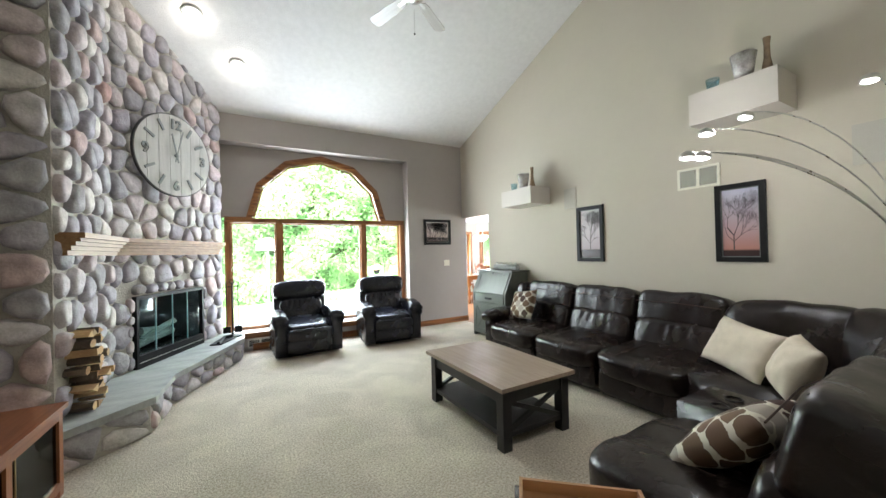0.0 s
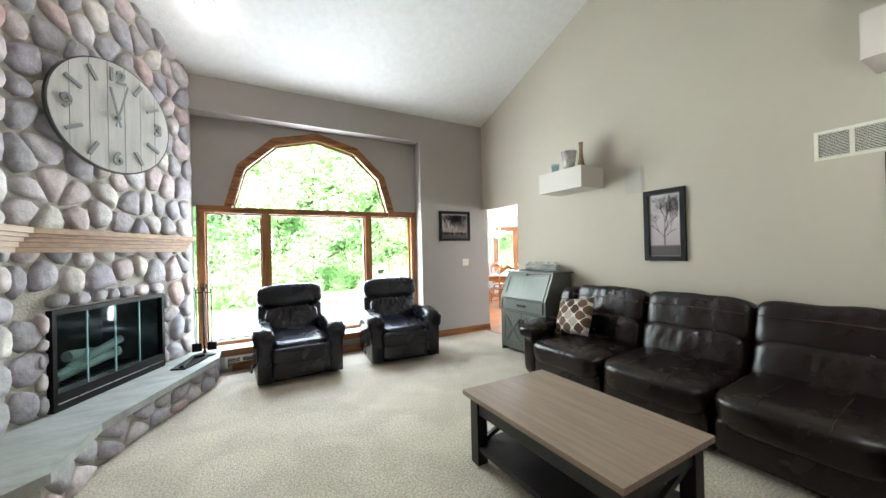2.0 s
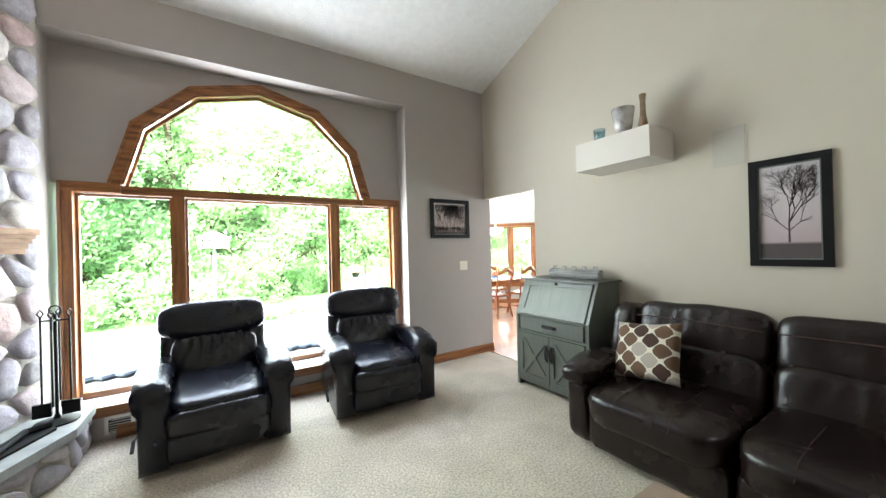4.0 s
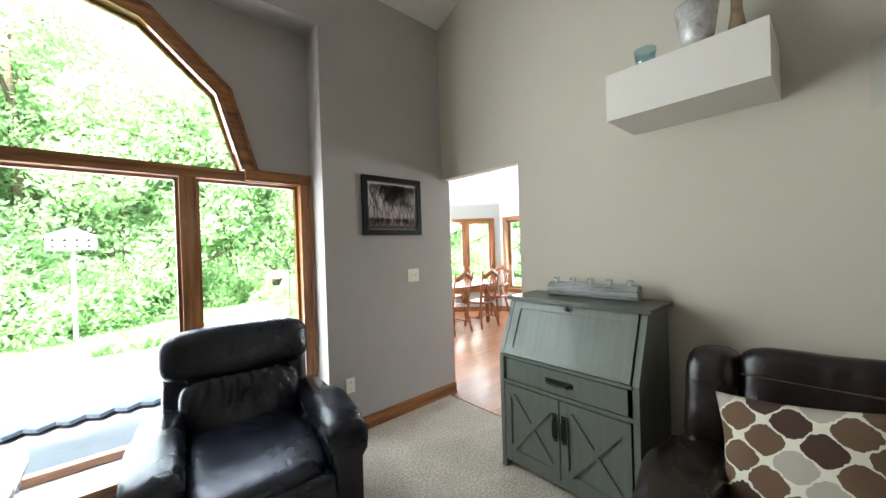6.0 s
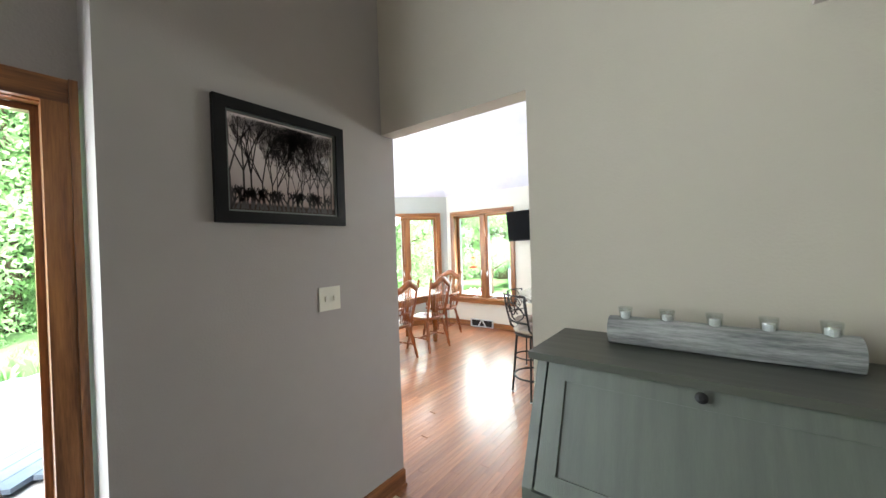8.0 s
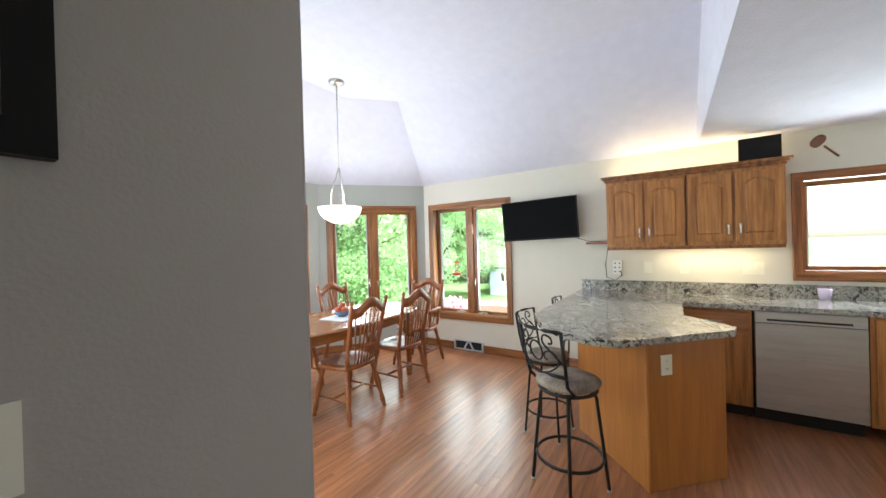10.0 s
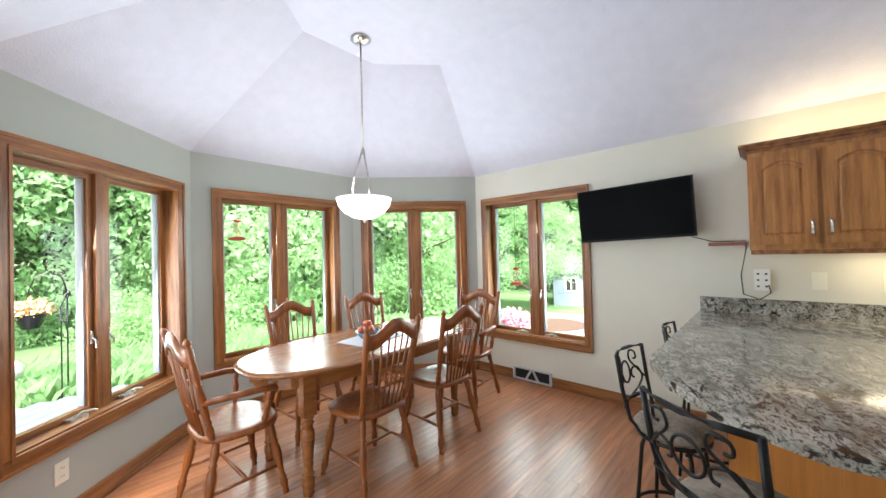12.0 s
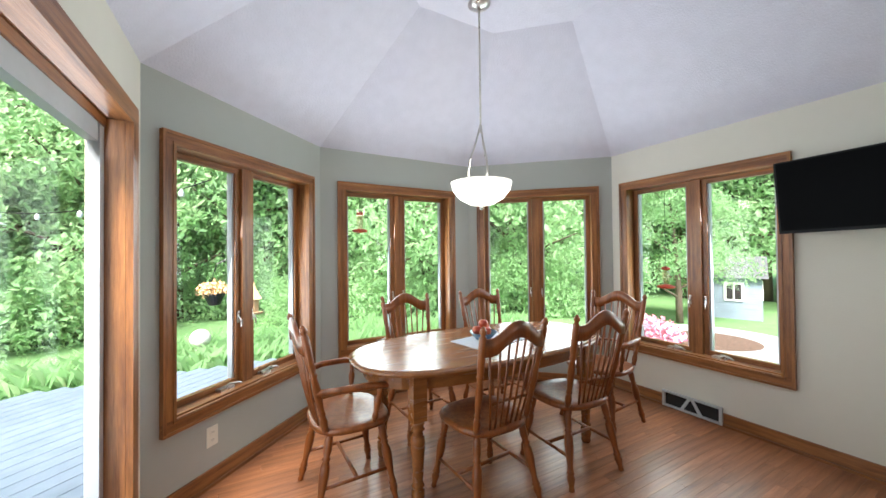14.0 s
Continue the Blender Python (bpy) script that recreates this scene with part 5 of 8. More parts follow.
coffee_table()
M_SAGEW = mat("sage_grey_wood", (0.115, 0.126, 0.104), 0.40, vary=(0.092, 0.102, 0.085), scale=4, stretch=(9, 9, 0.8), bump=0.15, bump_scale=30, coat=0.15)
M_SAGETOP = mat("desk_top_wood", (0.075, 0.078, 0.062), 0.4, vary=(0.06, 0.063, 0.05), scale=4, stretch=(9, 1, 9), coat=0.2)
M_IRON = mat("black_iron", (0.015, 0.015, 0.015), 0.45, metal=0.5)


def desk():
    d = thing("secretary_desk", "sage grey slant-front secretary desk with crossed doors", "desk")
    x0, x1, y0, y1 = 3.475, 3.94, 4.135, 4.985
    for ya, yb in ((y0, y0 + 0.03), (y1 - 0.03, y1)):
        bm = bmesh.new()
        pr = [(x0, 0.0), (x1, 0.0), (x1, 1.075), (3.625, 1.075), (x0, 0.74)]
        lo = [bm.verts.new((x, ya, z)) for x, z in pr]
        hi = [bm.verts.new((x, yb, z)) for x, z in pr]
        bm.faces.new(lo)
        bm.faces.new(hi[::-1])
        for i in range(5):
            bm.faces.new((lo[i], lo[(i + 1) % 5], hi[(i + 1) % 5], hi[i]))
        part("side_panel", bm, M_SAGEW, d, bevel=0.003)
    box("back_panel", M_SAGEW, x1 - 0.02, x1 - 0.001, y0 + 0.03, y1 - 0.03, 0.06, 1.07, d)
    box("top", M_SAGETOP, 3.595, 3.962, y0 - 0.022, y1 + 0.022, 1.0755, 1.098, d, bevel=0.006)
    box("face_frame", M_SAGEW, x0 + 0.004, x0 + 0.02, y0 + 0.03, y1 - 0.03, 0.05, 0.085, d)
    box("face_frame", M_SAGEW, x0 + 0.004, x0 + 0.02, y0 + 0.03, y1 - 0.03, 0.555, 0.575, d)
    box("writing_ledge", M_SAGEW, x0 - 0.01, x1 - 0.03, y0 + 0.03, y1 - 0.03, 0.725, 0.742, d, bevel=0.003)
    # slant front
    a = math.atan2(0.15, 0.335)
    ms = Matrix.Translation((x0, (y0 + y1) / 2, 0.745)) @ Matrix.Rotation(a, 4, "Y")
    fl = box("slant_front", M_SAGEW, 0.0, 0.02, -0.385, 0.385, 0.0, 0.355, d, bevel=0.002, m=ms)
    for p0, p1, z0, z1 in ((-0.385, 0.385, 0.305, 0.355), (-0.385, 0.385, 0.0, 0.05), (-0.385, -0.33, 0.05, 0.305), (0.33, 0.385, 0.05, 0.305)):
        box("front_rail", M_SAGEW, -0.007, -0.0003, p0, p1, z0, z1, fl, bevel=0.002)
    part("knob", lathe([(0.006, 0), (0.006, 0.012), (0.014, 0.016), (0.014, 0.022), (0.006, 0.026)], 12), M_IRON, fl, "dark iron knob", m=pose(-0.007, 0, 0.33, 0, -90, 0))
    dr = box("drawer", M_SAGEW, x0 + 0.0, x0 + 0.02, y0 + 0.055, y1 - 0.055, 0.583, 0.715, d, bevel=0.003)
    bm = bmesh.new()
    yc = (y0 + y1) / 2
    bm_box(bm, x0 - 0.004, x0 - 0.0005, yc - 0.085, yc + 0.085, 0.635, 0.665)
    tube(bm, [(x0 - 0.003, yc - 0.07, 0.65), (x0 - 0.028, yc - 0.06, 0.645), (x0 - 0.03, yc, 0.64), (x0 - 0.028, yc + 0.06, 0.645), (x0 - 0.003, yc + 0.07, 0.65)], 0.007, 6)
    part("drawer_pull", bm, M_IRON, dr, "black iron pull")
    for s in (-1, 1):
        ya, yb = (y0 + 0.04, yc - 0.004) if s < 0 else (yc + 0.004, y1 - 0.04)
        do = box("door", M_SAGEW, x0 + 0.006, x0 + 0.02, ya, yb, 0.09, 0.55, d)
        st = 0.045
        for c0, c1, z0, z1 in ((ya, ya + st, 0.09, 0.55), (yb - st, yb, 0.09, 0.55), (ya + st, yb - st, 0.09, 0.14), (ya + st, yb - st, 0.50, 0.55)):
            box("door_rail", M_SAGEW, x0 - 0.006, x0 + 0.0058, c0, c1, z0, z1, do, bevel=0.002)
        for k in (-1, 1):
            bm = bmesh.new()
            p, q = Vector((x0, ya + st, 0.14 if k > 0 else 0.50)), Vector((x0, yb - st, 0.50 if k > 0 else 0.14))
            v = (q - p).normalized()
            u = Vector((0, -v.z, v.y)) * 0.018
            off = 0.0 if k > 0 else 0.001
            vs = [bm.verts.new(w + Vector((o, 0, 0))) for o in (-0.0045 - off, 0.0055) for w in (p - u, q - u, q + u, p + u)]
            for f in ((3, 2, 1, 0), (4, 5, 6, 7), (0, 1, 5, 4), (1, 2, 6, 5), (2, 3, 7, 6), (3, 0, 4, 7)):
                bm.faces.new([vs[i] for i in f])
            part("cross_slat", bm, M_SAGEW, do)
        hy = yc + s * 0.028
        bm = bmesh.new()
        bm_box(bm, x0 - 0.010, x0 - 0.0065, hy - 0.014, hy + 0.014, 0.31, 0.47)
        tube(bm, [(x0 - 0.008, hy, 0.335), (x0 - 0.032, hy, 0.35), (x0 - 0.034, hy, 0.39), (x0 - 0.032, hy, 0.43), (x0 - 0.008, hy, 0.445)], 0.006, 6)
        part("door_pull", bm, M_IRON, do, "black iron pull")


desk()


def candle_log():
    c = thing("candle_holder", "whitewashed log candle holder with five glass cups", "candle holder", (3.84, 4.53, 1.0985))
    bm = bmesh.new()
    n, L = 14, 0.57
    rings = []
    for k in range(13):
        y = -L / 2 + L * k / 12
        rings.append([bm.verts.new(((0.043 + 0.004 * noise.noise(Vector((i * 1.9, k * 0.35, 0)))) * math.cos(2 * math.pi * i / n), y, max(0.043 + (0.046 + 0.006 * noise.noise(Vector((i * 1.9, k * 0.35, 3)))) * math.sin(2 * math.pi * i / n), 0.0))) for i in range(n)])
    for a, b in zip(rings, rings[1:]):
        for i in range(n):
            bm.faces.new((a[i], a[(i + 1) % n], b[(i + 1) % n], b[i]))
    bm.faces.new(rings[0])
    bm.faces.new(rings[-1])
    part("log", bm, mat("whitewashed_bark", (0.46, 0.46, 0.44), 0.9, vary=(0.15, 0.155, 0.15), scale=5, stretch=(9, 0.8, 9), bump=0.8, bump_scale=12), c)
    for i in range(5):
        y = -0.235 + i * 0.1175
        g = part("glass_cup", lathe([(0.018, 0.082), (0.022, 0.122), (0.0205, 0.122), (0.017, 0.086)], 14), glassy("cup_glass", (0.95, 0.97, 0.97), solid=0.12), c, smooth=True, m=pose(0, y, 0))
        part("candle", lathe([(0.014, 0.083), (0.014, 0.105), (0.002, 0.106)], 10), M_WHITE, c, "white tea candle", m=pose(0, y, 0))


candle_log()


def tv_cabinet():
    t = thing("tv_cabinet", "reddish cherry wood cabinet with a glass door", "cabinet")
    mc = wood("cherry_wood", (0.26, 0.085, 0.035), (0.17, 0.05, 0.02), axis="y", rough=0.3)
    mcv = wood("cherry_wood_upright", (0.30, 0.11, 0.045), (0.20, 0.065, 0.025), axis="z", rough=0.3)
    x0, x1, y0, y1 = -1.42, -0.93, 1.9, 3.03
    box("top", mc, x0 - 0.01, x1 + 0.02, y0 - 0.02, y1 + 0.02, 0.52, 0.55, t, bevel=0.006)
    box("body", mc, x0, x1 - 0.03, y0, y1, 0.0, 0.519, t)
    for a, b in ((y0, y0 + 0.05), (2.44, 2.49), (y1 - 0.05, y1)):
        box("stile", mcv, x1 - 0.0295, x1, a, b, 0.0, 0.519, t, bevel=0.004)
    for a, b in ((y0 + 0.05, 2.44), (2.49, y1 - 0.05)):
        for z0, z1 in ((0.04, 0.09), (0.46, 0.519)):
            box("rail", mc, x1 - 0.0295, x1, a, b, z0, z1, t, bevel=0.003)
        g = box("door_glass", glassy("cabinet_glass", (0.35, 0.4, 0.37), solid=0.12), x1 - 0.018, x1 - 0.014, a, b, 0.09, 0.46, t)
        box("brass_came", mat("brass", (0.6, 0.45, 0.2), 0.3, metal=1.0), x1 - 0.0135, x1 - 0.009, a + 0.05, a + 0.056, 0.09, 0.46, t)


tv_cabinet()


def tray():
    o = thing("ottoman", "small dark leather ottoman carrying a wooden tray", "ottoman", (1.05, 0.80, 0), -42)
    box("body", M_SOFA, -0.24, 0.24, -0.20, 0.20, 0.0, 0.455, o, bevel=0.03, seg=3, smooth=True)
    t = thing("serving_tray", "light wood serving tray with a cut-out handle", "tray", (1.05, 0.80, 0.4555), -42)
    mt = wood("tray_wood", (0.55, 0.30, 0.15), (0.45, 0.23, 0.11), axis="x")
    box("tray_base", mt, -0.22, 0.22, -0.17, 0.17, 0, 0.01, t)
    for y0, y1 in ((-0.17, -0.158), (0.158, 0.17)):
        box("tray_side", mt, -0.22, 0.22, y0, y1, 0.0105, 0.055, t, bevel=0.003)
    for s in (-1, 1):
        for a, b, z0, z1 in ((-0.157, -0.05, 0.0105, 0.065), (0.05, 0.157, 0.0105, 0.065), (-0.05, 0.05, 0.0105, 0.025), (-0.05, 0.05, 0.05, 0.065)):
            box("tray_end", mt, s * 0.214 - 0.006, s * 0.214 + 0.006, a, b, z0, z1, t)


tray()

# ---- on the walls ----


def picture(name, w, h, m, sky, ground, hor, label, seed, tall=True):
    """Framed photograph: flat print with trees drawn as thin dark shapes; local x right, y up, z out of the wall."""
    t = thing(name, label, "picture")
    t.matrix_basis = m
    f = 0.045
    for x0, x1, y0, y1 in ((-w / 2, w / 2, h / 2 - f, h / 2), (-w / 2, w / 2, -h / 2, -h / 2 + f), (-w / 2, -w / 2 + f, -h / 2 + f, h / 2 - f), (w / 2 - f, w / 2, -h / 2 + f, h / 2 - f)):
        box("frame_rail", M_BLACK, x0, x1, y0, y1, 0.001, 0.026, t, bevel=0.006)
        # inner lip
    for x0, x1, y0, y1 in ((-w / 2 + f, w / 2 - f, h / 2 - f - 0.008, h / 2 - f), (-w / 2 + f, w / 2 - f, -h / 2 + f, -h / 2 + f + 0.008), (-w / 2 + f, -w / 2 + f + 0.008, -h / 2 + f + 0.008, h / 2 - f - 0.008), (w / 2 - f - 0.008, w / 2 - f, -h / 2 + f + 0.008, h / 2 - f - 0.008)):
        box("frame_lip", mat("grey_lip", (0.10, 0.11, 0.10), 0.4), x0, x1, y0, y1, 0.004, 0.016, t)
    iw, ih = w / 2 - f - 0.008, h / 2 - f - 0.008
    mp = bpy.data.materials.new("print")
    mp.use_nodes = True
    n, l = mp.node_tree.nodes, mp.node_tree.links
    b = n["Principled BSDF"]
    b.inputs["Roughness"].default_value = 0.25
    tc, sp, rp = n.new("ShaderNodeTexCoord"), n.new("ShaderNodeSeparateXYZ"), n.new("ShaderNodeValToRGB")
    mr = n.new("ShaderNodeMapRange")
    mr.inputs["From Min"].default_value, mr.inputs["From Max"].default_value = -ih, ih
    l.new(tc.outputs["Object"], sp.inputs[0])
    l.new(sp.outputs["Y"], mr.inputs["Value"])
    l.new(mr.outputs[0], rp.inputs[0])
    el = rp.color_ramp.elements
    el[0].position, el[0].color = hor - 0.02, (*ground, 1)
    el[1].position, el[1].color = 1.0, (*sky[1], 1)
    e = el.new(hor + 0.01)
    e.color = (*sky[0], 1)
    l.new(rp.outputs[0], b.inputs["Base Color"])
    box("print", mp, -iw, iw, -ih, ih, 0.002, 0.005, t)
    r = random.Random(seed)
    bm = bmesh.new()

    def twig(p, a, L, wd, k):
        q = (p[0] + math.cos(a) * L, p[1] + math.sin(a) * L)
        nx, ny = -math.sin(a) * wd / 2, math.cos(a) * wd / 2
        if max(abs(q[0]) - iw, abs(q[1]) - ih) > -0.004:
            return
        vs = [bm.verts.new((x, y, 0.0055)) for x, y in ((p[0] - nx, p[1] - ny), (q[0] - nx * 0.7, q[1] - ny * 0.7), (q[0] + nx * 0.7, q[1] + ny * 0.7), (p[0] + nx, p[1] + ny))]
        bm.faces.new(vs)
        if k:
            for _ in range(3 if k > 1 else 2):
                twig(q, a + r.uniform(-0.62, 0.62), L * r.uniform(0.66, 0.9), wd * 0.66, k - 1)
    gy = -ih + hor * 2 * ih
    if tall == "woods":
        for i in range(13):
            x = -iw * 0.94 + i * iw * 0.157 + r.uniform(-0.008, 0.008)
            edge = abs(x - 0.03) / iw
            twig((x, -ih + 0.006), math.pi / 2 + r.uniform(-0.04, 0.04), ih * (0.35 + 0.5 * edge) * r.uniform(0.8, 1.1), 0.005 + 0.006 * edge, 7)
        for i in range(24):
            twig((-iw * 0.95 + i * iw * 0.08, -ih + 0.005), r.uniform(1.1, 2.0), ih * 0.16, 0.012, 3)
    else:
        twig((-0.05 * (seed % 2), gy), math.pi / 2, ih * 0.42, 0.011, 7)
        twig((-0.05 * (seed % 2), gy + ih * 0.25), 0.8, ih * 0.25, 0.006, 6)
        twig((-0.05 * (seed % 2), gy + ih * 0.25), 2.3, ih * 0.25, 0.006, 6)
    me = finish(bm, "print_image", mat("print_dark", (0.035, 0.025, 0.025), 0.35))
    o = new("print_image", me)
    o.parent = t
    return t


def on_wall(p, n):
    """Local z along n (out of the wall), local y up."""
    z = Vector(n)
    y = Vector((0, 0, 1))
    x = y.cross(z)
    return Matrix.Translation(p) @ Matrix(((x.x, y.x, z.x, 0), (x.y, y.y, z.y, 0), (x.z, y.z, z.z, 0), (0, 0, 0, 1)))


EAST, NORTH = (-1, 0, 0), (0, -1, 0)
picture("framed_picture", 0.395, 0.715, on_wall((XW, 2.985, 1.608), EAST), ((0.42, 0.34, 0.34), (0.62, 0.58, 0.58)), (0.09, 0.075, 0.075), 0.17, "black-framed print of a bare tree in winter", 4)
picture("framed_picture", 0.375, 0.715, on_wall((XW, 1.405, 1.62), EAST), ((0.42, 0.20, 0.16), (0.52, 0.52, 0.62)), (0.05, 0.03, 0.028), 0.10, "black-framed print of a lone tree at pink dusk", 3)
picture("framed_picture", 0.595, 0.495, on_wall((3.383, YW, 1.81), NORTH), ((0.30, 0.22, 0.20), (0.72, 0.64, 0.63)), (0.05, 0.035, 0.028), 0.08, "black-framed print of misty woods with light rays", 8, tall="woods")

M_SHELF = mat("shelf_paint", (0.64, 0.585, 0.53), 0.7, vary=(0.61, 0.56, 0.505), scale=2)
for y0, y1, z0, z1 in ((3.655, 4.295, 2.085, 2.325), (1.01, 1.62, 2.50, 2.78)):
    t = thing("wall_ledge", "deep white box ledge mounted on the wall", "shelf", ((XW + 3.585) / 2, (y0 + y1) / 2, z0))
    box("body", M_SHELF, 3.585 - (XW + 3.585) / 2, XW - 0.0005 - (XW + 3.585) / 2, -(y1 - y0) / 2, (y1 - y0) / 2, 0, z1 - z0, t, bevel=0.004)
    yc = (y0 + y1) / 2
    g = part("glass_tumbler", lathe([(0.040, 0.0), (0.052, 0.12), (0.049, 0.12), (0.037, 0.01)], 20), glassy("aqua_glass", (0.72, 0.86, 0.90), solid=0.14), smooth=True, m=pose(3.72, yc + 0.17, z1 + 0.001))
    tagged(g, "pale aqua glass tumbler on the wall ledge", "vase")
    g = part("marbled_vase", lathe([(0.055, 0.0), (0.090, 0.22), (0.085, 0.22), (0.050, 0.012)], 24), mat("marbled_glass", (0.62, 0.60, 0.58), 0.15, vary=(0.20, 0.17, 0.16), scale=7, detail=2, coat=0.5), smooth=True, m=pose(3.70, yc - 0.06, z1 + 0.001))
    tagged(g, "tapered marbled grey glass vase on the wall ledge", "vase")
    g = part("bottle_vase", lathe([(0.034, 0.0), (0.040, 0.03), (0.022, 0.14), (0.020, 0.24), (0.027, 0.30), (0.024, 0.30), (0.016, 0.24)], 16), mat("amber_glass", (0.20, 0.13, 0.08), 0.15, vary=(0.32, 0.22, 0.13), scale=20, coat=0.6), smooth=True, m=pose(3.74, yc - 0.20, z1 + 0.001))
    tagged(g, "slim brown glass bottle vase on the wall ledge", "vase")


def grille(name, m, w, h, label, slats, split=True, white=True):
    t = thing(name, label, "vent")
    t.matrix_basis = m
    f = 0.022
    mt = M_PLASTIC if white else M_METAL
    for x0, x1, y0, y1 in ((-w / 2, w / 2, h / 2 - f, h / 2), (-w / 2, w / 2, -h / 2, -h / 2 + f), (-w / 2, -w / 2 + f, -h / 2 + f, h / 2 - f), (w / 2 - f, w / 2, -h / 2 + f, h / 2 - f)):
        box("frame", mt, x0, x1, y0, y1, 0.001, 0.009, t, bevel=0.002)
    if split:
        box("divider", mt, -0.012, 0.012, -h / 2 + f, h / 2 - f, 0.001, 0.008, t)
    box("backing", M_GAP, -w / 2 + f, w / 2 - f, -h / 2 + f, h / 2 - f, 0.0005, 0.0009, t)
    for i in range(slats):
        y = -h / 2 + f + (h - 2 * f) * (i + 0.5) / slats
        box("slat", mt, -w / 2 + f, w / 2 - f, y - 0.0022, y + 0.0022, 0.002, 0.005, t)


grille("wall_vent", on_wall((XW, 1.735, 2.095), EAST), 0.37, 0.21, "beige metal return air grille", 16)
grille("wall_vent", on_wall((0.25, YW, 0.105), NORTH), 0.34, 0.14, "nickel floor-level air register", 5, white=False)
M_GRILLE = mat("speaker_cloth", (0.50, 0.47, 0.41), 0.9, vary=(0.44, 0.41, 0.36), scale=300)
for yc, zc, w, h in ((3.295, 2.11, 0.215, 0.30), (0.60, 2.13, 0.27, 0.32)):
    t = thing("wall_speaker", "flush square wall speaker with a beige grille", "speaker")
    t.matrix_basis = on_wall((XW, yc, zc), EAST)
    box("rim", M_BEIGE, -w / 2, w / 2, -h / 2, h / 2, 0.0005, 0.004, t, bevel=0.0015)
    box("grille", M_GRILLE, -w / 2 + 0.012, w / 2 - 0.012, -h / 2 + 0.012, h / 2 - 0.012, 0.0042, 0.008, t, bevel=0.002)


def plate(m, kind, w=0.072):
    t = thing("wall_switch" if kind == "switch" else "wall_outlet", "ivory plastic %s plate" % ("light switch" if kind == "switch" else "power outlet"), kind)
    t.matrix_basis = m
    box("plate", M_PLASTIC, -w / 2, w / 2, -0.058, 0.058, 0.0005, 0.006, t, bevel=0.002)
    if kind == "switch":
        for x in ((-0.025, 0.025) if w > 0.1 else (0,)):
            box("toggle", M_PLASTIC, x - 0.006, x + 0.006, -0.012, 0.012, 0.0062, 0.014, t, bevel=0.002)
    else:
        for y in (-0.022, 0.022):
            o = box("socket", M_PLASTIC, -0.017, 0.017, y - 0.014, y + 0.014, 0.0062, 0.008, t, bevel=0.003)
            for x in (-0.006, 0.006):
                box("slot", M_GAP, x - 0.0012, x + 0.0012, y - 0.004, y + 0.006, 0.0081, 0.0084, o)


plate(on_wall((3.585, YW, 1.20), NORTH), "switch", 0.12)
plate(on_wall((2.935, YW, 0.385), NORTH), "outlet")

# ---- lamps and fan ----
M_GLOW = mat("lit_lens", (1.0, 0.95, 0.86), 0.5, emit=0.3)
M_GLOWC = mat("lit_led", (0.92, 0.95, 1.0), 0.5, emit=0.8)
for x, y in ((-0.39, 4.60), (0.03, 5.15)):
    z = ceil_z(y)
    t = thing("ceiling_downlight", "lit round recessed ceiling downlight", "ceiling light", (x, y, z), 0, "downlights")
    tilt = pose(0, 0, 0, -math.degrees(math.atan(0.365)), 0, 0)
    part("trim_ring", lathe([(0.095, -0.004), (0.100, -0.012), (0.075, -0.016), (0.070, -0.004)], 28), M_WHITE, t, smooth=True, m=tilt)
    part("lens", lathe([(0.072, -0.006), (0.05, -0.024), (0.01, -0.027)], 24), M_GLOW, t, smooth=True, m=tilt)
    point("downlight", (x, y, z - 0.12), 0.2, (1, 0.93, 0.85), 0.06)


def arc_lamp():
    t = thing("floor_lamp", "brushed nickel five-arm arc floor lamp, lit", "lamp", (3.62, 0.30, 0))
    part("base", lathe([(0.17, 0), (0.172, 0.02), (0.05, 0.035), (0.02, 0.06)], 28), M_METAL, t, smooth=True)
    o = Vector((3.62, 0.30, 0))
    for k, (hx, hy, hz) in enumerate(((2.43, 1.10, 1.965), (2.52, 1.06, 1.965), (2.67, 1.10, 2.145), (3.06, 1.03, 2.295), (3.30, 0.52, 2.38))):
        h = Vector((hx, hy, hz)) - o
        d = Vector((h.x, h.y, 0))
        bm = bmesh.new()
        pts = [(0.0, 0.012 * k, 0.04), (0.0, 0.010 * k, 0.6)]
        for i in range(1, 15):
            a = i / 14 * math.pi / 2
            f = 1 - math.cos(a)
            pts.append((d.x * f, d.y * f + 0.01 * k * (1 - f), 0.6 + (h.z - 0.6 + 0.03) * math.sin(a) ** 0.9))
        tube(bm, pts, 0.0038, 8)
        arm = part("arm", bm, M_METAL, t, smooth=True)
        mm = pose(h.x, h.y, h.z, 4, -6, math.degrees(math.atan2(d.y, d.x)))
        part("shade", lathe([(0.060, -0.010), (0.058, 0.008), (0.044, 0.032), (0.018, 0.045), (0.010, 0.05), (0.004, 0.05)], 24), M_METAL, arm, "nickel dome shade", smooth=True, m=mm @ Matrix.Scale(0.78, 4))
        part("bulb", lathe([(0.048, -0.0105), (0.046, -0.013), (0.03, -0.015), (0.005, -0.016)], 20), M_GLOWC, arm, "lit white bulb", smooth=True, m=mm @ Matrix.Scale(0.78, 4))
    for p in ((2.5, 1.08, 1.90), (2.85, 1.06, 2.17)):
        point("arc_light", p, 0.8, (0.95, 0.97, 1.0), 0.08)


arc_lamp()


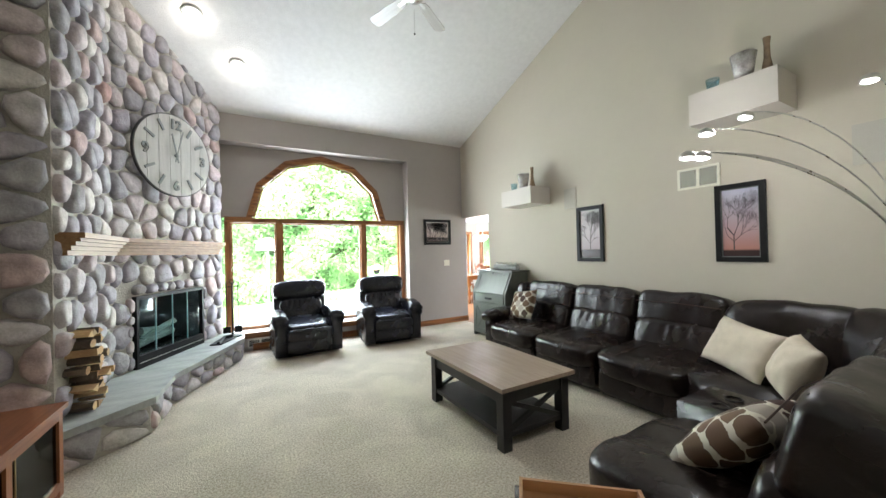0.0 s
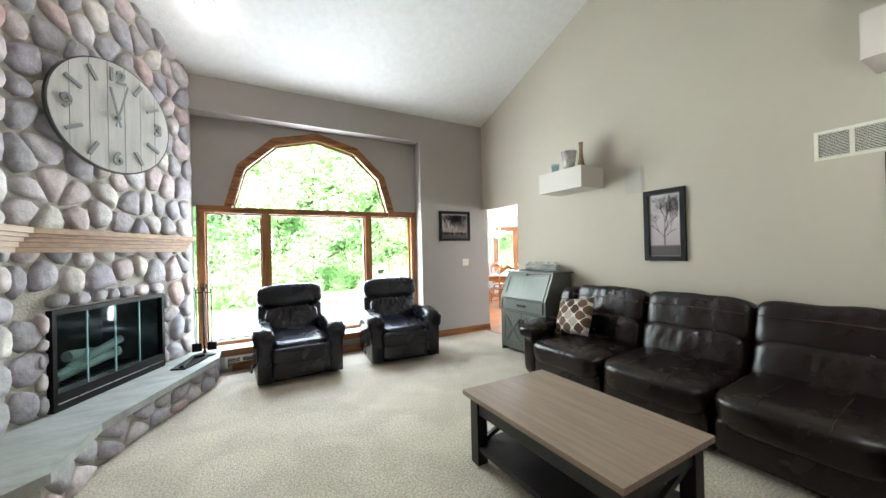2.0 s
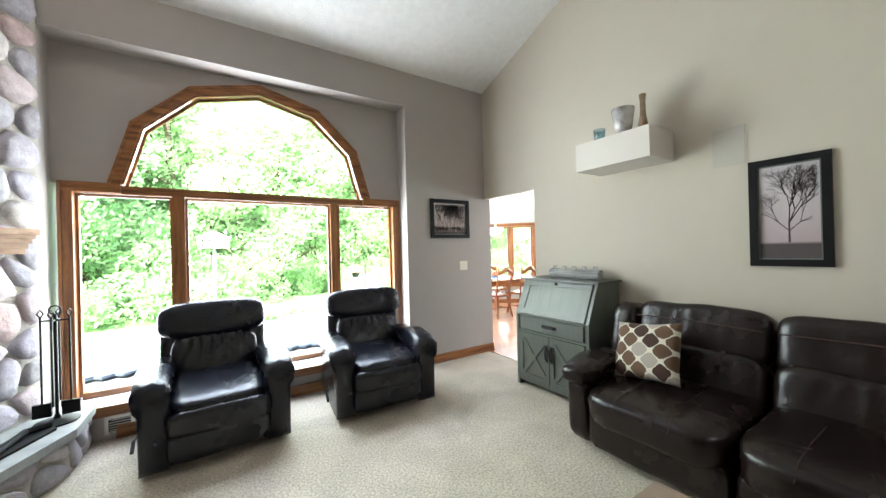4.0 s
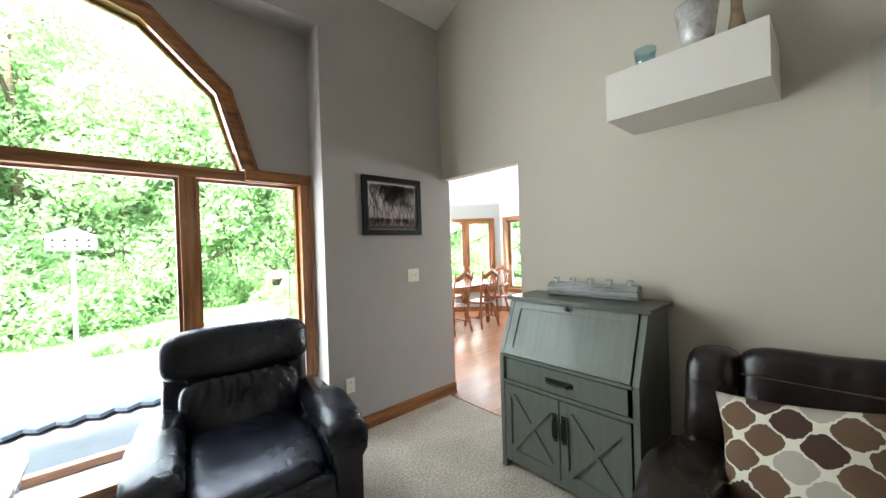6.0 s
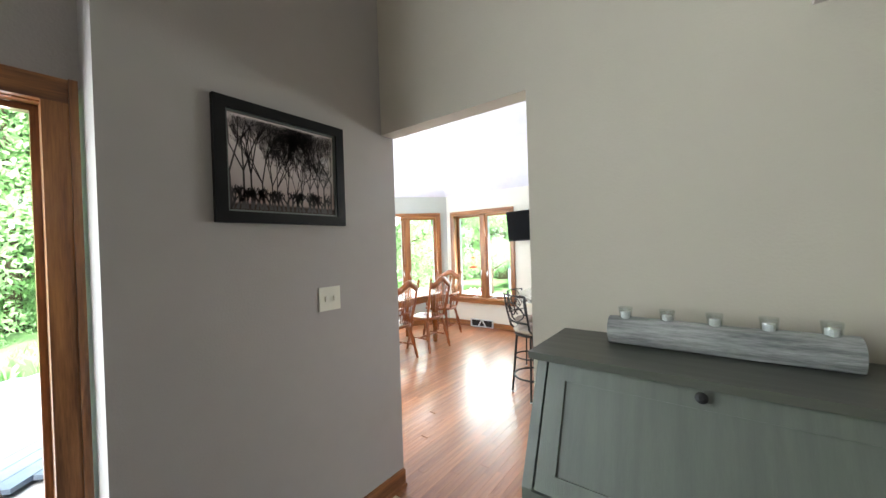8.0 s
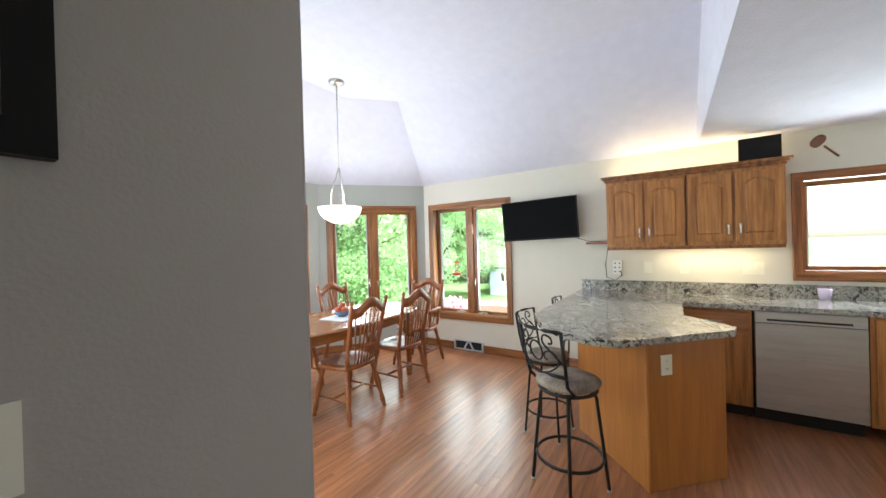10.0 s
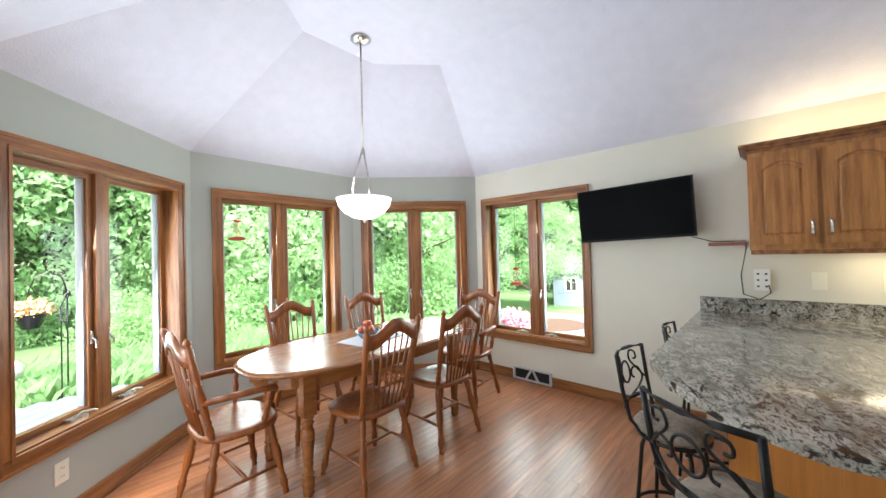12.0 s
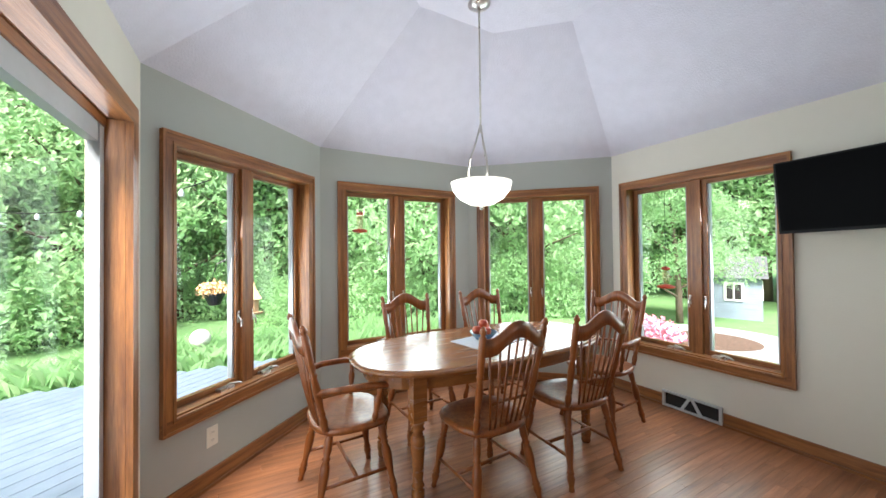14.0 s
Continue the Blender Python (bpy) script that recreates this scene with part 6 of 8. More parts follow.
def ceiling_fan():
    c = (1.62, 3.20)
    z = ceil_z(c[1])
    t = thing("ceiling_fan", "nickel ceiling fan with pale blades, at rest", "fan", (c[0], c[1], 4.09))
    part("downrod", lathe([(0.012, 0.0), (0.012, z - 4.13 - 0.05)], 10), M_METAL, t, m=pose(0, 0, 0.06))
    part("canopy", lathe([(0.03, z - 4.13 - 0.09), (0.07, z - 4.13 - 0.03), (0.075, z - 4.13 + 0.03)], 20), M_METAL, t, smooth=True)
    part("motor", lathe([(0.03, -0.10), (0.08, -0.08), (0.11, -0.02), (0.11, 0.05), (0.05, 0.09), (0.015, 0.1)], 24), M_METAL, t, smooth=True)
    mb = wood("fan_blade", (0.45, 0.42, 0.38), (0.36, 0.33, 0.30), axis="x")
    for k in range(5):
        a = 37 + 72 * k
        m = pose(0, 0, -0.02, 0, 0, a) @ pose(0, 0, 0, 11)
        b = part("blade", (lambda q: (prism(q, [(0.16, -0.045), (0.22, -0.062), (0.62, -0.075), (0.665, -0.055), (0.68, 0.0), (0.665, 0.055), (0.62, 0.075), (0.22, 0.062), (0.16, 0.045)], 0, 0.007), q)[1])(bmesh.new()), mb, t, m=m)
        box("blade_iron", M_METAL, 0.07, 0.24, -0.018, 0.018, -0.006, -0.0005, b)
    bm = bmesh.new()
    tube(bm, [(0.05, 0.12, -0.09), (0.05, 0.12, -0.34)], 0.0025, 5)
    part("pull_chain", bm, M_METAL, t)
    part("chain_knob", lathe([(0.003, 0), (0.011, 0.008), (0.003, 0.022)], 10), M_BLACK, t, m=pose(0.05, 0.12, -0.362))


ceiling_fan()

# ---- dining room ----
M_CHAIR = wood("honey_oak", (0.31, 0.092, 0.02), (0.16, 0.042, 0.009), axis="z", rough=0.32, coat=0.15)
M_TABLE = wood("table_oak", (0.30, 0.112, 0.031), (0.18, 0.062, 0.017), axis="x", rough=0.25, coat=0.2)


def turned(L, r, k=1.0):
    """Turned leg of length L: vase, rings and taper, top to bottom up the z axis."""
    f = ((0.62, 0.0), (0.70, 0.02), (0.55, 0.06), (0.75, 0.10), (0.95, 0.16), (0.70, 0.20), (0.95, 0.22), (0.72, 0.24), (0.62, 0.30), (0.85, 0.42), (1.05, 0.55), (0.95, 0.64), (0.62, 0.70), (0.95, 0.72), (0.62, 0.745), (0.85, 0.80), (0.85, 0.90), (0.6, 1.0))
    return lathe([(r * a, L * z) for a, z in f], 12)


def dining_chair(arm=False):
    """Faces local +y; origin on the floor under the seat's middle."""
    c = thing("dining_armchair" if arm else "dining_chair", "honey oak spindle-back dining %s" % ("armchair at the table's end" if arm else "chair drawn up to the table"), "chair", (0, 0, 0), 0, "chairs round the table")
    w = 1.08 if arm else 1.0
    bm = bmesh.new()
    n = 28
    def outline(s):
        o = []
        for i in range(n):
            a = 2 * math.pi * i / n
            x, y = math.cos(a), math.sin(a)
            q = (abs(x) ** 3 + abs(y) ** 3) ** (1 / 3)
            o.append((x / q * 0.225 * w * s * (1 + 0.06 * y / q), y / q * 0.215 * s))
        return o
    rings = []
    for s, z in ((0.90, 0.425), (0.985, 0.430), (1.0, 0.443), (0.985, 0.458), (0.92, 0.463), (0.6, 0.452), (0.2, 0.450)):
        rings.append([bm.verts.new((x, y, z)) for x, y in outline(s)])
    for a, b in zip(rings, rings[1:]):
        for i in range(n):
            bm.faces.new((a[i], a[(i + 1) % n], b[(i + 1) % n], b[i]))
    bm.faces.new(rings[0][::-1])
    bm.faces.new(rings[-1])
    part("seat", bm, M_CHAIR, c, "saddled oak seat", smooth=True)
    tops, feet = [], []
    for sx in (-1, 1):
        for sy in (-1, 1):
            p, q = (sx * 0.215 * w, sy * 0.205 + (-0.02 if sy < 0 else 0.0), 0.0), (sx * 0.155 * w, sy * 0.140, 0.432)
            L = (Vector(q) - Vector(p)).length
            leg = part("leg", turned(L, 0.0255), M_CHAIR, c, smooth=True, m=along(p, q))
            part("glide", lathe([(0.012, -0.0), (0.013, 0.012), (0.011, 0.013)], 10), M_METAL, leg, "metal foot glide")

    def mid(sx, sy, f):
        a, b = Vector((sx * 0.215 * w, sy * 0.205 + (-0.02 if sy < 0 else 0.0), 0.0)), Vector((sx * 0.155 * w, sy * 0.140, 0.432))
        return a + (b - a) * f
    for sx in (-1, 1):
        bm = bmesh.new()
        tube(bm, [mid(sx, -1, 0.40), (mid(sx, -1, 0.40) + mid(sx, 1, 0.40)) / 2, mid(sx, 1, 0.40)], 0.010, 8)
        part("stretcher", bm, M_CHAIR, c, smooth=True)
    bm = bmesh.new()
    tube(bm, [(mid(-1, -1, 0.4) + mid(-1, 1, 0.4)) / 2, (mid(1, -1, 0.4) + mid(1, 1, 0.4)) / 2], 0.011, 8)
    part("stretcher", bm, M_CHAIR, c, smooth=True)
    # back: posts, crest, spindles
    H = 1.02
    for sx in (-1, 1):
        p, q = Vector((sx * 0.175 * w, -0.165, 0.455)), Vector((sx * 0.215 * w, -0.285, H))
        L = (q - p).length
        f = ((0.016, 0), (0.017, 0.05), (0.020, 0.10), (0.013, 0.15), (0.020, 0.17), (0.014, 0.19), (0.018, 0.28), (0.021, 0.40), (0.015, 0.52), (0.021, 0.54), (0.015, 0.56), (0.019, 0.62), (0.019, 0.90), (0.011, 0.925), (0.019, 0.945), (0.017, 0.97), (0.006, 1.0))
        part("back_post", lathe([(r, z * L) for r, z in f], 12), M_CHAIR, c, smooth=True, m=along(p, q))
    bm = bmesh.new()
    k = 20
    ringv = []
    for i in range(k + 1):
        u = -1 + 2 * i / k
        x = u * 0.205 * w
        arch = 0.045 * math.cos(u * math.pi) + 0.0
        yb = -0.268 - 0.030 * (1 - u * u)
        zt, zb = 0.985 + max(arch, -0.03), 0.895 + max(arch, -0.03) * 0.9 + 0.01 * (1 - abs(u))
        ringv.append([bm.verts.new((x, yb + dy, z)) for dy, z in ((0.009, zb), (0.011, (zb + zt) / 2), (0.007, zt), (-0.009, zt), (-0.011, (zb + zt) / 2), (-0.009, zb))])
    for a, b in zip(ringv, ringv[1:]):
        for i in range(6):
            bm.faces.new((a[i], a[(i + 1) % 6], b[(i + 1) % 6], b[i]))
    bm.faces.new(ringv[0])
    bm.faces.new(ringv[-1])
    part("crest_rail", bm, M_CHAIR, c, "arched crest rail", smooth=True)
    for i in range(7):
        u = (i - 3) / 3
        x0, x1 = u * 0.105 * w, u * 0.165 * w
        arch = 0.045 * math.cos(u * 0.8 * math.pi)
        p, q = (x0, -0.185, 0.452), (x1, -0.268 - 0.028 * (1 - u * u), 0.905 + max(arch, -0.03) * 0.9)
        bm = bmesh.new()
        mid1 = ((p[0] * 0.62 + q[0] * 0.38), (p[1] * 0.62 + q[1] * 0.38) - 0.006, p[2] * 0.62 + q[2] * 0.38)
        tube(bm, [p, mid1, q], 0.0065, 7)
        part("spindle", bm, M_CHAIR, c, smooth=True)
    bm = bmesh.new()
    tube(bm, [(-0.125 * w, -0.212, 0.60), (0, -0.222, 0.61), (0.125 * w, -0.212, 0.60)], 0.010, 8)
    part("lower_rail", bm, M_CHAIR, c, smooth=True)
    if arm:
        for sx in (-1, 1):
            bm = bmesh.new()
            tube(bm, [(sx * 0.192 * w, -0.215, 0.665), (sx * 0.235 * w, -0.08, 0.675), (sx * 0.245 * w, 0.06, 0.672), (sx * 0.240 * w, 0.15, 0.655)], 0.019, 9)
            part("armrest", bm, M_CHAIR, c, smooth=True)
            p, q = (sx * 0.205 * w, 0.085, 0.455), (sx * 0.242 * w, 0.11, 0.655)
            part("arm_post", turned((Vector(q) - Vector(p)).length, 0.019), M_CHAIR, c, smooth=True, m=along(p, q))
    return c


CH = dining_chair()
CH.matrix_basis = pose(5.71, 7.80, 0.001, 0, 0, 3)
for x, y, rz in ((6.37, 7.77, -2), (5.74, 8.68, 183), (6.48, 8.66, 178)):
    copy_thing(CH, pose(x, y, 0.001, 0, 0, rz))
AC = dining_chair(True)
AC.matrix_basis = pose(5.04, 8.23, 0.001, 0, 0, -88)
copy_thing(AC, pose(7.07, 8.05, 0.001, 0, 0, 95))


def dining_table():
    t = thing("dining_table", "oval honey oak dining table with turned legs", "table", (6.0, 8.16, 0))
    hx, hy = 0.95, 0.46

    def oval(s):
        o = []
        n = 48
        for i in range(n):
            a = 2 * math.pi * i / n
            x, y = math.cos(a), math.sin(a)
            q = (abs(x) ** 2.7 + abs(y) ** 2.7) ** (1 / 2.7)
            o.append((x / q * (hx + s), y / q * (hy + s)))
        return o
    bm = bmesh.new()
    rings = [[bm.verts.new((x, y, z)) for x, y in oval(s)] for s, z in ((-0.03, 0.722), (-0.006, 0.730), (0.0, 0.742), (-0.004, 0.752), (-0.018, 0.757), (-0.022, 0.760))]
    for a, b in zip(rings, rings[1:]):
        for i in range(48):
            bm.faces.new((a[i], a[(i + 1) % 48], b[(i + 1) % 48], b[i]))
    bm.faces.new(rings[0][::-1])
    bm.faces.new(rings[-1])
    part("tabletop", bm, M_TABLE, t, "glossy oak top with a moulded rim")
    bm = bmesh.new()
    prism(bm, oval(-0.085), 0.640, 0.7215)
    part("apron", bm, M_TABLE, t)
    for sx in (-1, 1):
        for sy in (-1, 1):
            L = 0.60
            f = ((0.026, 0), (0.032, 0.02), (0.030, 0.05), (0.036, 0.10), (0.036, 0.16), (0.026, 0.19), (0.036, 0.21), (0.028, 0.23), (0.032, 0.40), (0.042, 0.58), (0.038, 0.64), (0.026, 0.69), (0.040, 0.71), (0.028, 0.735), (0.040, 0.76), (0.030, 0.79))
            leg = part("leg", lathe([(r, z * L) for r, z in f], 16), M_TABLE, t, smooth=True, m=pose(sx * 0.67, sy * 0.285, 0))
            box("leg_block", M_TABLE, -0.04, 0.04, -0.04, 0.04, 0.474, 0.7215, leg, bevel=0.004)
    for x in (-0.16, 0.16):
        box("leaf_joint", M_GAP, x - 0.0008, x + 0.0008, -0.43, 0.43, 0.7601, 0.7604, t)


dining_table()
M_RUNNER = mat("pale_placemat", (0.62, 0.64, 0.68), 0.9, vary=(0.52, 0.55, 0.60), scale=40)
tagged(box("placemat", M_RUNNER, -0.22, 0.22, -0.15, 0.15, 0, 0.004, m=pose(6.0, 8.14, 0.7606, 0, 0, 10)), "pale blue-grey cloth placemat on the table", "placemat")
bowl = part("fruit_bowl", lathe([(0.05, 0), (0.055, 0.008), (0.10, 0.055), (0.096, 0.055), (0.05, 0.014)], 24), mat("blue_glaze", (0.10, 0.16, 0.24), 0.2), smooth=True, m=pose(5.98, 8.17, 0.7655))
tagged(bowl, "blue glazed bowl holding apples", "bowl")
M_APPLE = mat("apple_skin", (0.42, 0.03, 0.025), 0.3, vary=(0.55, 0.16, 0.05), scale=14)
for dx, dy, dz in ((-0.035, 0.02, 0.062), (0.04, 0.03, 0.062), (0.0, -0.04, 0.062), (0.01, 0.01, 0.105)):
    a = part("apple", lathe([(0.004, 0.006), (0.018, 0.0), (0.030, 0.012), (0.036, 0.032), (0.031, 0.052), (0.016, 0.060), (0.003, 0.052)], 16), M_APPLE, smooth=True, m=pose(5.98 + dx, 8.17 + dy, 0.7655 + dz - 0.03))
    tagged(a, "red apple in the bowl", "fruit", "apples in the bowl")


def pendant():
    t = thing("pendant_lamp", "nickel pendant lamp with a white glass bowl", "lamp", (5.93, 8.1, 0))
    part("canopy", lathe([(0.075, HT - 0.001), (0.078, HT - 0.012), (0.05, HT - 0.028), (0.02, HT - 0.034)], 28), M_METAL, t, smooth=True)
    part("stem", lathe([(0.0065, 2.22), (0.0065, HT - 0.03)], 10), M_METAL, t, smooth=True)
    part("stem_knuckle", lathe([(0.010, 2.20), (0.014, 2.22), (0.010, 2.25)], 12), M_METAL, t)
    for a in (0, 2.094, 4.189):
        c, s = math.cos(a + 0.4), math.sin(a + 0.4)
        bm = bmesh.new()
        tube(bm, [(0.008 * c, 0.008 * s, 2.23), (0.035 * c, 0.035 * s, 2.13), (0.075 * c, 0.075 * s, 2.02), (0.088 * c, 0.088 * s, 1.93), (0.078 * c, 0.078 * s, 1.865)], 0.0065, 7)
        part("arm", bm, M_METAL, t, smooth=True)
    g = mat("lit_alabaster", (1.0, 0.97, 0.90), 0.35, emit=0.3)
    part("glass_bowl", lathe([(0.02, 1.695), (0.08, 1.706), (0.15, 1.745), (0.195, 1.80), (0.210, 1.855), (0.204, 1.855), (0.188, 1.803), (0.14, 1.752), (0.07, 1.715), (0.01, 1.706)], 36), g, t, "lit frosted white glass bowl", smooth=True)
    part("finial", lathe([(0.004, 1.668), (0.014, 1.680), (0.010, 1.694)], 14), M_METAL, t, smooth=True)


pendant()
point("pendant_light", (5.93, 8.1, 1.95), 0.8, (1.0, 0.92, 0.80), 0.06)

# ---- kitchen ----


def granite():
    """Pale polished stone: grey wisps, black mineral streaks along the vein and a broad brown-grey band."""
    m = mat("granite", (0.54, 0.52, 0.465), 0.1, vary=(0.27, 0.26, 0.23), scale=11, coat=0.3, detail=9)
    n, l = m.node_tree.nodes, m.node_tree.links
    b = n["Principled BSDF"]
    src = b.inputs["Base Color"].links[0].from_socket
    tc, turn = n.new("ShaderNodeTexCoord"), n.new("ShaderNodeMapping")
    turn.inputs["Rotation"].default_value = (0, 0, radians(-14))
    l.new(tc.outputs["Object"], turn.inputs[0])
    for stretch, size, warp, lo, hi, dark in (((1.0, 1.9, 1.9), 9.0, 1.4, 0.40, 0.455, (0.07, 0.07, 0.075)), ((1.0, 2.2, 2.2), 2.4, 2.0, 0.36, 0.52, (0.50, 0.47, 0.42)), ((1, 2.0, 2.0), 34.0, 1.0, 0.41, 0.50, (0.20, 0.19, 0.175))):
        mp, nz, mr, mx = n.new("ShaderNodeMapping"), n.new("ShaderNodeTexNoise"), n.new("ShaderNodeMapRange"), n.new("ShaderNodeMix")
        mp.inputs["Scale"].default_value = stretch
        nz.inputs["Scale"].default_value, nz.inputs["Detail"].default_value, nz.inputs["Roughness"].default_value, nz.inputs["Distortion"].default_value = size, 10, 0.66, warp
        mr.inputs["From Min"].default_value, mr.inputs["From Max"].default_value = lo, hi
        mx.data_type, mx.blend_type = "RGBA", "MIX"
        l.new(turn.outputs[0], mp.inputs[0])
        l.new(mp.outputs[0], nz.inputs["Vector"])
        l.new(nz.outputs["Fac"], mr.inputs["Value"])
        l.new(mr.outputs[0], mx.inputs["Factor"])
        mul = n.new("ShaderNodeMix")
        mul.data_type, mul.blend_type = "RGBA", "MULTIPLY"
        mul.inputs["Factor"].default_value = 1
        mul.inputs["B"].default_value = (*dark, 1)
        l.new(src, mul.inputs["A"])
        l.new(mul.outputs["Result"], mx.inputs["A"])
        l.new(src, mx.inputs["B"])
        src = mx.outputs["Result"]
    l.new(src, b.inputs["Base Color"])
    return m


M_GRAN = granite()
CT = [(7.785, 6.22), (6.17, 6.24), (5.90, 6.12), (5.68, 5.92), (5.60, 5.74), (5.61, 5.60), (6.16, 5.06), (6.26, 5.04), (6.54, 5.29), (7.17, 5.29), (7.17, 2.72), (7.785, 2.72)]
wt = thing("worktop", "polished grey-veined granite worktop with a rounded bar end", "worktop")
bm = bmesh.new()
prism(bm, CT[::-1], 0.875, 0.912)
part("slab", bm, M_GRAN, wt, bevel=0.010, seg=3)
box("backsplash", M_GRAN, 7.765, 7.7885, 2.72, 6.215, 0.9125, 1.025, wt, bevel=0.003)
M_PENP = wood("peninsula_panel", (0.46, 0.175, 0.034), (0.36, 0.13, 0.026), axis="z", rough=0.35, coat=0.3)
pen = thing("peninsula", "honey oak panelled peninsula base cabinet", "cabinet")
bm = bmesh.new()
prism(bm, [(7.785, 5.98), (6.40, 5.98), (5.86, 5.49), (6.24, 5.10), (6.52, 5.33), (7.785, 5.33)], 0.001, 0.8745)
part("body", bm, M_PENP, pen)
for (p, q) in (((6.40, 5.98), (5.86, 5.49)), ((5.86, 5.49), (6.24, 5.10))):
    L = math.hypot(q[0] - p[0], q[1] - p[1])
    box("base_strip", M_PENP, 0.01, L - 0.01, -0.014, -0.001, 0.001, 0.05, pen, m=seg_pose(q, p))
bm = bmesh.new()
tube(bm, [(5.857, 5.488, 0.002), (5.857, 5.488, 0.873)], 0.010, 6)
part("corner_bead", bm, M_PENP, pen)
d = Vector((6.24 - 5.86, 5.10 - 5.49, 0)).normalized()
nrm = Vector((d.y, -d.x, 0))
pp = Vector((5.86, 5.49, 0)) + d * 0.13
nn = nrm if nrm.x < 0 else -nrm
plate(on_wall((pp.x + nn.x * 0.001, pp.y + nn.y * 0.001, 0.72), tuple(nn)), "outlet")

# base cabinets along the wall and dishwasher
bc = thing("base_cabinet", "oak base cabinet with a drawer beside the dishwasher", "cabinet")
box("body", M_OAKC, 7.20, 7.785, 4.835, 5.325, 0.10, 0.874, bc)
box("toe_kick", M_GAP, 7.26, 7.785, 4.835, 5.325, 0.001, 0.099, bc)
dr = box("drawer_front", wood("drawer_oak", (0.46, 0.19, 0.06), (0.22, 0.08, 0.024), axis="y"), 7.18, 7.1995, 4.86, 5.29, 0.70, 0.85, bc, bevel=0.006)
bm = bmesh.new()
tube(bm, [(7.179, 5.02, 0.775), (7.15, 5.03, 0.775), (7.15, 5.12, 0.775), (7.179, 5.13, 0.775)], 0.006, 6)
part("pull", bm, M_METAL, dr)
dd = box("door", M_OAKC, 7.18, 7.1995, 4.86, 5.29, 0.13, 0.68, bc, bevel=0.006)
box("door_panel", M_OAKC, 7.174, 7.1795, 4.92, 5.23, 0.19, 0.62, dd, bevel=0.004)
dw = thing("dishwasher", "stainless steel dishwasher under the worktop", "dishwasher")
M_STEEL = mat("stainless", (0.55, 0.55, 0.55), 0.32, metal=1.0, vary=(0.46, 0.46, 0.46), scale=3, stretch=(1, 1, 12))
box("body", M_GAP, 7.22, 7.785, 4.225, 4.825, 0.10, 0.870, dw)
box("door", M_STEEL, 7.17, 7.2195, 4.23, 4.82, 0.12, 0.78, dw, bevel=0.006)
box("control_strip", M_STEEL, 7.175, 7.2195, 4.23, 4.82, 0.785, 0.868, dw, bevel=0.004)
box("handle_slot", M_GAP, 7.172, 7.1749, 4.30, 4.75, 0.80, 0.815, dw)
box("toe_kick", M_GAP, 7.26, 7.785, 4.225, 4.825, 0.001, 0.099, dw)
bc2 = thing("base_cabinet", "oak sink base cabinet along the kitchen wall", "cabinet")
box("body", M_OAKC, 7.20, 7.785, 2.75, 4.215, 0.10, 0.874, bc2)
for k in range(3):
    y = 2.77 + k * 0.48
    o = box("door", M_OAKC, 7.18, 7.1995, y + 0.01, y + 0.46, 0.13, 0.85, bc2, bevel=0.006)
    box("door_panel", M_OAKC, 7.174, 7.1795, y + 0.07, y + 0.40, 0.19, 0.79, o, bevel=0.004)


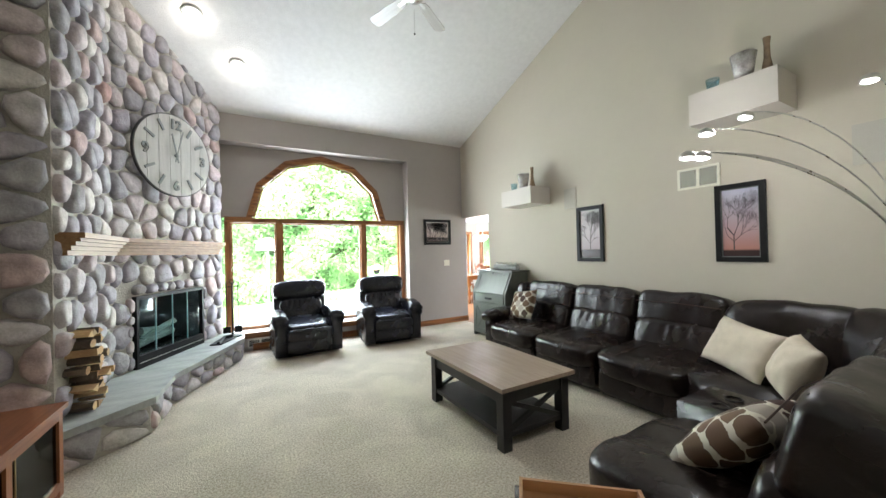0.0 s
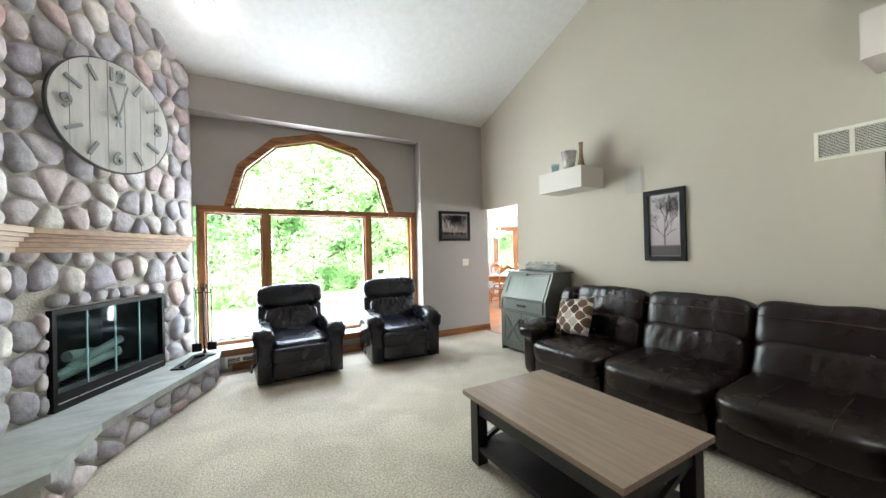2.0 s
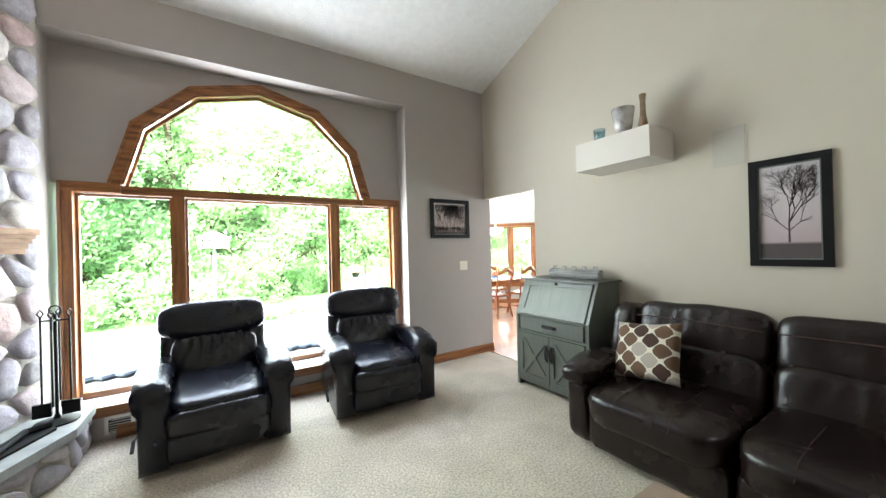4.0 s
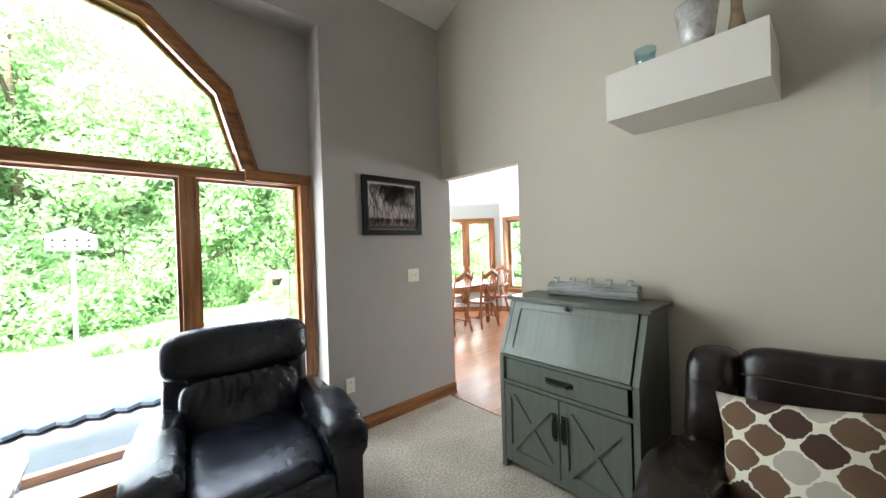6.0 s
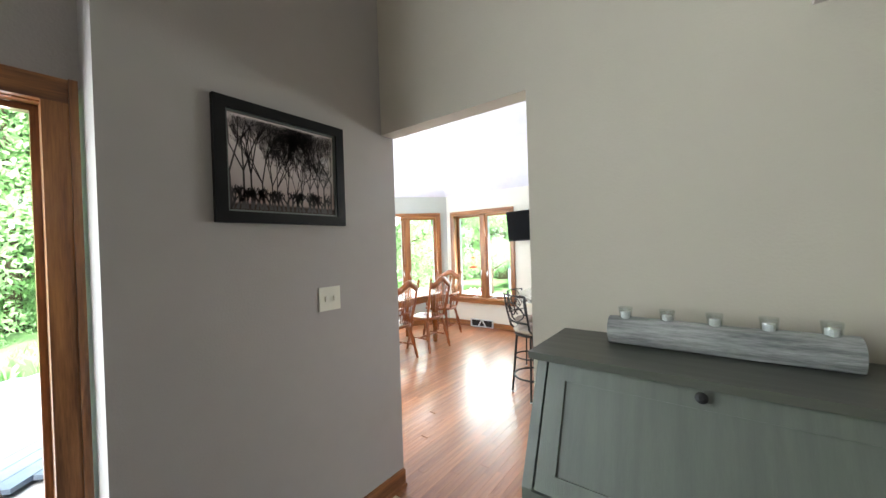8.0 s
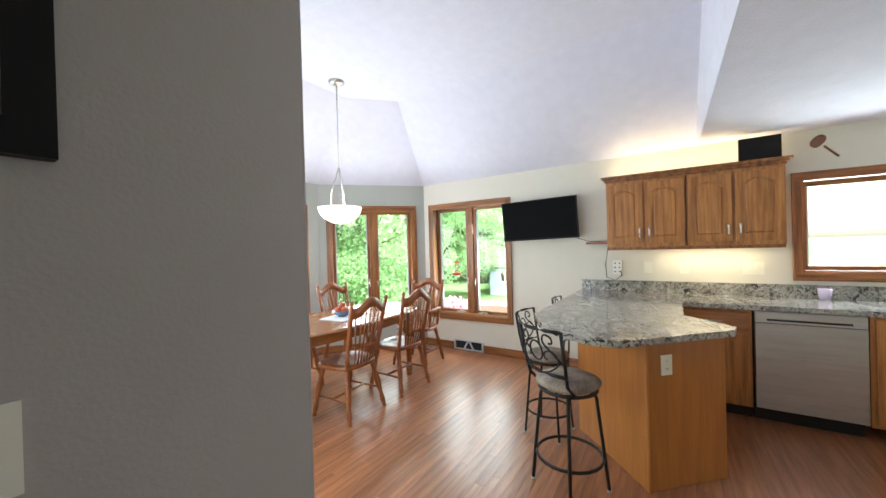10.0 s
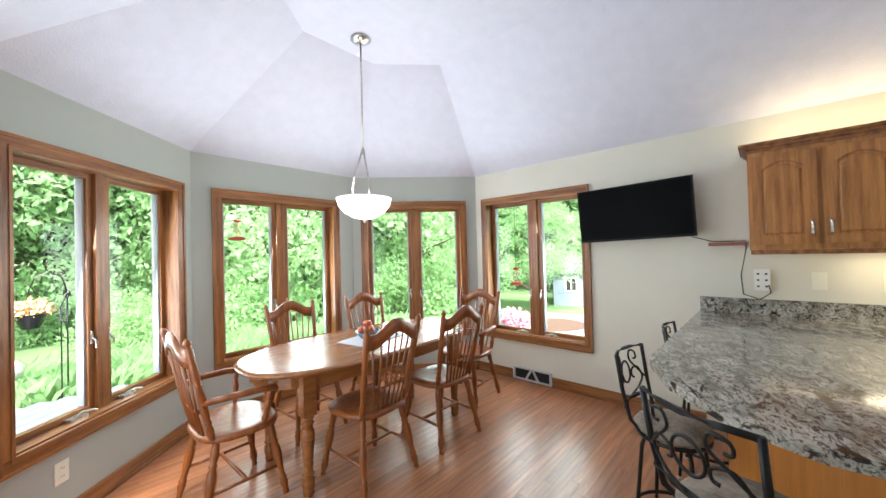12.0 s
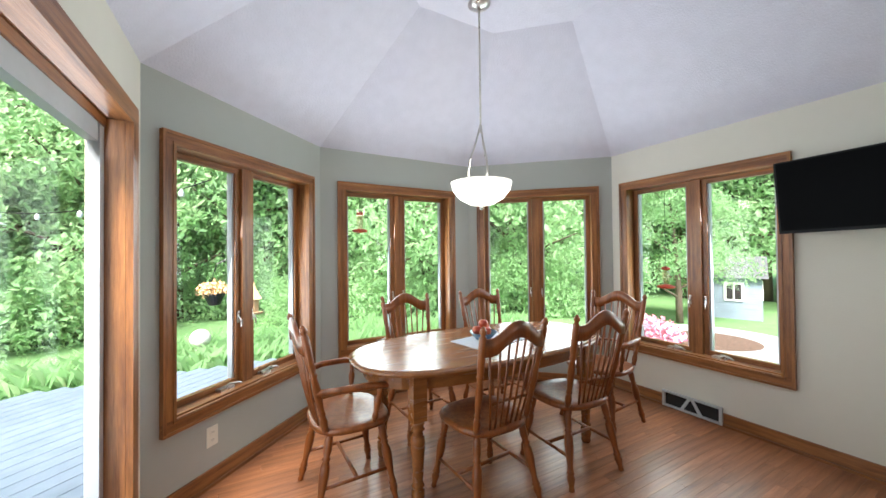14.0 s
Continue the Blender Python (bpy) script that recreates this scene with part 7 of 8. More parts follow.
def upper_cabinet(y0, y1):
    c = thing("wall_cabinet", "golden oak wall cabinet with two arched raised-panel doors", "cabinet", (0, 0, 0), 0, "wall cabinets")
    x0, z0, z1 = 7.48, 1.385, 2.035
    box("body", M_OAKC, x0, 7.788, y0, y1, z0, z1, c, bevel=0.002)
    for s in (0, 1):
        w = (y1 - y0) / 2
        a, b = y0 + s * w + 0.012, y0 + (s + 1) * w - 0.012
        d = box("door", M_OAKC, x0 - 0.012, x0 - 0.0005, a, b, z0 + 0.035, z1 - 0.03, c)
        st = 0.055
        for c0, c1, g0, g1 in ((a, a + st, z0 + 0.035, z1 - 0.03), (b - st, b, z0 + 0.035, z1 - 0.03), (a + st, b - st, z0 + 0.035, z0 + 0.09)):
            box("door_rail", M_OAKC, x0 - 0.022, x0 - 0.0121, c0, c1, g0, g1, d, bevel=0.003)
        # arched top rail
        bm = bmesh.new()
        k = 10
        pts_t = [(a + st + (b - a - 2 * st) * i / k, z1 - 0.03) for i in range(k + 1)]
        pts_b = [(y, z1 - 0.125 + 0.045 * math.sin(math.pi * i / k)) for i, (y, _) in enumerate(pts_t)]
        f = [bm.verts.new((x0 - 0.022, y, z)) for y, z in pts_t + pts_b[::-1]]
        g = [bm.verts.new((x0 - 0.0121, y, z)) for y, z in pts_t + pts_b[::-1]]
        for i in range(k):
            for r4 in (f, g):
                bm.faces.new((r4[i], r4[i + 1], r4[2 * k - i], r4[2 * k + 1 - i]))
            bm.faces.new((f[2 * k + 1 - i], f[2 * k - i], g[2 * k - i], g[2 * k + 1 - i]))
        part("arched_rail", bm, M_OAKC, d)
        bm = bmesh.new()
        pa, pb = a + st + 0.02, b - st - 0.02
        top = [(pa + (pb - pa) * i / k, z1 - 0.150 + 0.042 * math.sin(math.pi * i / k)) for i in range(k + 1)]
        f = [bm.verts.new((x0 - 0.019, y, z)) for y, z in [(pa, z0 + 0.11), *top, (pb, z0 + 0.11)]]
        g = [bm.verts.new((x0 - 0.0121, (y - (pa + pb) / 2) * 1.12 + (pa + pb) / 2, z + (0.012 if z > z0 + 0.2 else -0.012))) for y, z in [(pa, z0 + 0.11), *top, (pb, z0 + 0.11)]]
        bm.faces.new(f)
        for i in range(len(f)):
            bm.faces.new((f[i], f[(i + 1) % len(f)], g[(i + 1) % len(f)], g[i]))
        part("raised_panel", bm, M_OAKC, d)
        hy = b - 0.028 if s == 0 else a + 0.028
        bm = bmesh.new()
        tube(bm, [(x0 - 0.022, hy, z0 + 0.09), (x0 - 0.045, hy, z0 + 0.10), (x0 - 0.045, hy, z0 + 0.17), (x0 - 0.022, hy, z0 + 0.18)], 0.0075, 7)
        part("pull", bm, M_METAL, d, "brushed nickel pull")
    return c


upper_cabinet(5.235, 5.90)
upper_cabinet(4.565, 5.23)
cr = thing("crown_moulding", "stepped oak crown moulding on the wall cabinets", "trim", kind="structure")
for dx, z0, z1 in ((0.008, 2.0355, 2.055), (0.024, 2.0555, 2.075), (0.042, 2.0755, 2.093)):
    box("moulding", M_OAK, 7.48 - dx, 7.788, 4.565 - dx, 5.90 + dx, z0, z1, cr, bevel=0.005)
tagged(box("trim_light_valance", M_OAK, 7.482, 7.50, 4.57, 5.895, 1.355, 1.3845), "oak light valance under the cabinets", "trim", kind="structure")
M_STRIP = mat("lit_strip", (1.0, 0.86, 0.55), 0.5, emit=0.4)
for nm, z, x in (("under_cabinet_light", 1.372, 7.62), ("cove_light", 2.10, 7.66)):
    o = box(nm, M_STRIP, x - 0.012, x + 0.012, 4.62, 5.86, z - 0.006, z + 0.006)
    tagged(o, "warm lit strip light on the wall cabinet", "light strip")
area("cove_glow", look((7.66, 5.24, 2.115), (7.70, 5.24, 3.0)), 1.24, 0.03, 0.6, (1.0, 0.80, 0.45))
area("under_glow", look((7.62, 5.05, 1.36), (7.66, 5.05, 0.5)), 0.7, 0.03, 0.5, (1.0, 0.85, 0.55))
b = box("picture_box", M_BLACK, 7.60, 7.63, 4.56, 4.84, 2.094, 2.31, bevel=0.004)
tagged(b, "black framed board standing on the wall cabinet", "board")
bm = bmesh.new()
pillowy(bm, 0.012, 0.075, 0.115, pose(7.782, 4.30, 2.24, 40), power=2.6, n=6)
tube(bm, [(7.782, 4.265, 2.195), (7.782, 4.18, 2.095)], 0.008, 6)
tagged(part("wooden_spoon", bm, wood("spoon_wood", (0.22, 0.09, 0.04), (0.15, 0.06, 0.03)), smooth=True), "large brown wooden spoon hung on the wall", "spoon")
tv = thing("television", "black flat-screen television on a wall arm", "television")
tvm = Matrix.Translation((7.62, 6.65, 1.725)) @ Matrix.Rotation(radians(-1.5), 4, "X") @ Matrix.Rotation(radians(-5), 4, "Y")
box("housing", M_BLACK, -0.015, 0.025, -0.44, 0.44, -0.235, 0.235, tv, bevel=0.008, m=tvm)
box("screen", mat("dark_screen", (0.0015, 0.0015, 0.002), 0.35, spec=0.04), -0.0175, -0.0155, -0.428, 0.428, -0.215, 0.225, tv, "dark glossy screen", m=tvm)
box("wall_arm", M_BLACK, 0.026, 0.165, -0.05, 0.05, -0.08, 0.08, tv, m=Matrix.Translation((7.62, 6.65, 1.725)))
sh = box("small_shelf", wood("shelf_cherry", (0.28, 0.09, 0.04), (0.2, 0.06, 0.03), axis="y"), 7.66, 7.788, 5.92, 6.14, 1.42, 1.445, bevel=0.004)
tagged(sh, "small reddish wood shelf under the television", "shelf")
bm = bmesh.new()
tube(bm, [(7.70, 6.25, 1.50), (7.72, 6.12, 1.455), (7.72, 6.0, 1.452), (7.70, 5.93, 1.452), (7.72, 5.925, 1.40), (7.755, 5.96, 1.20), (7.74, 5.95, 1.06), (7.70, 5.86, 1.03), (7.72, 5.80, 1.08), (7.775, 5.82, 1.165)], 0.004, 6)
tagged(part("power_cord", bm, M_GAP, smooth=True), "dark power cord looping down to the outlet", "cord")
s5 = thing("surge_plug", "white six-way surge plug on the kitchen wall", "outlet", (7.788, 5.845, 1.165))
box("body", M_WHITE, -0.038, -0.0005, -0.044, 0.044, -0.075, 0.075, s5, bevel=0.010)
for dy in (-0.022, 0.022):
    for dz in (-0.045, 0.0, 0.045):
        box("socket", M_GAP, -0.0392, -0.0381, dy - 0.007, dy + 0.007, dz - 0.006, dz + 0.006, s5)
DE = (-1, 0, 0)
plate(on_wall((XE, 5.25, 1.165), DE), "outlet")
plate(on_wall((XE, 5.56, 1.165), DE), "switch")
plate(on_wall((XE, 4.73, 1.165), DE), "switch", 0.15)
wp = seg_pose(A0, B0) @ Vector((0.39, -0.0005, 0.29))
plate(on_wall(tuple(wp), tuple((seg_pose(A0, B0).to_3x3() @ Vector((0, -1, 0))))), "outlet")
# floor register on the wall, two slanting bars
rv = thing("wall_register", "white metal baseboard air register", "vent")
rv.matrix_basis = on_wall((XE, 7.71, 0.085), DE)
for x0, x1, y0, y1 in ((-0.225, 0.225, 0.045, 0.06), (-0.225, 0.225, -0.075, -0.06), (-0.225, -0.205, -0.06, 0.045), (0.205, 0.225, -0.06, 0.045)):
    box("frame", M_VINYL, x0, x1, y0, y1, 0.018, 0.04, rv, bevel=0.003)
box("backing", M_GAP, -0.205, 0.205, -0.06, 0.045, 0.017, 0.02, rv)
for k in (-1, 1):
    bm = bmesh.new()
    prism(bm, [(k * 0.07 - 0.012, -0.06), (k * 0.07 + 0.012, -0.06), (k * 0.0 + 0.012 + k * 0.01, 0.045), (k * 0.0 - 0.012 + k * 0.01, 0.045)], 0.021, 0.034)
    part("bar", bm, M_VINYL, rv)


def bar_stool():
    """Seat back on local -y."""
    s = thing("bar_stool", "black iron swivel bar stool with a scrolled back", "stool", (0, 0, 0), 0, "bar stools")
    cushion("seat_pad", mat("taupe_suede", (0.38, 0.315, 0.255), 0.9, vary=(0.12, 0.088, 0.07), scale=6, bump=0.3, bump_scale=60), 0.40, 0.40, 0.09, pose(0, 0, 0.665), s, "mottled taupe suede seat", power=2.3, n=12)
    bm = bmesh.new()
    tube(bm, [(0.185 * math.cos(k * 0.2618), 0.185 * math.sin(k * 0.2618), 0.625) for k in range(24)], 0.011, 8, closed=True)
    part("seat_ring", bm, M_IRON, s, smooth=True)
    for k in range(4):
        a = math.pi / 4 + k * math.pi / 2
        c, t = math.cos(a), math.sin(a)
        bm = bmesh.new()
        tube(bm, [(0.09 * c, 0.09 * t, 0.605), (0.165 * c, 0.165 * t, 0.60), (0.178 * c, 0.178 * t, 0.565), (0.215 * c, 0.215 * t, 0.25), (0.242 * c, 0.242 * t, 0.006)], 0.0115, 8)
        leg = part("leg", bm, M_IRON, s, smooth=True)
        part("foot_cap", lathe([(0.014, 0.0), (0.014, 0.012), (0.011, 0.013)], 10), M_VINYL, leg, m=pose(0.242 * c, 0.242 * t, 0))
    bm = bmesh.new()
    tube(bm, [(0.212 * math.cos(k * 0.2618), 0.212 * math.sin(k * 0.2618), 0.20) for k in range(24)], 0.010, 8, closed=True)
    part("foot_ring", bm, M_IRON, s, smooth=True)
    # back frame
    for sx in (-1, 1):
        bm = bmesh.new()
        tube(bm, [(sx * 0.155, -0.10, 0.63), (sx * 0.17, -0.17, 0.70), (sx * 0.185, -0.205, 0.85), (sx * 0.19, -0.235, 1.03)], 0.012, 8)
        part("back_post", bm, M_IRON, s, smooth=True)
    for z, y in ((1.025, -0.234), (0.76, -0.185)):
        bm = bmesh.new()
        tube(bm, [(-0.187, y, z), (-0.09, y - 0.035, z), (0, y - 0.045, z), (0.09, y - 0.035, z), (0.187, y, z)], 0.011, 8)
        part("back_rail", bm, M_IRON, s, smooth=True)

    def scroll(side, pts):
        """Wrought bar that leaves a post and ends in a curl, smoothed through its turning points."""
        k = [Vector((side * x, z, 0)) for x, z in pts]
        k = [k[0] * 2 - k[1]] + k + [k[-1] * 2 - k[-2]]
        p = []
        for i in range(1, len(k) - 2):
            for j in range(5):
                t = j / 5
                q = 0.5 * (2 * k[i] + (k[i + 1] - k[i - 1]) * t + (2 * k[i - 1] - 5 * k[i] + 4 * k[i + 1] - k[i + 2]) * t * t + (3 * k[i] - k[i - 1] - 3 * k[i + 1] + k[i + 2]) * t ** 3)
                p.append((q.x, -0.19 - (q.y - 0.76) * 0.19 - 0.045 * (1 - (q.x / 0.19) ** 2), q.y))
        return p
    UPPER = ((0.176, 0.845), (0.12, 0.90), (0.065, 0.955), (0.08, 1.0), (0.125, 0.99), (0.128, 0.955), (0.10, 0.955))
    LOWER = ((0.03, 0.765), (0.10, 0.79), (0.155, 0.845), (0.125, 0.905), (0.07, 0.895), (0.065, 0.86), (0.09, 0.85))
    for side in (-1, 1):
        for pts in (UPPER, LOWER):
            bm = bmesh.new()
            tube(bm, scroll(side, pts), 0.006, 6)
            part("scroll", bm, M_IRON, s, smooth=True)
    for cx, cz, rx, rz in ((0, 0.895, 0.055, 0.058),):
        bm = bmesh.new()
        tube(bm, [(cx + rx * math.cos(k * 0.314), -0.19 - (cz + rz * math.sin(k * 0.314) - 0.76) * 0.19 - 0.045, cz + rz * math.sin(k * 0.314)) for k in range(20)], 0.006, 6, closed=True)
        part("ring", bm, M_IRON, s, smooth=True)
    return s


BS = bar_stool()
SMALL = Matrix.Diagonal((0.88, 0.88, 0.94, 1))
BS.matrix_basis = pose(5.70, 5.89, 0.001, 0, 0, -121) @ SMALL
for x, y, rz in ((6.25, 6.17, 172), (7.03, 6.12, 180)):
    copy_thing(BS, pose(x, y, 0.001, 0, 0, rz) @ SMALL)
c5 = part("glass_cup", lathe([(0.035, 0), (0.045, 0.09), (0.042, 0.09), (0.032, 0.008)], 18), mat("lilac_glass", (0.60, 0.52, 0.66), 0.15), smooth=True, m=pose(7.70, 4.30, 1.07))
c5.location.z = 0.913
tagged(c5, "lilac glass cup on the worktop", "cup")

# ---- garden details ----
deck = thing("deck", "blue-grey painted plank deck outside the bay", "deck", kind="structure")
deck.matrix_basis = seg_pose(A0, B0)
for i in range(22):
    v = 0.17 + i * 0.145
    box("plank", M_DECK, -0.3 - 0.95 * v, min(3.4, (3.2 - 0.71 * (v + 0.138)) / 0.70), v, v + 0.138, -0.10, -0.065, deck)
tagged(box("pavement", M_CONC, -2.5, 3.85, 6.45, 8.75, GZ - 0.05, -0.14), "pale concrete patio slab", "patio", kind="structure")


def bird_house(x, y):
    b = thing("bird_house", "white multi-hole bird house on a pole in the garden", "bird house", (x, y, GZ))
    part("pole", lathe([(0.04, 0), (0.035, 1.85)], 10), M_VINYL, b)
    body = box("body", M_WHITE, -0.36, 0.36, -0.2, 0.2, 1.85, 2.12, b, bevel=0.01)
    bm = bmesh.new()
    prism(bm, [(-0.42, 2.12), (0.42, 2.12), (0.0, 2.30)], -0.25, 0.25, Matrix(((1, 0, 0, 0), (0, 0, 1, 0), (0, 1, 0, 0), (0, 0, 0, 1))))
    part("roof", bm, M_VINYL, b)
    for i in range(4):
        for j in range(2):
            part("hole", lathe([(0.03, 0), (0.03, 0.006)], 10), M_GAP, body, m=pose(-0.26 + i * 0.17, -0.2005, 1.92 + j * 0.12, 90))


bird_house(0.8, 14.0)


def flower_basket(x, y):
    h = thing("hanging_basket", "flower basket on a curved iron hook in the garden", "basket", (x, y, GZ))
    bm = bmesh.new()
    tube(bm, [(0.28, 0, 0), (0.28, 0, 1.3), (0.24, 0, 1.48), (0.14, 0, 1.54), (0.03, 0, 1.48), (0.0, 0, 1.38)], 0.009, 6)
    part("hook", bm, M_IRON, h)
    part("pot", lathe([(0.07, 0.92), (0.14, 1.08), (0.13, 1.08), (0.06, 0.93)], 16), M_IRON, h)
    me = leaf_cloud([(0, 0, 1.14, 0.15), (0.08, 0.05, 1.12, 0.12), (-0.09, -0.03, 1.12, 0.12)], 500, 0.03, 5)
    me.materials.append(M_YELLOW)
    o = new("blooms", me)
    o.parent = h
    bm = bmesh.new()
    for k in range(3):
        a = k * 2.1
        tube(bm, [(0.13 * math.cos(a), 0.13 * math.sin(a), 1.08), (0, 0, 1.39)], 0.003, 4)
    part("chain", bm, M_IRON, h)


flower_basket(4.12, 11.9)


def gazing_ball(x, y):
    b = thing("gazing_ball", "pale glass gazing ball on a stand among grasses", "garden ornament", (x, y, GZ))
    part("stand", lathe([(0.09, 0.0), (0.05, 0.03), (0.03, 0.20), (0.07, 0.30), (0.05, 0.31)], 14), M_CONC, b, smooth=True)
    part("ball", lathe([(0.13 * math.sin(math.pi * k / 12) + 0.002, 0.42 - 0.13 * math.cos(math.pi * k / 12)) for k in range(13)], 18), mat("pearl_glass", (0.62, 0.58, 0.56), 0.15, vary=(0.5, 0.5, 0.52), scale=8), b, smooth=True)


gazing_ball(3.93, 12.2)


def tube_feeder(x, y):
    f = thing("bird_feeder", "small wooden bird feeder on an iron hook", "bird feeder", (x, y, GZ))
    bm = bmesh.new()
    tube(bm, [(-0.25, 0, 0), (-0.25, 0, 1.15), (-0.20, 0, 1.30), (-0.10, 0, 1.36), (-0.02, 0, 1.30), (0, 0, 1.22)], 0.008, 6)
    part("hook", bm, M_IRON, f)
    part("roof", lathe([(0.004, 1.22), (0.02, 1.14), (0.10, 0.98), (0.09, 0.975)], 4), M_YELLOW, f)
    part("seed_box", lathe([(0.055, 0.80), (0.06, 0.975), (0.04, 0.976)], 4), M_SPLITW, f)
    part("tray", lathe([(0.11, 0.775), (0.115, 0.80), (0.02, 0.802)], 4), M_SPLITW, f)


M_SPLITW = mat("feeder_cedar", (0.40, 0.26, 0.14), 0.8, vary=(0.28, 0.17, 0.09), scale=8)
tube_feeder(4.60, 11.75)


def garden_shed(x, y, rz):
    s = thing("garden_shed", "small blue-grey garden shed with a white window", "shed", (x, y, GZ), rz)
    mb = mat("shed_paint", (0.19, 0.235, 0.29), 0.7, vary=(0.16, 0.20, 0.25), scale=4)
    for i in range(8):
        box("clapboard", mb, -0.6, 0.6, -0.5, 0.5, i * 0.12, i * 0.12 + 0.118, s, bevel=0.004)
    bm = bmesh.new()
    prism(bm, [(-0.72, 0.96), (0.72, 0.96), (0.0, 1.45)], -0.6, 0.6, Matrix(((1, 0, 0, 0), (0, 0, 1, 0), (0, 1, 0, 0), (0, 0, 0, 1))))
    part("roof", bm, mat("shed_roof", (0.08, 0.085, 0.09), 0.9, vary=(0.06, 0.06, 0.065), scale=9), s)
    for r5 in (0, 90, 180, 270):
        wdw = box("window", M_WHITE, -0.18, 0.18, -0.625 if r5 % 180 else -0.52, -0.601 if r5 % 180 else -0.5005, 0.42, 0.85, s, m=pose(0, 0, 0, 0, 0, r5))
        for dx in (-0.075, 0.075):
            box("pane", M_GAP, dx - 0.06, dx + 0.06, -0.63 if r5 % 180 else -0.525, -0.6255 if r5 % 180 else -0.5205, 0.46, 0.81, wdw)


garden_shed(15.0, 10.2, 20)
fb = thing("flower_bed", "round mulched flower bed with pink blooms", "flower bed", (11.4, 9.2, GZ))
part("mulch", lathe([(1.25, 0.0), (1.15, 0.05), (0.3, 0.09)], 28), M_MULCH, fb)
part("edging", lathe([(1.28, -0.01), (1.36, -0.01), (1.36, 0.07), (1.28, 0.07)], 28), M_CONC, fb)
me = leaf_cloud([(-0.55, 0.5, 0.22, 0.28), (-0.85, 0.2, 0.2, 0.25), (-0.4, 0.8, 0.2, 0.25)], 900, 0.045, 8)
me.materials.append(M_FLOWER)
o = new("blooms", me)
o.parent = fb
o2 = put(T2, 12.9, 10.4, 40, 0.55)
# tall border grass under the bay windows
vs, fs = [], []
rg = random.Random(9)
for k in range(9000):
    a = radians(rg.uniform(20, 175))
    rr = rg.uniform(5.2, 7.0)
    x, y = 5.4 + rr * math.cos(a) * 1.0, 6.6 + rr * math.sin(a) * 0.95
    if (x > 10.2 and y < 11) or y < 11.75:
        continue
    h, d = rg.uniform(0.18, 0.42), rg.uniform(0, 6.3)
    i = len(vs)
    dx, dy = math.cos(d), math.sin(d)
    vs += [(x - dy * 0.012, y + dx * 0.012, GZ), (x + dy * 0.012, y - dx * 0.012, GZ), (x + dx * 0.08, y + dy * 0.08, GZ + h * 0.7), (x + dx * 0.22, y + dy * 0.22, GZ + h)]
    fs += [(i, i + 1, i + 2), (i + 1, i + 3, i + 2)]
me = bpy.data.meshes.new("border_grass")
me.from_pydata(vs, [], fs)
me.materials.append(M_LEAF)
tagged(new("border_grass", me), "tall bright green border grasses", "grass", kind="stuff")
bm = bmesh.new()
wire = [(0.8 + 3.4 * t / 12, 13.9 - 3.5 * t / 12, 2.15 - 0.9 * (t / 12) * (1 - t / 12)) for t in range(13)]
tube(bm, wire, 0.006, 5)
sl = thing("string_lights", "drooping outdoor string lights across the garden", "lights")
part("wire", bm, M_GAP, sl)
for p in wire[1::2]:
    part("bulb", lathe([(0.008, 0.0), (0.028, -0.04), (0.022, -0.075), (0.004, -0.085)], 8), M_VINYL, sl, m=pose(*p))

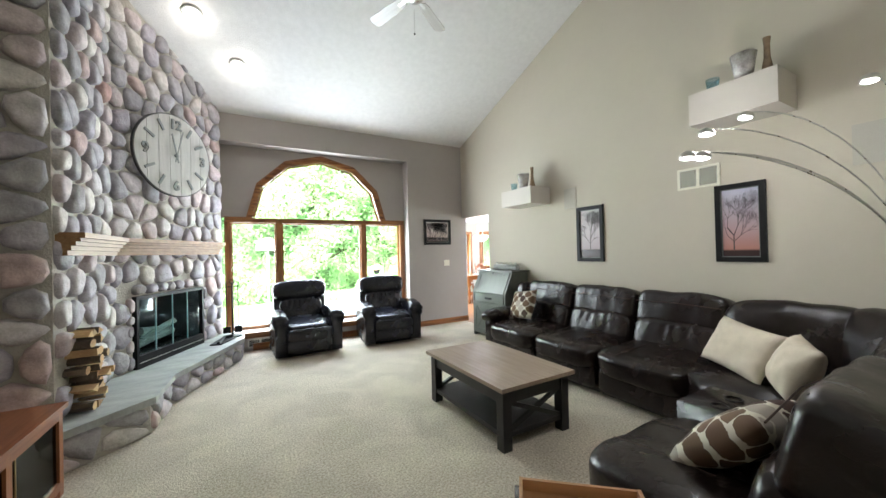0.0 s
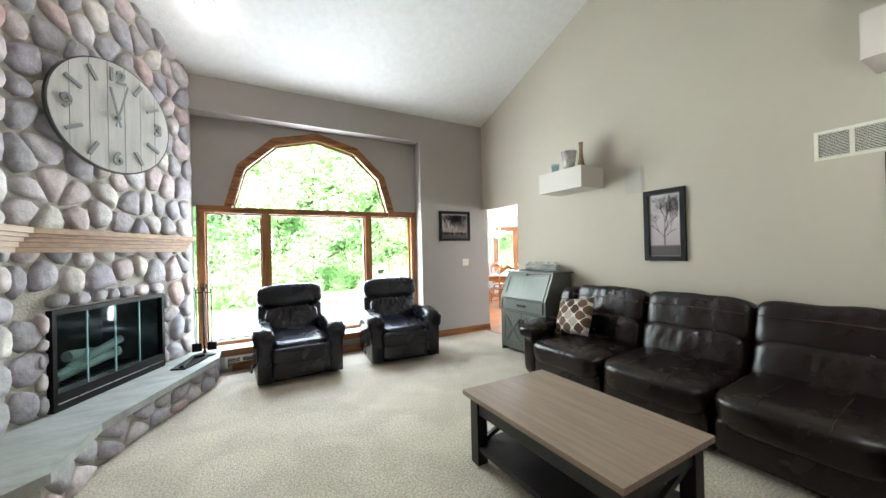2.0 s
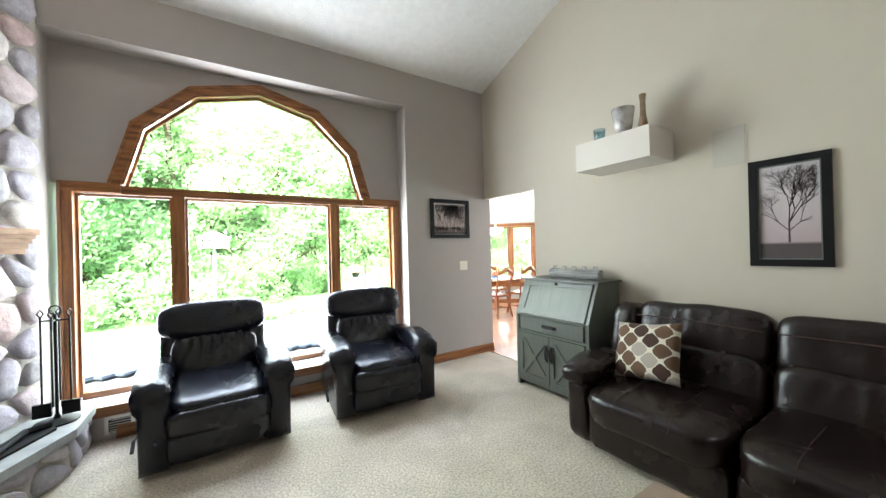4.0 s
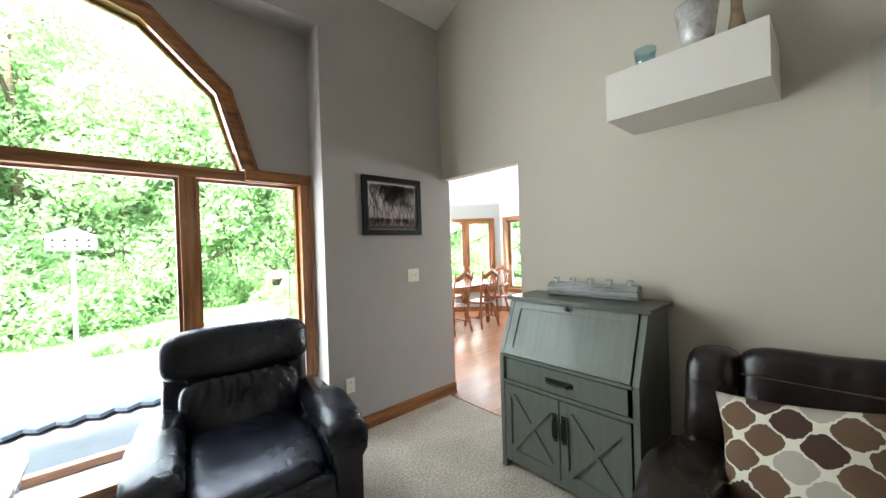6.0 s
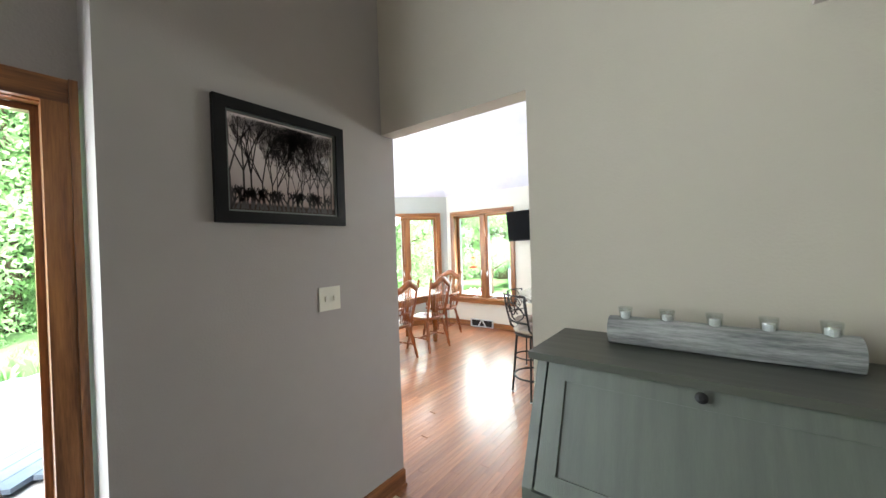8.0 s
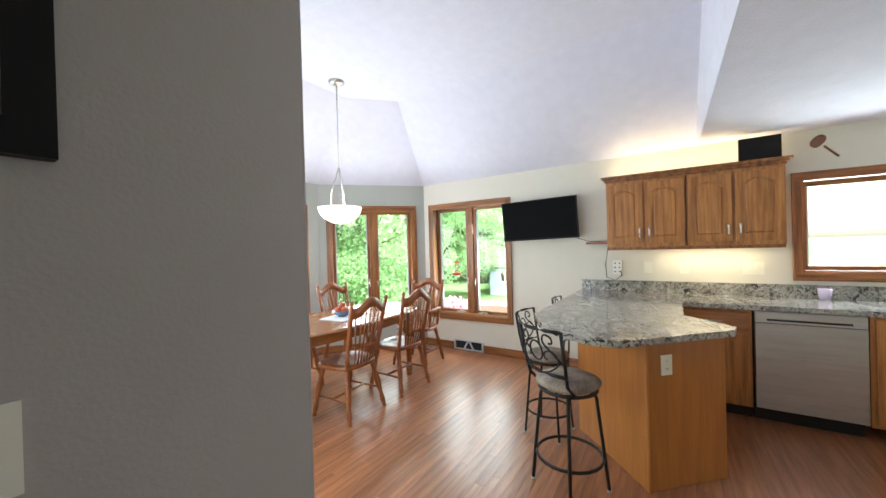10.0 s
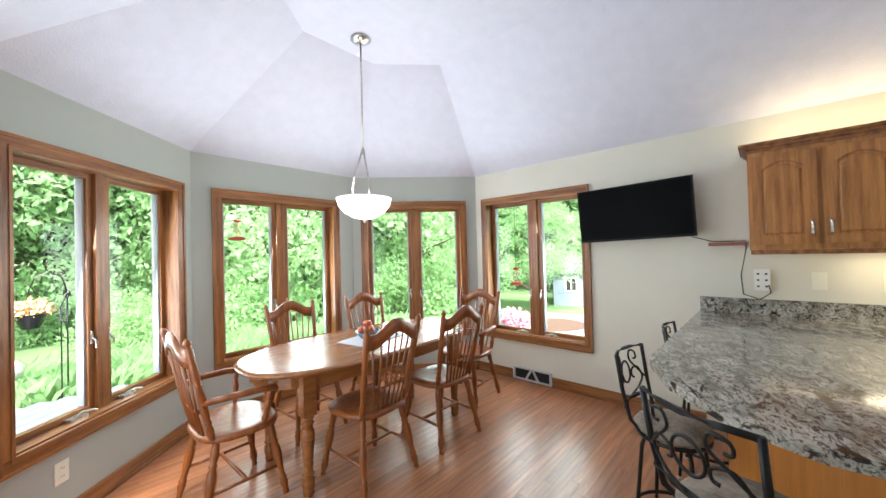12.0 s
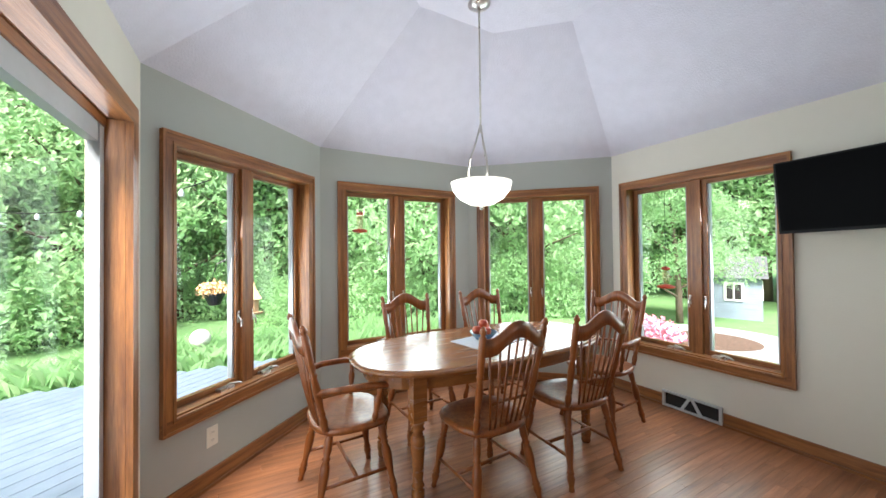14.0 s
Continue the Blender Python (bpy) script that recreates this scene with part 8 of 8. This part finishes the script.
M_RED = mat("red_plastic", (0.55, 0.05, 0.02), 0.35)
for x, y, z in ((5.56, 9.78, 1.60), (8.15, 8.10, 1.00)):
    hf = thing("hummingbird_feeder", "red hummingbird feeder hanging outside the window", "bird feeder", (x, y, z))
    part("dish", lathe([(0.02, 0), (0.075, 0.01), (0.08, 0.03), (0.03, 0.045)], 18), M_RED, hf, smooth=True)
    part("bottle", lathe([(0.022, 0.045), (0.035, 0.09), (0.035, 0.17), (0.01, 0.19)], 14), glassy("feeder_glass", (0.95, 0.8, 0.78), solid=0.1), hf, smooth=True)
    part("cap", lathe([(0.038, 0.19), (0.038, 0.21), (0.006, 0.225)], 14), M_RED, hf, smooth=True)
    bm = bmesh.new()
    tube(bm, [(0, 0, 0.22), (0, 0, 2.52 - z)], 0.002, 4)
    part("hanging_wire", bm, M_GAP, hf)
tagged(box("roof_eave", M_VINYL, 4.9, 6.9, 9.585, 9.95, 2.50, 2.56), "pale roof eave over the bay window", "eave", kind="structure")
tagged(box("roof_eave", M_VINYL, 7.935, 8.35, 5.0, 8.4, 2.50, 2.56), "pale roof eave over the window", "eave", kind="structure")

# ---- oak strip floor ----
M_PLANK = wood("oak_strip", (0.37, 0.148, 0.064), (0.18, 0.066, 0.027), axis="x", rough=0.3, coat=0.08, per=0.22)
fl = thing("floor_dining", "honey oak strip floor, glossy and worn", "floor", kind="structure")
bm = bmesh.new()
prism(bm, [(4.0, KS), (XE + 0.05, KS), (XE + 0.05, 8.45), (6.72, 9.50), (5.08, 9.50), (4.0, 8.42)], -0.08, -0.014)
part("subfloor", bm, M_GAP, fl)
rg = random.Random(12)
PW = 0.062
rest = bmesh.new()
shared = {}
row, y, made = 0, KS + 0.001, 0
while y < 9.46:
    xa = 4.0 + max(0, y + PW - 8.40) * 1.01
    xb = XE + 0.04 - max(0, y + PW - 8.42) * 1.06
    x = xa
    while x < xb - 0.02:
        L = rg.choice((0.6, 0.8, 1.0, 1.2, 1.5))
        if x == xa:
            L = rg.uniform(0.2, 0.9)
        L = min(L, xb - x)
        if y > 5.05 and made < 300:
            key = round(L, 2)
            if key not in shared:
                bq = bmesh.new()
                bm_box(bq, 0.0004, L - 0.0006, 0.0004, PW - 0.0007, -0.013, 0.0)
                shared[key] = finish(bq, "plank", M_PLANK, 0.0009, 1)
            o = new("plank", shared[key])
            o.parent = fl
            o.location = (x, y, 0.0)
            made += 1
        else:
            bm_box(rest, x + 0.0004, x + L - 0.0006, y + 0.0004, y + PW - 0.0007, -0.013, 0.0)
        x += L
    y += PW
part("plank_rest", rest, M_PLANK, fl)["kind"] = "stuff"
tagged(box("threshold", M_OAK, 3.965, 4.0, 5.15, YW, -0.001, 0.006, bevel=0.002), "oak threshold strip between carpet and wood", "threshold", kind="structure")
